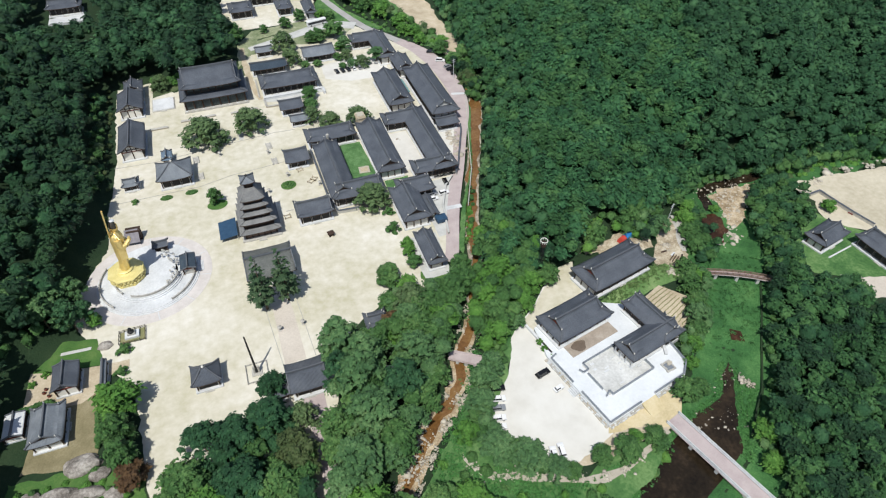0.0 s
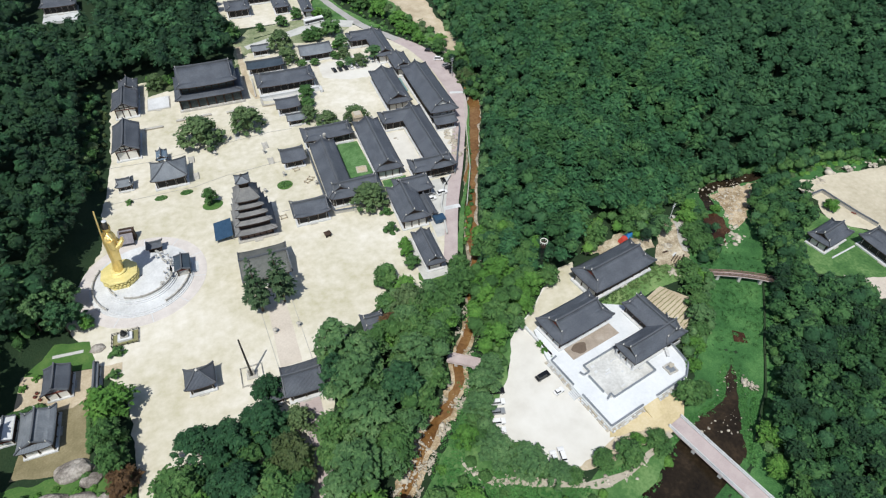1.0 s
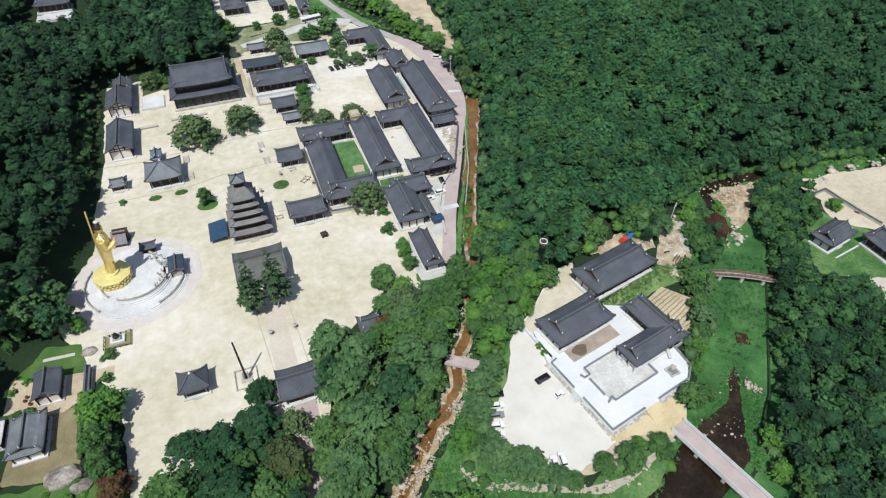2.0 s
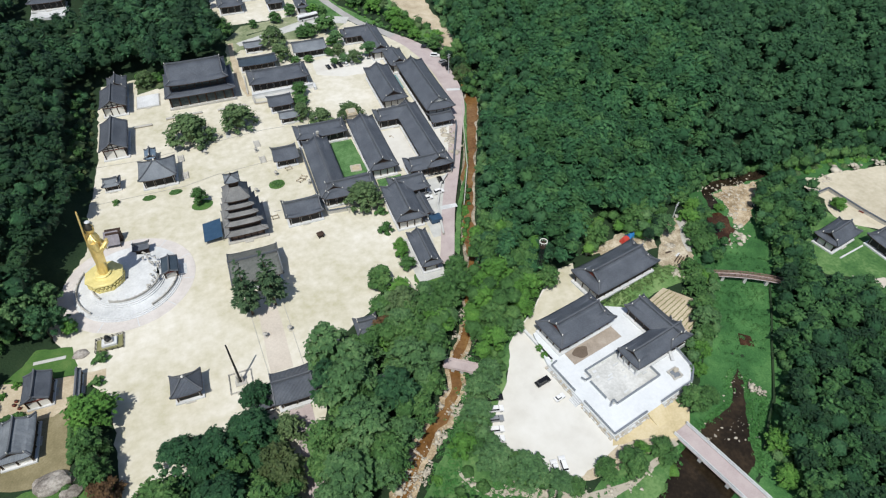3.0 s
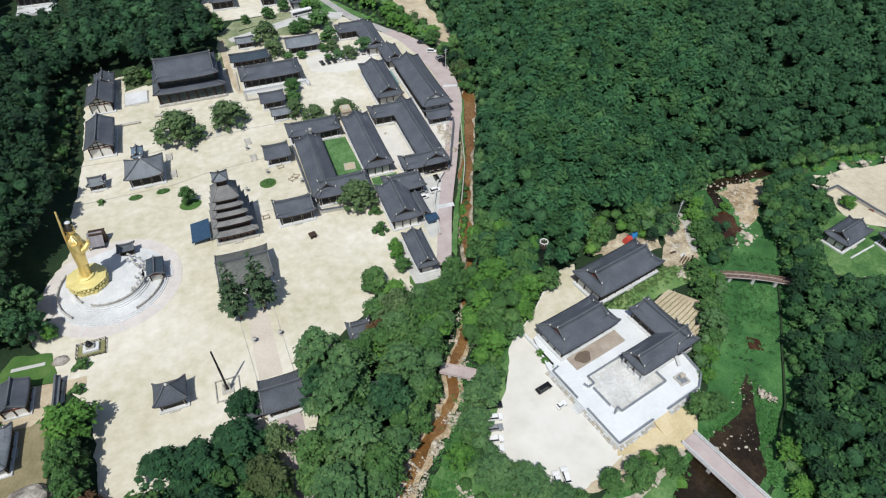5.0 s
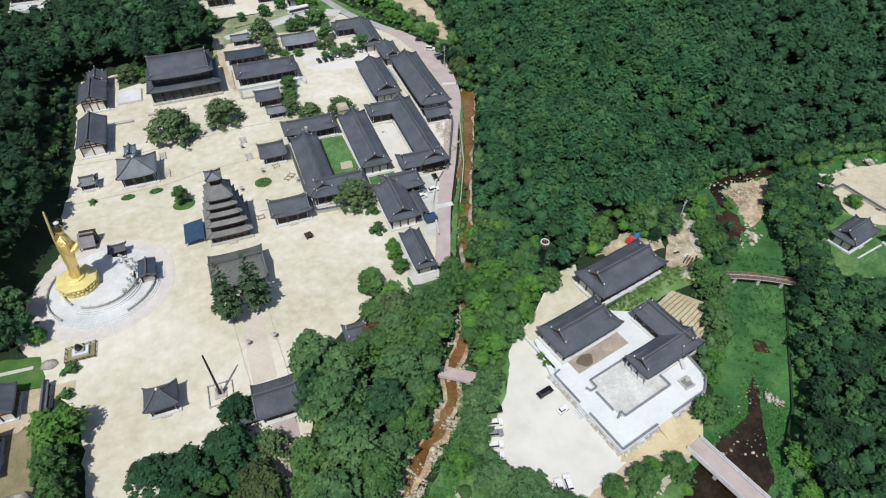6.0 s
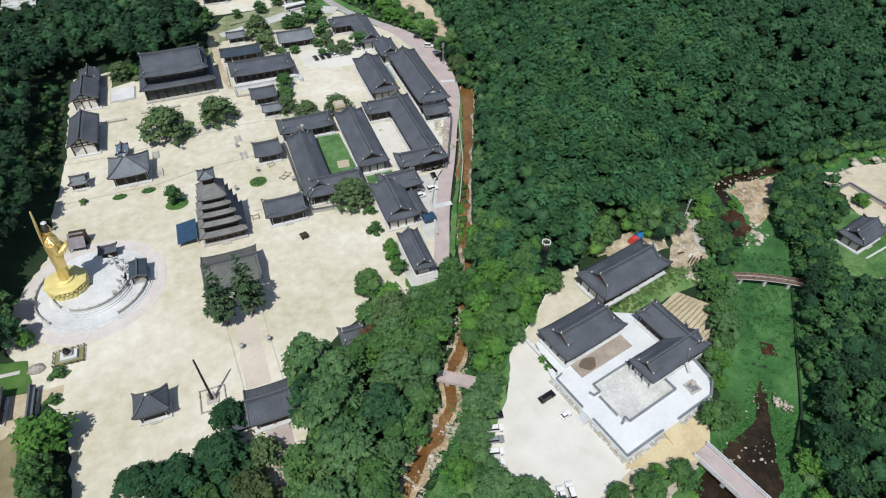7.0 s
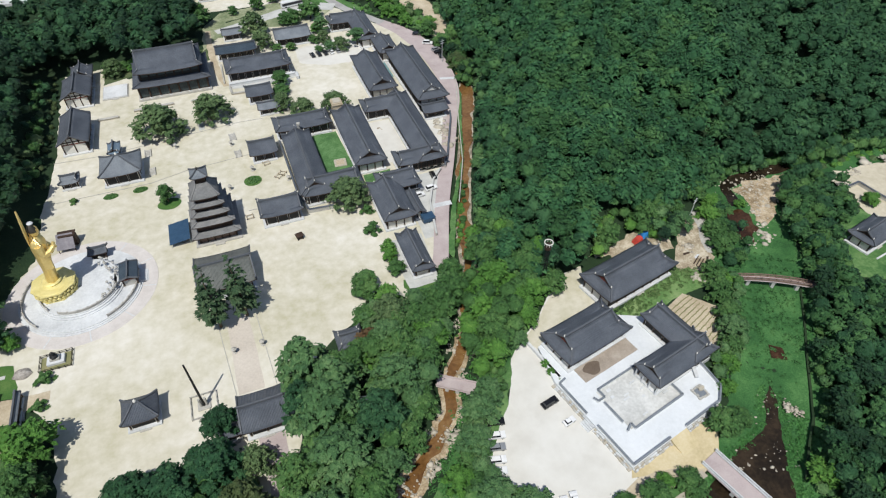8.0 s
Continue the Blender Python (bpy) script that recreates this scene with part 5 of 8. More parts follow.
for x, y, turn in ((22.1, 83.8, 15), (11.9, 55.1, 5), (25.1, 74.2, 40), (26.7, 75.6, -35)):
    t = thing("wooden_frame", x, y, 0, turn, "low pale wooden frame standing on sand", "frame", "wooden frames in the court")
    for s in (-1, 1):
        box_part("rail", t, M_DIRT, (-1.3, 1.3, s * 0.9 - 0.09, s * 0.9 + 0.09, 0.45, 0.62))
        box_part("rail", t, M_DIRT, (s * 1.1 - 0.09, s * 1.1 + 0.09, -1.1, 1.1, 0.63, 0.78))
        for q in (-1, 1):
            box_part("post", t, M_WOOD, (s * 1.1 - 0.09, s * 1.1 + 0.09, q * 0.9 - 0.09, q * 0.9 + 0.09, 0, 0.9))
box = thing("offering_cart", 25.8, 39.0, 0, 10, "small dark roofed cart standing on the court", "cart")
box_part("body", box, M_WOOD, (-1.0, 1.0, -0.8, 0.8, 0.35, 1.5), 0.05)
box_part("roof", box, M_WOOD, (-1.3, 1.3, -1.1, 1.1, 1.5, 1.9), 0.1, taper=0.25)
for sx in (-1, 1):
    for sy in (-1, 1):
        bm = bmesh.new()
        add_lathe(bm, [(0.3, -0.08), (0.3, 0.08)], 12)
        bm.transform(pose(sx * 0.75, sy * 0.85, 0.3, 90, 0, 0))
        part("wheel", bm, M_RUBBER, box)

# square flue tower behind the lawn court
tower = thing("flue_tower", 55.2, 105.2, 0, 0, "square pale brick flue tower", "tower")
box_part("shaft", tower, M_DIRT, (-2.0, 2.0, -2.2, 2.2, 0, 8.2), 0.05)
box_part("rim", tower, M_DIRT, (-2.25, 2.25, -2.45, 2.45, 7.2, 7.7), 0.05)
box_part("stone_cap", tower, M_BOULDER, (-1.5, 1.5, -1.7, 1.7, 8.2, 8.6), 0.1)
bm = bmesh.new()
add_lathe(bm, [(0.6, 0), (0.55, 7), (0.75, 7.3), (0.7, 8.2)], 8)
tagged(mesh_object("chimney", bm, M_STONE), "grey brick chimney beside a hall", "chimney").location = (37.5, 94.4, 0)


def wall_run(name, pts, h, mat, label, w=0.55, cap=None, z=0.0, category="wall", kind=""):
    """A low wall with a tiled or stone coping along straight runs."""
    t = thing(name, pts[0][0], pts[0][1], z, 0, label, category)
    ox, oy = pts[0]
    for (ax, ay), (bx, by) in zip(pts, pts[1:]):
        bm = bmesh.new()
        add_bar(bm, [(ax - ox, ay - oy, -0.1), (bx - ox, by - oy, -0.1)], w, h + 0.1)
        part("wall_run", bm, mat, t)
        bm = bmesh.new()
        add_bar(bm, [(ax - ox, ay - oy, h), (bx - ox, by - oy, h)], w + (0.22 if h > 0.5 else 0.12), 0.2 if h > 0.5 else 0.08)
        part("coping", bm, cap or M_TILE, t)
    return t


wall_run("court_wall", [(29.2, 95), (29.6, 62), (31.4, 50.4), (40, 49.6)], 1.6, M_STONE, "stone wall with tiled coping beside a hall")
wall_run("court_wall", [(84.5, 57.6), (87.6, 63), (98.8, 88), (100, 92)], 1.5, M_STONE, "low wall between a yard and the lane")
wall_run("court_wall", [(68.4, 24), (72.0, 40), (77.4, 51.5), (82.4, 57)], 1.1, M_STONE, "low wall round the kitchen yard", cap=M_CONCRETE)
wall_run("court_wall", [(26, 139), (16.4, 139.6), (16, 146)], 0.8, M_BOULDER, "low rough stone terrace wall", w=0.8, cap=M_STONE)
wall_run("court_wall", [(14.2, 150), (14.6, 168)], 0.6, M_STONE, "low stone wall beside an earth path", cap=M_STONE)
wall_run("court_wall", [(16, 147), (46, 147.4), (46, 143)], 1.5, M_WHITE_STONE, "white retaining wall before a long hall", w=1.2, cap=M_WHITE_STONE)
wall_run("kerb_line", [(-52, 86.5), (-19, 86.8), (-6, 90.2), (30, 93.4)], 0.1, M_STONE, "low stone kerb across the court", w=0.1, cap=M_STONE, category="kerb")
wall_run("kerb_line", [(-53, 112), (-36, 111), (16, 116.5), (26, 116)], 0.1, M_STONE, "low stone kerb across the court", w=0.1, cap=M_STONE, category="kerb")
wall_run("kerb_line", [(-38, 137.5), (-30, 137.5)], 0.7, M_BOULDER, "rough stone terrace edge", w=1.1, cap=M_STONE, category="kerb")
wall_run("kerb_line", [(-24, 140), (-8, 140.5)], 0.7, M_BOULDER, "rough stone terrace edge", w=1.1, cap=M_STONE, category="kerb")
wall_run("kerb_line", [(-1, 139.5), (12, 140)], 0.7, M_BOULDER, "rough stone terrace edge", w=1.1, cap=M_STONE, category="kerb")
wall_run("kerb_line", [(12, 58.8), (15, 58.8)], 0.12, M_STONE, "thin stone kerb", w=0.25, cap=M_STONE, category="kerb")
wall_run("kerb_line", [(-1.1, -16.8), (-3.6, 14)], 0.05, M_STONE, "thin stone line beside the path", w=0.1, cap=M_STONE, category="kerb")
wall_run("kerb_line", [(9.2, -16.8), (7.4, 12)], 0.05, M_STONE, "thin stone line beside the path", w=0.1, cap=M_STONE, category="kerb")

# ---- east compound, turned with the river bend ----
EX, EY, ET = 83.4, -67.6, 12.3
EM = pose(EX, EY, 0, 0, 0, ET)


def east(x, y):
    v = EM @ Vector((x, y, 0))
    return v.x, v.y


M_DECK = material("bright_white_paving", [(0.53, 0.55, 0.56), (0.615, 0.635, 0.65), (0.69, 0.71, 0.725)], 0.8, 0.1, 1.2, 0.01, 5.0)
M_COURT_GREY = material("grey_white_grit", [(0.42, 0.42, 0.40), (0.52, 0.52, 0.5), (0.62, 0.62, 0.6)], 0.95, 0.16, 1.4, 0.02, 4.0, contrast=1.8)
plat = thing("stone_terrace", EX, EY, 0, ET, "white paved terrace with low tiled parapets", "terrace")
bm = bmesh.new()
outline = [(0, 0), (31.4, 0), (35.6, 2.9), (36.8, 9.6), (36.8, 30), (29, 36), (29, 38.5), (3.5, 39), (0, 28)]
lo = [bm.verts.new((x, y, -0.2)) for x, y in outline]
hi = [bm.verts.new((x, y, 1.2)) for x, y in outline]
bm.faces.new(lo[::-1]), bm.faces.new(hi)
for i in range(len(lo)):
    bm.faces.new((lo[i], lo[(i + 1) % len(lo)], hi[(i + 1) % len(lo)], hi[i]))
part("deck", bm, M_DECK, plat)
# rubble footing round the terrace, stone by stone
rng = random.Random(23)
for x0, y0, x1, y1 in ((-0.02, 0.0, -0.02, 12.6), (-0.02, 16.0, -0.02, 28.0), (0.0, -0.02, 13.0, -0.02), (18.6, -0.02, 31.4, -0.02)):
    along = Vector((x1 - x0, y1 - y0))
    L, turn = along.length, math.degrees(math.atan2(along.y, along.x))
    out = 1 if turn > 45 else -1
    at = 0.0
    while at < L - 0.3:
        w = min(rng.uniform(0.4, 1.0), L - at)
        for near, far in ((0.0, rng.uniform(0.4, 0.6)), (0.55, rng.uniform(0.85, 1.15))):
            box_part("footing_stone", plat, (M_STONE, M_BOULDER, M_WHITE_STONE)[rng.randrange(3)], (at, at + w * 0.92, near if out > 0 else -far, far if out > 0 else -near, -0.2, rng.uniform(0.4, 0.8) - 0.2 * (near > 0)), 0.07, M=pose(x0, y0, 0, 0, 0, turn))
        at += w
box_part("planting_bed", plat, material("grey_brown_soil", [(0.24, 0.20, 0.16), (0.33, 0.28, 0.23), (0.42, 0.37, 0.31)], 0.95, 0.3, 2.0, 0.03, 4.0), (6.6, 26, 23.2, 29.4, 1.1, 1.26), 0.03, "brown earth bed before a hall")
box_part("inner_court", plat, M_COURT_GREY, (6.8, 24.8, 7.2, 19.6, 1.1, 1.24), 0.02, "pale grey inner court")
for k in range(4):
    box_part("stair", plat, M_WHITE_STONE, (-2.2 + 0.5 * k, -1.6 + 0.5 * k, 12.8, 15.8, -0.1, 0.2 + 0.28 * k), 0.02)
bm = bmesh.new()
v = [bm.verts.new(c) for c in ((13.0, -5.0, -0.05), (18.6, -5.0, -0.05), (18.6, 0.0, 1.19), (13.0, 0.0, 1.19), (13.0, 0.0, -0.1), (18.6, 0.0, -0.1))]
for f in ((0, 1, 2, 3), (0, 3, 4), (1, 5, 2), (0, 4, 5, 1), (3, 2, 5, 4)):
    bm.faces.new([v[i] for i in f])
bmesh.ops.recalc_face_normals(bm, faces=bm.faces)
part("ramp", bm, M_YSAND, plat, "tan earth ramp")
bm = bmesh.new()
f = [bm.verts.new((11.2 + 2.6 * math.cos(a) * (1 + 0.2 * math.sin(3 * a)), 25.6 + 2.0 * math.sin(a), 1.275)) for a in [2 * math.pi * i / 24 for i in range(24)]]
bm.faces.new(f)
part("wet_soil", bm, material("wet_soil", [(0.10, 0.075, 0.055), (0.17, 0.13, 0.10)], 0.8, 0.5, 3.0), plat, "dark wet soil in the bed")
rng = random.Random(17)
for k in range(16):
    x, y = rng.uniform(8, 23), rng.uniform(8, 18.5)
    box_part("loose_slab", plat, M_WHITE_STONE, (x, x + rng.uniform(0.5, 2.2), y, y + rng.uniform(0.3, 0.8), 1.22, 1.22 + rng.uniform(0.12, 0.4)), 0.03)


def parapet(run, label="low parapet with grey tiled coping", h=0.8, z=1.2, w=0.34):
    pts = [east(x, y) for x, y in run]
    return wall_run("parapet", pts, h, M_WHITE_STONE, label, w, M_TILE_OLD, z, "wall")


parapet([(0.3, 12.4), (0.3, 0.3), (12.9, 0.3)])
parapet([(18.6, 0.3), (31.3, 0.3), (35.3, 3.1), (36.4, 9.6), (36.4, 14)])
parapet([(0.3, 16.2), (0.3, 26.6), (2.6, 27.0)])
parapet([(7.4, 19.8), (25.4, 19.8), (25.4, 17.8)])
parapet([(7.4, 19.8), (7.4, 17.2), (5.2, 17.2), (4.8, 18.6)])
parapet([(6.2, 16.2), (6.2, 9.6)])
parapet([(5.4, 7.2), (7.6, 8.2), (7.6, 6.7), (24.8, 6.7), (24.8, 10.4)])
wall_run("retaining_wall", [east(2.2, 42), east(2.2, 28.4)], 1.0, M_WHITE_STONE, "white retaining wall beside a hall", 0.6, M_WHITE_STONE)

hx, hy = east(15.5, 33.6)
hall(0, 22.8, 0, 12.4, 5.4, 9.2, "hip_gable", "x", "dark-tiled hip-and-gable hall on a white terrace", gable_mat=M_REDWOOD, turn=ET, centre=(hx, hy), base=1.6, tg=0.5, lift=0.6)
hx, hy = east(42.6, 43.8)
hall(0, 28.6, 0, 13.2, 5.2, 9.2, "hip_gable", "x", "long dark-tiled hall with a red gable on a lawn", gable_mat=M_REDWOOD, turn=ET, centre=(hx, hy), base=0.8, tg=0.5, lift=0.6)
hx, hy = east(18.5, 10)
porch = winged_hall([(0, 22.9, 0, 8.8, 5.2, 8.2, "x", "hip_gable"), (13.8, 22.6, 0.2, 19.8, 5.2, 8.2, "y", "hip_gable")], "dark-tiled corner hall with white columns", hx, hy, ET, base=1.6)
for k in range(4):
    bm = bmesh.new()
    add_lathe(bm, [(0.3, 1.3), (0.24, 1.7), (0.22, 5.1)], 8, 0.55, 0.9 + 2.3 * k)
    part("porch_column", bm, M_WHITE_STONE, porch, "white porch column")
ox, oy = east(29.4, 4.8)
well = thing("stone_well", ox, oy, 1.2, 8, "low square curb of rough stones round a well", "well")
rng = random.Random(12)
for side in range(4):
    for k in range(4):
        L = 0.85
        x, y = -1.7 + L * k, -1.7 + rng.uniform(-0.1, 0.1)
        box_part("stone", well, M_STONE, (x, x + L * 0.95, y, y + 0.55, 0.0, rng.uniform(0.3, 0.6)), 0.08, M=pose(0, 0, 0, 0, 0, 90 * side))
for k in range(7):
    x, y = rng.uniform(0.2, 1.4), rng.uniform(0.2, 1.4)
    box_part("stone", well, M_BOULDER, (x - 0.5, x + 0.5, y - 0.35, y + 0.35, 0.05, rng.uniform(0.5, 0.95)), 0.12, M=pose(0, 0, 0, 0, 0, rng.uniform(-30, 30)))
box_part("basin", well, M_TILE_OLD, (-1.2, 1.2, -1.2, 1.2, 0.0, 0.35), 0.1)
bx_, by_ = east(33.0, 9.6)
slab = thing("stone_bench", bx_, by_, 1.2, 70, "long white stone slab bench on a terrace", "bench")
box_part("seat", slab, M_WHITE_STONE, (-1.8, 1.8, -0.5, 0.5, 0.55, 0.85), 0.06)
for k in (-1.2, 1.2):
    box_part("support", slab, M_STONE, (k - 0.25, k + 0.25, -0.4, 0.4, 0, 0.55), 0.04)
# furrows of the garden
rng = random.Random(8)
for k in range(11):
    u = k / 10
    ax, ay, bx, by = 121 + 5.2 * u, -30.6 - 13.0 * u, 130.5 + 4 * u, -27.5 - 12.0 * u
    bm = bmesh.new()
    n = 18
    add_bar(bm, [(ax + (bx - ax) * i / n + rng.uniform(-0.12, 0.12), ay + (by - ay) * i / n + rng.uniform(-0.12, 0.12), 0.05) for i in range(n + 1)], 0.34, 0.16)
    tagged(mesh_object("garden_ridge", bm, M_DRYGRASS), "dry planted ridge of a vegetable garden", "garden ridge", "ridges of the garden")

# road bridge with pale parapets
def bridge(name, pts, w, z, mat_deck, mat_rail, label, rail_h=1.0, posts=True, rise=0.0, drop=2.6):
    t = thing(name, pts[0][0], pts[0][1], z, 0, label, "bridge")
    (ax, ay), (bx, by) = pts
    L = math.hypot(bx - ax, by - ay)
    t.matrix_basis = pose(ax, ay, z, 0, 0, math.degrees(math.atan2(by - ay, bx - ax)))
    n = 12
    arch = [(L * i / n, 0, rise * (1 - (2 * i / n - 1) ** 2)) for i in range(n + 1)]
    bm = bmesh.new()
    add_bar(bm, [(x, 0, zz - 0.5) for x, _, zz in arch], w, 0.5)
    part("deck", bm, mat_deck, t)
    for s in (-1, 1):
        bm = bmesh.new()
        add_bar(bm, [(x, s * (w / 2 - 0.2), zz) for x, _, zz in arch], 0.42, 0.3)
        part("kerb", bm, mat_rail, t)
        bm = bmesh.new()
        add_bar(bm, [(x, s * (w / 2 - 0.2), zz + rail_h - 0.16) for x, _, zz in arch], 0.3, 0.16)
        part("handrail", bm, mat_rail, t)
        m = max(3, int(L / 2.0))
        for k in range(m + 1):
            x = L * k / m
            zz = rise * (1 - (2 * k / m - 1) ** 2)
            box_part("post", t, mat_rail, (x - 0.13, x + 0.13, s * (w / 2 - 0.2) - 0.13, s * (w / 2 - 0.2) + 0.13, zz, zz + rail_h + 0.1), 0.02)
    for k in (0.25, 0.5, 0.75):
        box_part("pier", t, M_CONCRETE, (L * k - 0.5, L * k + 0.5, -w / 2 + 0.4, w / 2 - 0.4, -drop, rise * 0.6 - 0.4), 0.05)
    return t


bridge("road_bridge", [(102.3, -71.6), (111.5, -105)], 5.6, 0.35, M_ROAD, M_WHITE_STONE, "mauve-paved road bridge with white parapets")
bridge("arched_footbridge", [(145.0, -25.6), (170.5, -39.8)], 2.0, 0.5, M_ROAD, M_PANEL, "slender arched footbridge with brown railings", rise=1.5, drop=2.4)
bridge("footbridge", [(49.0, -28.2), (58.4, -34.6)], 3.6, 0.2, M_ROAD, M_ROAD, "flat mauve footbridge over the stream", rail_h=0.35)

# east houses
hx, hy = 201.2, -28.6
hall(0, 15.2, 0, 9.2, 4.2, 7.2, "hip_gable", "x", "dark-tiled house with white base on a lawn", turn=12, centre=(hx, hy), name="house", category="house")
hall(0, 24, 0, 11, 4.4, 7.6, "hip_gable", "x", "dark-tiled house with a white veranda", turn=-86, centre=(216.2, -44.6), name="house", category="house")
wall_run("yard_wall", [(216.3, -5.8), (222.5, -5.2), (223.4, -12.2), (224.8, -20.9), (226.7, -29)], 1.4, M_STONE, "stone yard wall with dark coping")
wall_run("garden_kerb", [(196.6, -36.4), (209.4, -34.4)], 0.3, M_WHITE_STONE, "white kerb across a lawn", 0.5, M_WHITE_STONE, category="kerb")
for k in range(3):
    t = thing("bench", 224.0 + k * 1.4, -20.2 - k * 2.2, 0.05, -65, "reddish wooden bench beside a wall", "bench", "benches by the wall")
    box_part("seat", t, M_REDWOOD, (-0.9, 0.9, -0.25, 0.25, 0.4, 0.5), 0.02)
    for s in (-1, 1):
        box_part("leg", t, M_REDWOOD, (s * 0.7 - 0.08, s * 0.7 + 0.08, -0.22, 0.22, 0, 0.4))

# Wall in the near-black floor colour, which stands for the meadow edge's shadow line.
wall_run("river_wall", [(166, -36), (156.6, -47.4), (148, -57), (140.4, -66), (134.6, -72.6), (129, -77), (121, -84)], 0.5, M_GROUND, "river wall along the meadow, coloured dark for its shadow line", 0.5, M_GROUND, -1.4)
wall_run("lane_parapet", [(113, 117.6), (107.6, 103), (100.9, 84.2), (92.3, 59.2), (82, 37.4)], 0.5, M_WHITE_STONE, "low stone parapet beside a lane", 0.25, M_STONE)
# timber steps and a pole by the track
steps = thing("track_steps", 144.2, -20.2, 0, 32, "rough timber steps cut into an earth track", "steps")
for k in range(6):
    box_part("step", steps, M_WOOD, (-2.0 + 0.1 * (k % 2), 2.2, 0.9 * k, 0.9 * k + 0.28, -0.1, 0.14 + 0.1 * k), 0.03)
for px_, py_ in ((150.4, -0.4), (113.2, 135.4)):
    pole = thing("utility_pole", px_, py_, 0, 20, "slim pale concrete utility pole", "pole", "utility poles")
    bm = bmesh.new()
    add_tube(bm, (0, 0, -0.5), (0, 0, 11.2), 0.17, 0.1, 8)
    part("shaft", bm, M_WHITE_STONE, pole)
    for zz in (9.2, 10.3):
        box_part("cross_arm", pole, M_WHITE_STONE, (-1.1, 1.1, -0.06, 0.06, zz, zz + 0.14))
for k in range(3):
    t = thing("plank_stack", 141 + 2.4 * k, -12.5 - 2.2 * k, 0.06, 25 * k, "pale sawn planks lying on bare earth", "planks", "planks by the track")
    for j in range(3):
        box_part("plank", t, M_WHITE_STONE if k == 1 else M_WOOD, (-1.3 + 0.1 * j, 1.3 - 0.2 * j, -0.3 + 0.22 * j, -0.1 + 0.22 * j, 0.0, 0.12 + 0.05 * j))
# mast among the trees
mast = thing("lattice_mast", 90.4, -8.2, 0.5, 0, "dark lattice mast with a white ring platform", "mast")
mast.scale = (1.0, 1.0, 1.17)
for k in range(4):
    a = math.pi / 4 + k * math.pi / 2
    bm = bmesh.new()
    add_tube(bm, (1.0 * math.cos(a), 1.0 * math.sin(a), -1), (0.45 * math.cos(a), 0.45 * math.sin(a), 15), 0.12, 0.09)
    part("leg", bm, M_IRON, mast)
    for j in range(7):
        z0, z1 = 2 * j, 2 * j + 2
        r0, r1 = 1.0 - 0.55 * z0 / 15, 1.0 - 0.55 * z1 / 15
        bm = bmesh.new()
        add_tube(bm, (r0 * math.cos(a), r0 * math.sin(a), z0), (r1 * math.cos(a + math.pi / 2), r1 * math.sin(a + math.pi / 2), z1), 0.06, 0.06, 4)
        part("brace", bm, M_IRON, mast)
bm = bmesh.new()
add_lathe(bm, [(0.7, 13.2), (1.0, 13.4), (1.0, 14.9), (0.7, 15)], 10)
part("cabin", bm, M_WOOD, mast)
for k in range(10):
    a0, a1 = 2 * math.pi * k / 10, 2 * math.pi * (k + 1) / 10
    bm = bmesh.new()
    add_tube(bm, (1.25 * math.cos(a0), 1.25 * math.sin(a0), 15.6), (1.25 * math.cos(a1), 1.25 * math.sin(a1), 15.6), 0.14, 0.14, 5)
    add_tube(bm, (1.25 * math.cos(a0), 1.25 * math.sin(a0), 14.8), (1.25 * math.cos(a0), 1.25 * math.sin(a0), 15.6), 0.07, 0.07, 4)
    part("ring_rail", bm, M_PLASTER, mast)
# red and blue sheets behind the hall
STACK_R, STACK_B = (129.2, -2.4), (132.6, -0.6)
for dx, dy, w, m, lab in ((STACK_R[0], STACK_R[1], 3.4, M_RED, "crumpled red tarpaulin over a heap"), (STACK_B[0], STACK_B[1], 3.0, M_BLUE, "crumpled blue tarpaulin over a heap")):
    bm = bmesh.new()
    add_box(bm, -w / 2, w / 2, -1.4, 1.4, 0, 2.2, 0.3, taper=0.4)
    bmesh.ops.subdivide_edges(bm, edges=bm.edges[:], cuts=2, use_grid_fill=True)
    for v in bm.verts:
        v.co += Vector((noise.noise(v.co * 1.3), noise.noise(v.co * 1.3 + Vector((5, 0, 0))), noise.noise(v.co * 1.3 + Vector((0, 7, 0))))) * 0.25
    ob = tagged(mesh_object("tarpaulin_cover", bm, m), lab, "tarpaulin")
    ob.matrix_basis = pose(dx, dy, 0.05, 0, 0, ET)

# ---- south-west houses ----
hall(-67, -59.4, -3.4, 6, 4, 6.4, "gable", "y", "small grey-tiled gabled house with red walls", tile=M_TILE, gable_mat=M_PLASTER, name="house", category="house", over=1.0)
hall(-71.6, -62.2, -20.6, -7.2, 4, 6.4, "hip_gable", "y", "weathered light grey tiled house", tile=M_TILE_OLD, name="house", category="house", over=1.2, tg=0.35)
hall(-79, -73.6, -14, -6, 2.8, 3.6, "gable", "y", "small shed with a pale blue sheet roof", tile=M_WHITE_STONE, name="shed", category="shed", over=0.4, gable_mat=M_STEEL, lift=0.0)
hall(-54.2, -52.4, -7, 5.4, 2.4, 3.1, "gable", "y", "weathered tiled garden wall gate", tile=M_TILE_OLD, name="gate_house", over=0.5, category="gate", gable_mat=M_PLASTER, lift=0.1, bays=3)
ribbon("garden_path", [(-67, 14.2), (-58, 13.6)], [1.2, 1.2], 0.12, M_CONCRETE, "pale slab path in a lawn", "path", 0.05)


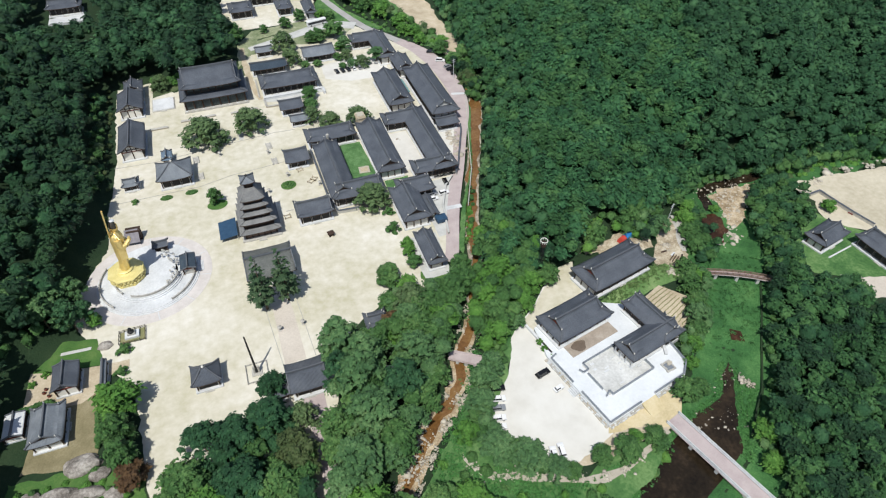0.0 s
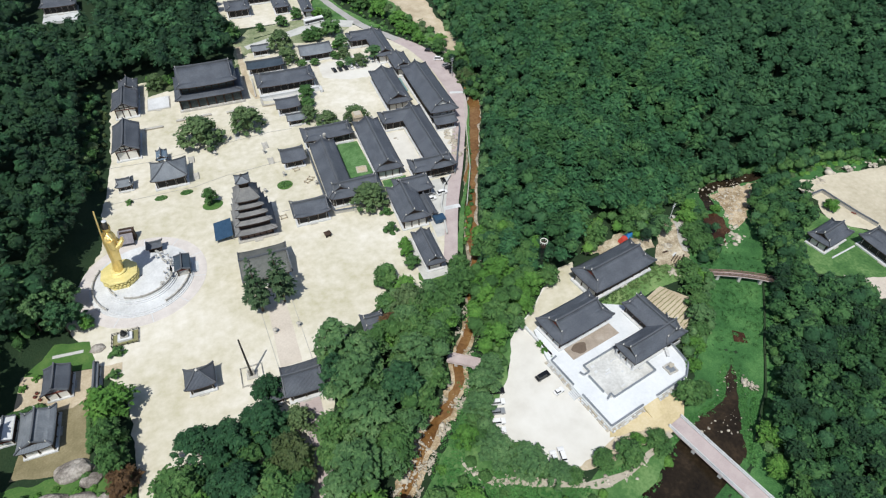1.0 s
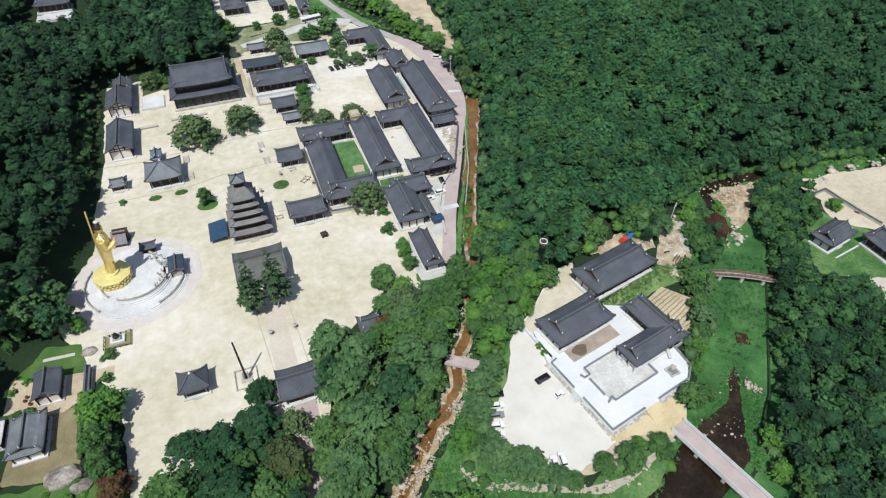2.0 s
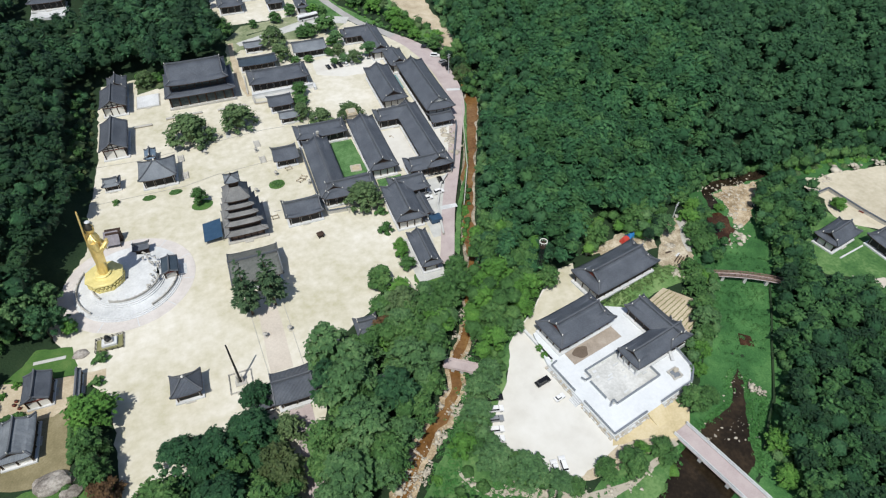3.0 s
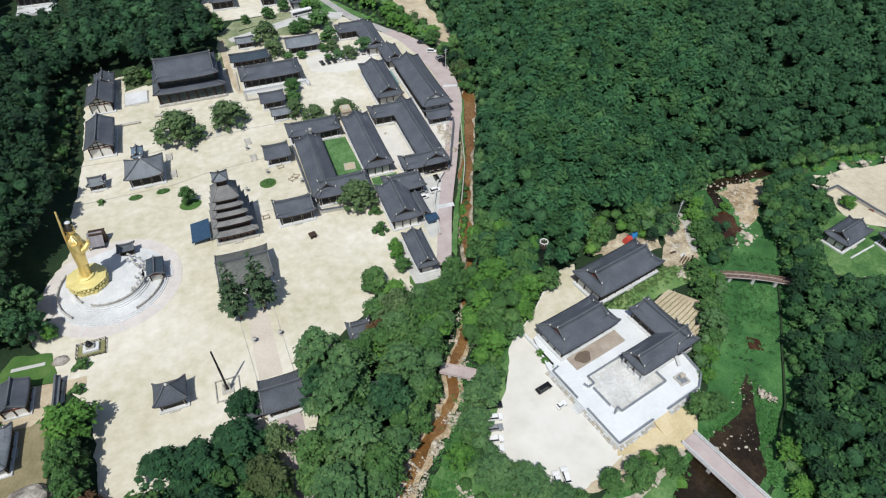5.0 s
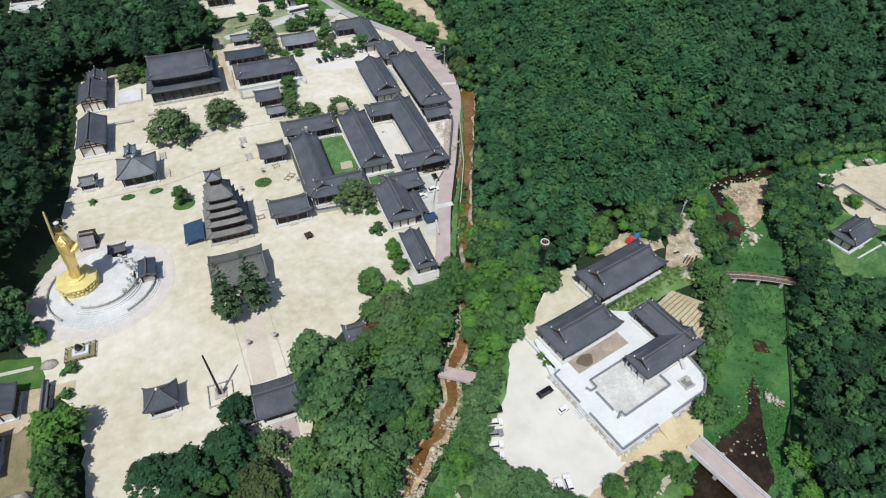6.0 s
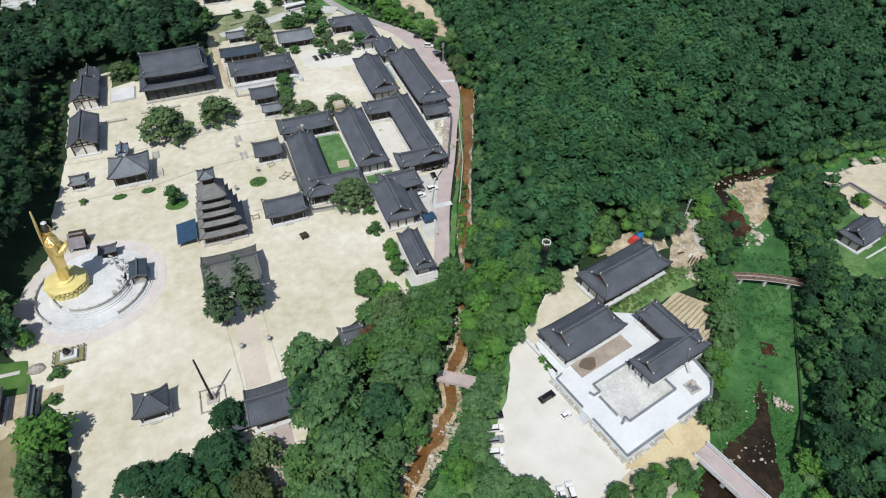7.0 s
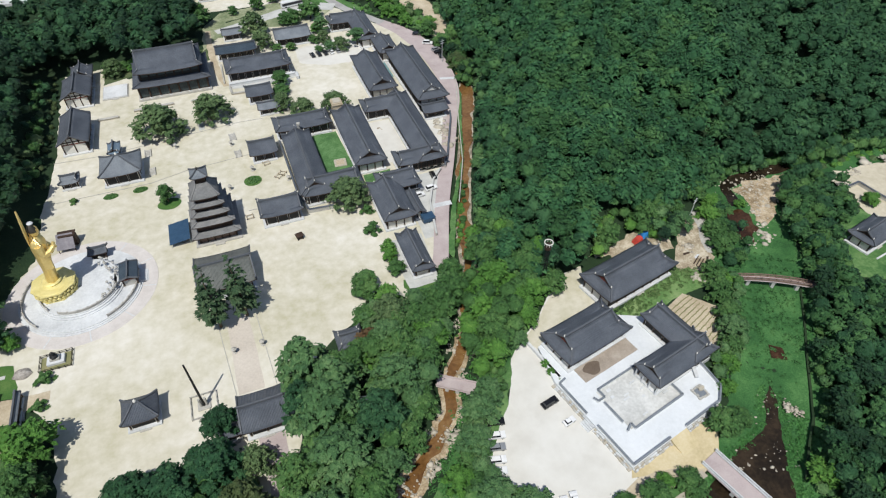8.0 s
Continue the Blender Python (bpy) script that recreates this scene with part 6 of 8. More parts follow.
# ---- vehicles ----
def car(x, y, turn, paint, label, L=4.6, W=1.85, H=1.6, z=0.06):
    t = thing("car", x, y, z, turn, label, "car", "parked cars")
    bm = bmesh.new()
    prof = [(-L / 2, 0.35), (-L / 2, 0.85), (-L / 2 + 0.15, 1.0), (-L / 2 + 0.9, 1.05), (L / 2 - 0.7, 1.0), (L / 2 - 0.1, 0.85), (L / 2, 0.4)]
    sides = []
    for s in (-1, 1):
        sides.append([bm.verts.new((px, s * W / 2 * (0.94 if pz > 0.9 else 1), pz)) for px, pz in prof])
    bm.faces.new(sides[0]), bm.faces.new(sides[1][::-1])
    for i in range(len(prof)):
        bm.faces.new((sides[0][i], sides[1][i], sides[1][(i + 1) % len(prof)], sides[0][(i + 1) % len(prof)]))
    bmesh.ops.recalc_face_normals(bm, faces=bm.faces)
    part("body", bm, paint, t)
    x0, x1 = -L / 2 + 0.35, L / 2 - 1.35
    bm = bmesh.new()
    add_box(bm, x0, x1, -W / 2 + 0.1, W / 2 - 0.1, 0.98, H - 0.08, taper=0.22)
    part("cabin_glass", bm, M_GLASS, t)
    box_part("roof", t, paint, (x0 + 0.26, x1 - 0.26, -W / 2 + 0.32, W / 2 - 0.32, H - 0.1, H), 0.04)
    for sx in (-1, 1):
        for sy in (-1, 1):
            bm = bmesh.new()
            add_lathe(bm, [(0.33, -0.1), (0.33, 0.1)], 12)
            bm.transform(pose(sx * L * 0.31, sy * (W / 2 - 0.1), 0.33, 90, 0, 0))
            wh = part("wheel", bm, M_RUBBER, t)
            bm = bmesh.new()
            add_lathe(bm, [(0.2, -0.12), (0.2, 0.12)], 8)
            bm.transform(pose(sx * L * 0.31, sy * (W / 2 - 0.1), 0.33, 90, 0, 0))
            part("rim", bm, M_STEEL, wh, "steel rim")
    return t


car(73.5, -45.0, 12, M_CAR_BLACK, "black sport-utility car on white gravel", 4.8, 1.95, 1.75)
car(75.6, -51.4, 12, M_CAR_WHITE, "small white car on white gravel", 3.4, 1.6, 1.45)
for k, (x, y, m, lab) in enumerate(((58.2, -45.0, M_CAR_BLACK, "dark car half under trees"), (56.9, -48.4, M_CAR_WHITE, "white car half under trees"), (55.6, -51.2, M_CAR_GREY, "silver car half under trees"), (54.4, -54.2, M_CAR_WHITE, "white car beside a hedge"), (53.4, -56.8, M_CAR_WHITE, "white car beside a hedge"))):
    car(x, y, -14, m, lab)
car(64.4, -69.6, 80, M_CAR_WHITE, "white car parked by shrubs")
car(66.9, -69.4, 80, M_CAR_WHITE, "white car parked by shrubs")
for k, m in enumerate((M_CAR_BLACK, M_CAR_BLACK, M_CAR_BLACK, M_CAR_WHITE, M_CAR_GREY)):
    car(56.8 + k * 3.1, 162.6 + k * 0.1, 98, m, "dark car in the gravel park" if m is M_CAR_BLACK else "light car in the gravel park")
car(78.4, 54.4, 88, M_CAR_BLACK, "dark car in a kitchen yard")
car(75.2, 47.6, 5, M_CAR_WHITE, "white van in a kitchen yard", 4.6, 1.8, 1.9)
car(69.6, 45.4, 5, M_CAR_WHITE, "white pickup in a kitchen yard", 4.8, 1.8, 1.7)
car(70.2, 48.4, 5, M_CAR_GREY, "silver car in a kitchen yard")
car(113.1, 155.4, -25, M_CAR_WHITE, "large white car beside the lane", 5.2, 2.0, 1.9)
car(114.6, 147.6, 12, M_CAR_GREY, "grey car beside the lane")
car(114.9, 144.4, 12, M_CAR_BLACK, "black car beside the lane")
car(114.4, 140.6, 80, M_CAR_BLACK, "black car beside a pole")
car(111.4, 166.6, -25, M_CAR_BLACK, "dark car under lane trees")
bus = thing("bus", 58.6, 224, 0.1, 12, "white coach with dark windows by the lane", "bus")
box_part("body", bus, M_CAR_WHITE, (-6, 6, -1.25, 1.25, 0.4, 3.2), 0.12)
box_part("window_band", bus, M_GLASS, (-5.8, 5.9, -1.3, 1.3, 1.2, 2.6), 0.03)
for sx in (-0.65, 0.6):
    for sy in (-1, 1):
        bm = bmesh.new()
        add_lathe(bm, [(0.5, -0.15), (0.5, 0.15)], 14)
        bm.transform(pose(sx * 6, sy * 1.15, 0.5, 90, 0, 0))
        part("wheel", bm, M_RUBBER, bus)
sheet = thing("covered_trailer", 68.4, 32.4, 0.06, 4, "dark blue covered trailer in a yard", "trailer")
box_part("body", sheet, M_TARP, (-2.2, 2.2, -1.7, 1.7, 0.5, 2.2), 0.2)
for sy in (-1, 1):
    bm = bmesh.new()
    add_lathe(bm, [(0.4, -0.1), (0.4, 0.1)], 12)
    bm.transform(pose(0, sy * 1.5, 0.4, 90, 0, 0))
    part("wheel", bm, M_RUBBER, sheet)


# ---- trees ----
def spray_faces(k):
    """Faces of one spray: a hub, and a rim of k points."""
    return np.array([(0, 1 + i, 1 + (i + 1) % k) for i in range(k)])


def sprays(seed, lobes, n, size, plate=False, tips=4, stray=1.05):
    """Leafy sprays over a crown made of lobes: shallow drooping stars round each lobe's shell. lobes: (x, y, z, rx, rz). Returns points and faces."""
    r = np.random.default_rng(seed)
    lobes = np.array(lobes, float)
    area = lobes[:, 3] ** 2
    pick = r.choice(len(lobes), n, p=area / area.sum())
    d = r.normal(size=(n, 3))
    d /= np.linalg.norm(d, axis=1, keepdims=True)
    d[:, 2] = np.where(d[:, 2] < -0.3, -d[:, 2], d[:, 2])
    lb = lobes[pick]
    pos = lb[:, :3] + d * np.stack([lb[:, 3], lb[:, 3], lb[:, 4]], 1) * r.uniform(0.74, stray, n)[:, None]
    out = d * np.array([1, 1, 0.4]) + lb[:, :3] * np.array([0.25, 0.25, 0]) / max(1e-3, np.abs(lobes[:, :2]).max())
    if plate:
        nrm = out * 0.35 + r.normal(size=(n, 3)) * 0.2 + np.array([0, 0, 1.0])
    else:
        nrm = d * 0.75 + r.normal(size=(n, 3)) * 0.28 + np.array([0, 0, 0.6])
    nrm /= np.linalg.norm(nrm, axis=1, keepdims=True)
    u = out + r.normal(size=(n, 3)) * 0.25
    u -= nrm * (u * nrm).sum(1, keepdims=True)
    u /= np.linalg.norm(u, axis=1, keepdims=True)
    v = np.cross(nrm, u)
    s = size * r.uniform(0.6, 1.4, n)
    k = 2 * tips
    ang = (np.arange(k)[None] + r.uniform(-0.3, 0.3, (n, k))) * 2 * math.pi / k
    tip = (np.arange(k) % 2 == 0)[None]
    reach = np.where(tip, r.uniform(0.8, 1.3, (n, k)), r.uniform(0.45, 0.85, (n, k))) * s[:, None]
    drop = np.where(tip, r.uniform(0.2, 0.55, (n, k)), r.uniform(0.05, 0.3, (n, k))) * s[:, None]
    long, wide = (1.35, 0.7) if plate else (1.15, 0.85)
    rim = pos[:, None] + u[:, None] * (reach * np.cos(ang) * long)[..., None] + v[:, None] * (reach * np.sin(ang) * wide)[..., None] - nrm[:, None] * drop[..., None]
    hub = pos + nrm * (s * 0.1)[:, None]
    co = np.concatenate([hub[:, None], rim], 1).reshape(-1, 3)
    faces = (np.arange(n)[:, None, None] * (k + 1) + spray_faces(k)[None]).reshape(-1, 3)
    return co, faces


def blades(seed, lobes, n, size):
    """Loose blades over low mounds, each a bent triangle. Returns corners (n, 3, 3)."""
    r = np.random.default_rng(seed)
    lobes = np.array(lobes, float)
    lb = lobes[r.integers(0, len(lobes), n)]
    d = r.normal(size=(n, 3))
    d /= np.linalg.norm(d, axis=1, keepdims=True)
    d[:, 2] = np.abs(d[:, 2])
    pos = lb[:, :3] + d * np.stack([lb[:, 3], lb[:, 3], lb[:, 4]], 1) * r.uniform(0.72, 1.06, n)[:, None]
    nrm = d * 0.9 + r.normal(size=(n, 3)) * 0.42 + np.array([0, 0, 0.5])
    nrm /= np.linalg.norm(nrm, axis=1, keepdims=True)
    u = np.cross(nrm, r.normal(size=(n, 3)))
    u /= np.linalg.norm(u, axis=1, keepdims=True)
    v = np.cross(nrm, u)
    s = 0.8 * size * r.uniform(0.6, 1.35, n)[:, None]
    w = s * r.uniform(0.45, 0.9, n)[:, None]
    bend = -nrm * s * r.uniform(0.1, 0.4, n)[:, None]
    k = r.uniform(0.1, 0.9, n)[:, None]
    return np.stack([pos - u * s * 1.1 + bend, pos + u * s * k - v * w * 1.1 + bend * 0.5, pos + u * s * (1.0 - k) + v * w * 1.1], 1)


def inner_dome(seed):
    """A lumpy dome that fills the inside of a woodland crown of unit radius. Returns points and faces."""
    r = random.Random(seed)
    co, faces, n = [], [], 9
    for row, e in enumerate((-0.55, 0.0, 0.5, 1.0)):
        for a in range(n):
            k, aa = r.uniform(0.72, 1.12), 2 * math.pi * (a + 0.5 * (row % 2)) / n
            co.append((0.76 * k * math.cos(aa) * math.cos(e), 0.76 * k * math.sin(aa) * math.cos(e), 1.0 + 0.66 * k * math.sin(e)))
    co.append((0, 0, 1.64))
    for row in range(3):
        for a in range(n):
            p, q = row * n + a, row * n + (a + 1) % n
            faces += [(p, q, q + n), (p, q + n, p + n)]
    faces += [(3 * n + a, 3 * n + (a + 1) % n, 4 * n) for a in range(n)]
    return np.array(co), np.array(faces)


def core_mass(lobes, k=0.8, seed=0):
    """Rough leafy masses, one for each lobe, with an uneven skin. Returns points and faces."""
    r = random.Random(seed)
    co, faces, n = [], [], 7
    for x, y, z, rx, rz in lobes:
        o = len(co)
        for row, e in enumerate((-0.6, -0.05, 0.45, 0.95)):
            for a in range(n):
                aa = 2 * math.pi * (a + 0.5 * (row % 2)) / n
                q = k * r.uniform(0.8, 1.14)
                co.append((x + q * rx * math.cos(aa) * math.cos(e), y + q * rx * math.sin(aa) * math.cos(e), z + q * rz * math.sin(e)))
        co.append((x, y, z + k * rz))
        for row in range(3):
            for a in range(n):
                p, q = o + row * n + a, o + row * n + (a + 1) % n
                faces += [(p, q, p + n), (q, q + n, p + n)]
        faces += [(o + 3 * n + a, o + 3 * n + (a + 1) % n, o + 4 * n) for a in range(n)]
    return np.array(co), np.array(faces)


def broad_lobes(seed, R, H, n=9):
    """Uneven lobes of a broadleaf crown of radius R whose top is at H."""
    r = random.Random(seed)
    out = [(0, 0, H - R * 1.0, R * 0.58, R * 0.8)]
    for k in range(n):
        a = k * 2.4 + r.uniform(-0.4, 0.4)
        e = -0.55 + 1.2 * (k + 0.5) / n + r.uniform(-0.12, 0.12)
        rad = R * (0.7 - 0.5 * max(e, 0)) * r.uniform(0.75, 1.15)
        out.append((rad * math.cos(a), rad * math.sin(a), H - R * (1.0 - e), R * r.uniform(0.22, 0.4), R * r.uniform(0.18, 0.32)))
    for _ in range(2):
        out.append((R * 0.25 * r.uniform(-1, 1), R * 0.25 * r.uniform(-1, 1), H - R * r.uniform(0.3, 0.5), R * r.uniform(0.24, 0.36), R * r.uniform(0.22, 0.34)))
    return out


def tiered_lobes(seed, R, H, n=26):
    """Tall dome of many small tufted lobes, open between, as old zelkovas and pines show from above."""
    r = random.Random(seed)
    out = [(0, 0, H - R * 1.05, R * 0.5, R * 0.85)]
    for k in range(n):
        u = (k + 0.5) / n
        a = k * 2.4 + r.uniform(-0.35, 0.35)
        d = R * (0.1 + 0.82 * u ** 0.6) * r.uniform(0.85, 1.12)
        z = H - R * (0.12 + 1.3 * u ** 1.5) + r.uniform(-0.12, 0.12) * R
        out.append((d * math.cos(a), d * math.sin(a), z, R * r.uniform(0.17, 0.28), R * r.uniform(0.1, 0.2)))
    return out


def pine_lobes(seed, R, H, n=9):
    """Layered flat plates of a pine or fir crown."""
    r = random.Random(seed)
    out = []
    for k in range(n):
        u = k / (n - 1)
        z = H * (0.32 + 0.66 * u)
        rad = R * (1 - 0.82 * u)
        for j in range(3 if u < 0.75 else 1):
            a = r.uniform(0, 6.28)
            off = rad * 0.5 if u < 0.75 else 0
            out.append((off * math.cos(a), off * math.sin(a), z + r.uniform(-0.3, 0.3), max(rad * r.uniform(0.5, 0.75), 0.5), max(0.16 * R, 0.35)))
    return out


def fir_lobes(seed, R, H, n=13):
    """Ragged tiers of a tall fir that keeps its width far up."""
    r = random.Random(seed)
    out = []
    for k in range(n):
        u = k / (n - 1)
        rad = R * (1 - 0.88 * u ** 1.5) * (0.8 + 0.2 * min(1, u * 5))
        m = 5 if u < 0.55 else 3 if u < 0.85 else 1
        for j in range(m):
            a = 2 * math.pi * j / m + r.uniform(-0.6, 0.6)
            off = rad * r.uniform(0.35, 0.72) if m > 1 else 0
            out.append((off * math.cos(a), off * math.sin(a), H * (0.2 + 0.79 * u) + r.uniform(-0.4, 0.4), max(rad * r.uniform(0.28, 0.42), 0.4), 0.3))
    return out


def layered_lobes(seed, R, H, n=22):
    """Tiers of flat foliage plates over a domed crown, as old pines and zelkovas show from above."""
    r = random.Random(seed)
    out = []
    for k in range(n):
        u = (k + 0.5) / n
        a = k * 2.4 + r.uniform(-0.4, 0.4)
        d = R * math.sqrt(u) * 0.82 * r.uniform(0.85, 1.1)
        z = H - R * (0.15 + 1.05 * u * u) + r.uniform(-0.25, 0.2) * R * 0.5
        out.append((d * math.cos(a), d * math.sin(a), z, R * r.uniform(0.26, 0.42), R * r.uniform(0.08, 0.14)))
    return out


def crown_mesh(name, lobes, n, size, seed, mat, core=0.78, plate=False, tips=4, stray=1.05):
    (c, cf), (k, kf) = sprays(seed, lobes, n, size, plate, tips, stray), core_mass(lobes, core, seed)
    return quad_mesh(name, np.concatenate([c, k]), np.concatenate([cf, kf + len(c)]), mat)


def trunk_bm(lobes, H, R, seed, r0=0.35):
    """Tapered trunk with limbs that reach into the lobes."""
    bm = bmesh.new()
    r = random.Random(seed)
    top = H * 0.72
    pts = [(0, 0, -0.6)]
    for k in range(1, 5):
        pts.append((r.uniform(-0.15, 0.15) * k * 0.4, r.uniform(-0.15, 0.15) * k * 0.4, top * k / 4))
    rad = [r0 * (1 - 0.18 * k) for k in range(5)]
    for i in range(4):
        add_tube(bm, pts[i], pts[i + 1], rad[i], rad[i + 1], 7)
    for lb in lobes[:: max(1, len(lobes) // 7)]:
        z0 = min(max(lb[2] - R * 0.6, H * 0.25), top)
        add_tube(bm, (0, 0, z0), (lb[0] * 0.85, lb[1] * 0.85, lb[2]), r0 * 0.4, r0 * 0.12, 5)
    return bm


TREE_KINDS = {}


def tree_kind(key, lobes, H, R, n, size, seed, mat, bark=None, r0=0.35, core=0.78, plate=False, tips=4, stray=1.05):
    me = crown_mesh("crown", lobes, n, size, seed, mat, core, plate, tips, stray)
    bm = trunk_bm(lobes, H, R, seed, r0)
    tm = bpy.data.meshes.new("trunk")
    bm.to_mesh(tm)
    bm.free()
    tm.materials.append(bark or M_BARK)
    TREE_KINDS[key] = (me, tm, R, H)


for i, (m, tag) in enumerate(((M_LEAF, "broad"), (M_LEAF_LIGHT, "light"), (M_LEAF_BLUE, "blue"), (M_LEAF_OLIVE, "olive"), (M_LEAF_RUST, "rust"))):
    for v in range(2 if i < 3 else 1):
        s = 40 + i * 10 + v
        if tag == "blue":
            tree_kind(f"{tag}{v}", tiered_lobes(s, 5.5, 13, 30), 13, 5.5, 620, 0.47, s, m, core=0.76, tips=3, stray=1.25)
        else:
            tree_kind(f"{tag}{v}", broad_lobes(s, 5.5, 10.6, 17), 10.6, 5.5, 600, 0.48, s, m, core=0.76, tips=3, stray=1.22)
for v in range(2):
    tree_kind(f"deep{v}", tiered_lobes(60 + v, 5.5, 12, 28), 12, 5.5, 620, 0.47, 60 + v, M_LEAF_DEEP, core=0.76, tips=3, stray=1.25)
M_FIR = leaf("fir_needles", [(0.020, 0.051, 0.023), (0.056, 0.107, 0.049), (0.135, 0.191, 0.094)])
for v in range(2):
    tree_kind(f"fir{v}", fir_lobes(70 + v, 3.4, 15, 14), 15, 3.4, 620, 0.4, 70 + v, M_FIR, r0=0.3, core=0.3, plate=True)
for v in range(2):
    tree_kind(f"shrub{v}", broad_lobes(80 + v, 2.4, 3.4, 8), 3.4, 2.4, 150, 0.34, 80 + v, (M_LEAF, M_LEAF_LIGHT)[v], r0=0.12)
for v in range(2):
    tree_kind(f"court{v}", tiered_lobes(90 + v, 5.5, 8.5, 42), 8.5, 5.5, 900, 0.39, 90 + v, M_LEAF_GREY, core=0.7, tips=3, stray=1.5)
tree_kind("dense0", [(0, 0, 5.0, 4.6, 4.2)] + broad_lobes(97, 5.5, 10.2, 12), 10.2, 5.5, 900, 0.42, 97, M_LEAF, r0=0.25, core=0.9, tips=3)
tree_kind("flowering0", broad_lobes(88, 4.2, 7, 10), 7, 4.2, 320, 0.36, 88, M_LEAF_LIGHT, r0=0.25)

TREE_WORDS = {"broad": ("dark green broadleaf tree", "tree"), "light": ("bright green broadleaf tree", "tree"), "blue": ("tall blue-green broadleaf tree", "tree"), "olive": ("olive-brown tinged tree", "tree"), "rust": ("rust-brown leaved tree", "tree"), "court": ("spreading grey-green cherry tree", "tree"), "dense": ("round dense green tree", "tree"), "deep": ("dark green spreading tree", "tree"), "fir": ("slender dark green fir", "tree"), "shrub": ("rounded green shrub", "shrub"), "flowering": ("pale flowering green tree", "tree")}
tree_rng = random.Random(21)


def tree(key, x, y, R, H=None, where="", z=None):
    """One tree with its crown's radius and height."""
    crown, trunk, r0, h0 = TREE_KINDS[key]
    words, cat = TREE_WORDS[key[:-1]]
    t = thing("tree" if cat == "tree" else "shrub", x, y, land_at(x, y) if z is None else z, 0, f"{words} {where}".strip(), cat, "trees" if cat == "tree" else "shrubs")
    s, k = R / r0, (H or h0 * R / r0) / h0
    spin = tree_rng.uniform(0, 360)
    for nm, me in (("trunk", trunk), ("crown", crown)):
        ob = new(nm, me)
        ob.parent = t
        ob.matrix_basis = pose(0, 0, 0, 0, 0, spin) @ Matrix.Diagonal((s, s, k, 1))
    return t


# two firs before the gate hall, and trees of the court
tree("fir0", -2.6, 10.6, 5.3, 25, "before the gate hall")
tree("fir1", 5.0, 12.2, 5.3, 25, "before the gate hall")
tree("court0", -14.0, 118.5, 10.2, 11.5, "on the sandy court")
tree("court1", 6.8, 122.5, 8.0, 10.5, "on the sandy court")
tree("broad1", -13.6, 73.6, 3.2, 8, "in a round grass bed")
tree("dense0", 39.6, 8.6, 5.0, 8.6, "at the edge of the court")
tree("court1", 45.6, 50.6, 7.2, 9.5, "beside a tiled hall")
tree("light1", 51.4, 23.0, 2.8, 4.6, "in a small bed")
tree("light0", 50.6, 19.0, 2.6, 4.4, "beside a narrow hall")
tree("broad1", 51.0, 13.0, 3.2, 5, "beside a narrow hall")
tree("shrub0", 50.2, 43.4, 2.8, 3.6, "beside a kitchen hall")
tree("shrub0", 49.1, 33.8, 3.2, 4.2, "beside a kitchen hall")
tree("court0", 42.5, 112.5, 5.6, 7, "behind a tiled hall")
tree("court1", 35.4, 120.5, 4.6, 7, "behind a tiled hall")
tree("broad0", 37, 133, 4.4, 4.6, "beside a long hall")
tree("court0", 55.6, 110.4, 6.2, 8.5, "behind a flue tower")
tree("shrub0", -44.4, 84.8, 1.8, 2.2, "at a kerb")
tree("shrub0", -47.8, 8.6, 2.8, 3.0, "beside a fence")
tree("shrub0", -48.6, 0.2, 2.4, 2.6, "beside a garden wall")
tree("light1", -47.6, -13.5, 7.0, 13, "beside the court")
for x, y, R, H in ((-67, 30, 5.5, 15), (-70, 24.5, 5, 13), (-62, 33, 5, 14), (-74, 30, 6, 16), (-65, 24.5, 4, 10)):
    tree("blue0" if x < -66 else "blue1", x, y, R, H, "at the edge of a dark wood")
tree("broad1", -47.6, -24, 4.8, 13, "beside the court")
tree("deep0", -62.5, 22.8, 4.6, 13.5, "above a garden lawn")
tree("deep1", -58.6, 25.0, 3.6, 10, "above a garden lawn")
tree("light0", -56.6, 23.6, 2.8, 5, "above a garden lawn")
tree("broad0", -46.4, -31.5, 4.8, 12.5, "beside the court")
tree("rust0", -44.6, -37.5, 4.6, 8, "beside the court")
tree("court1", -31.6, 175.6, 4.8, 7.5, "on a bank behind the main hall")
tree("broad0", -26.8, 178.6, 3.4, 5, "on a bank behind the main hall")
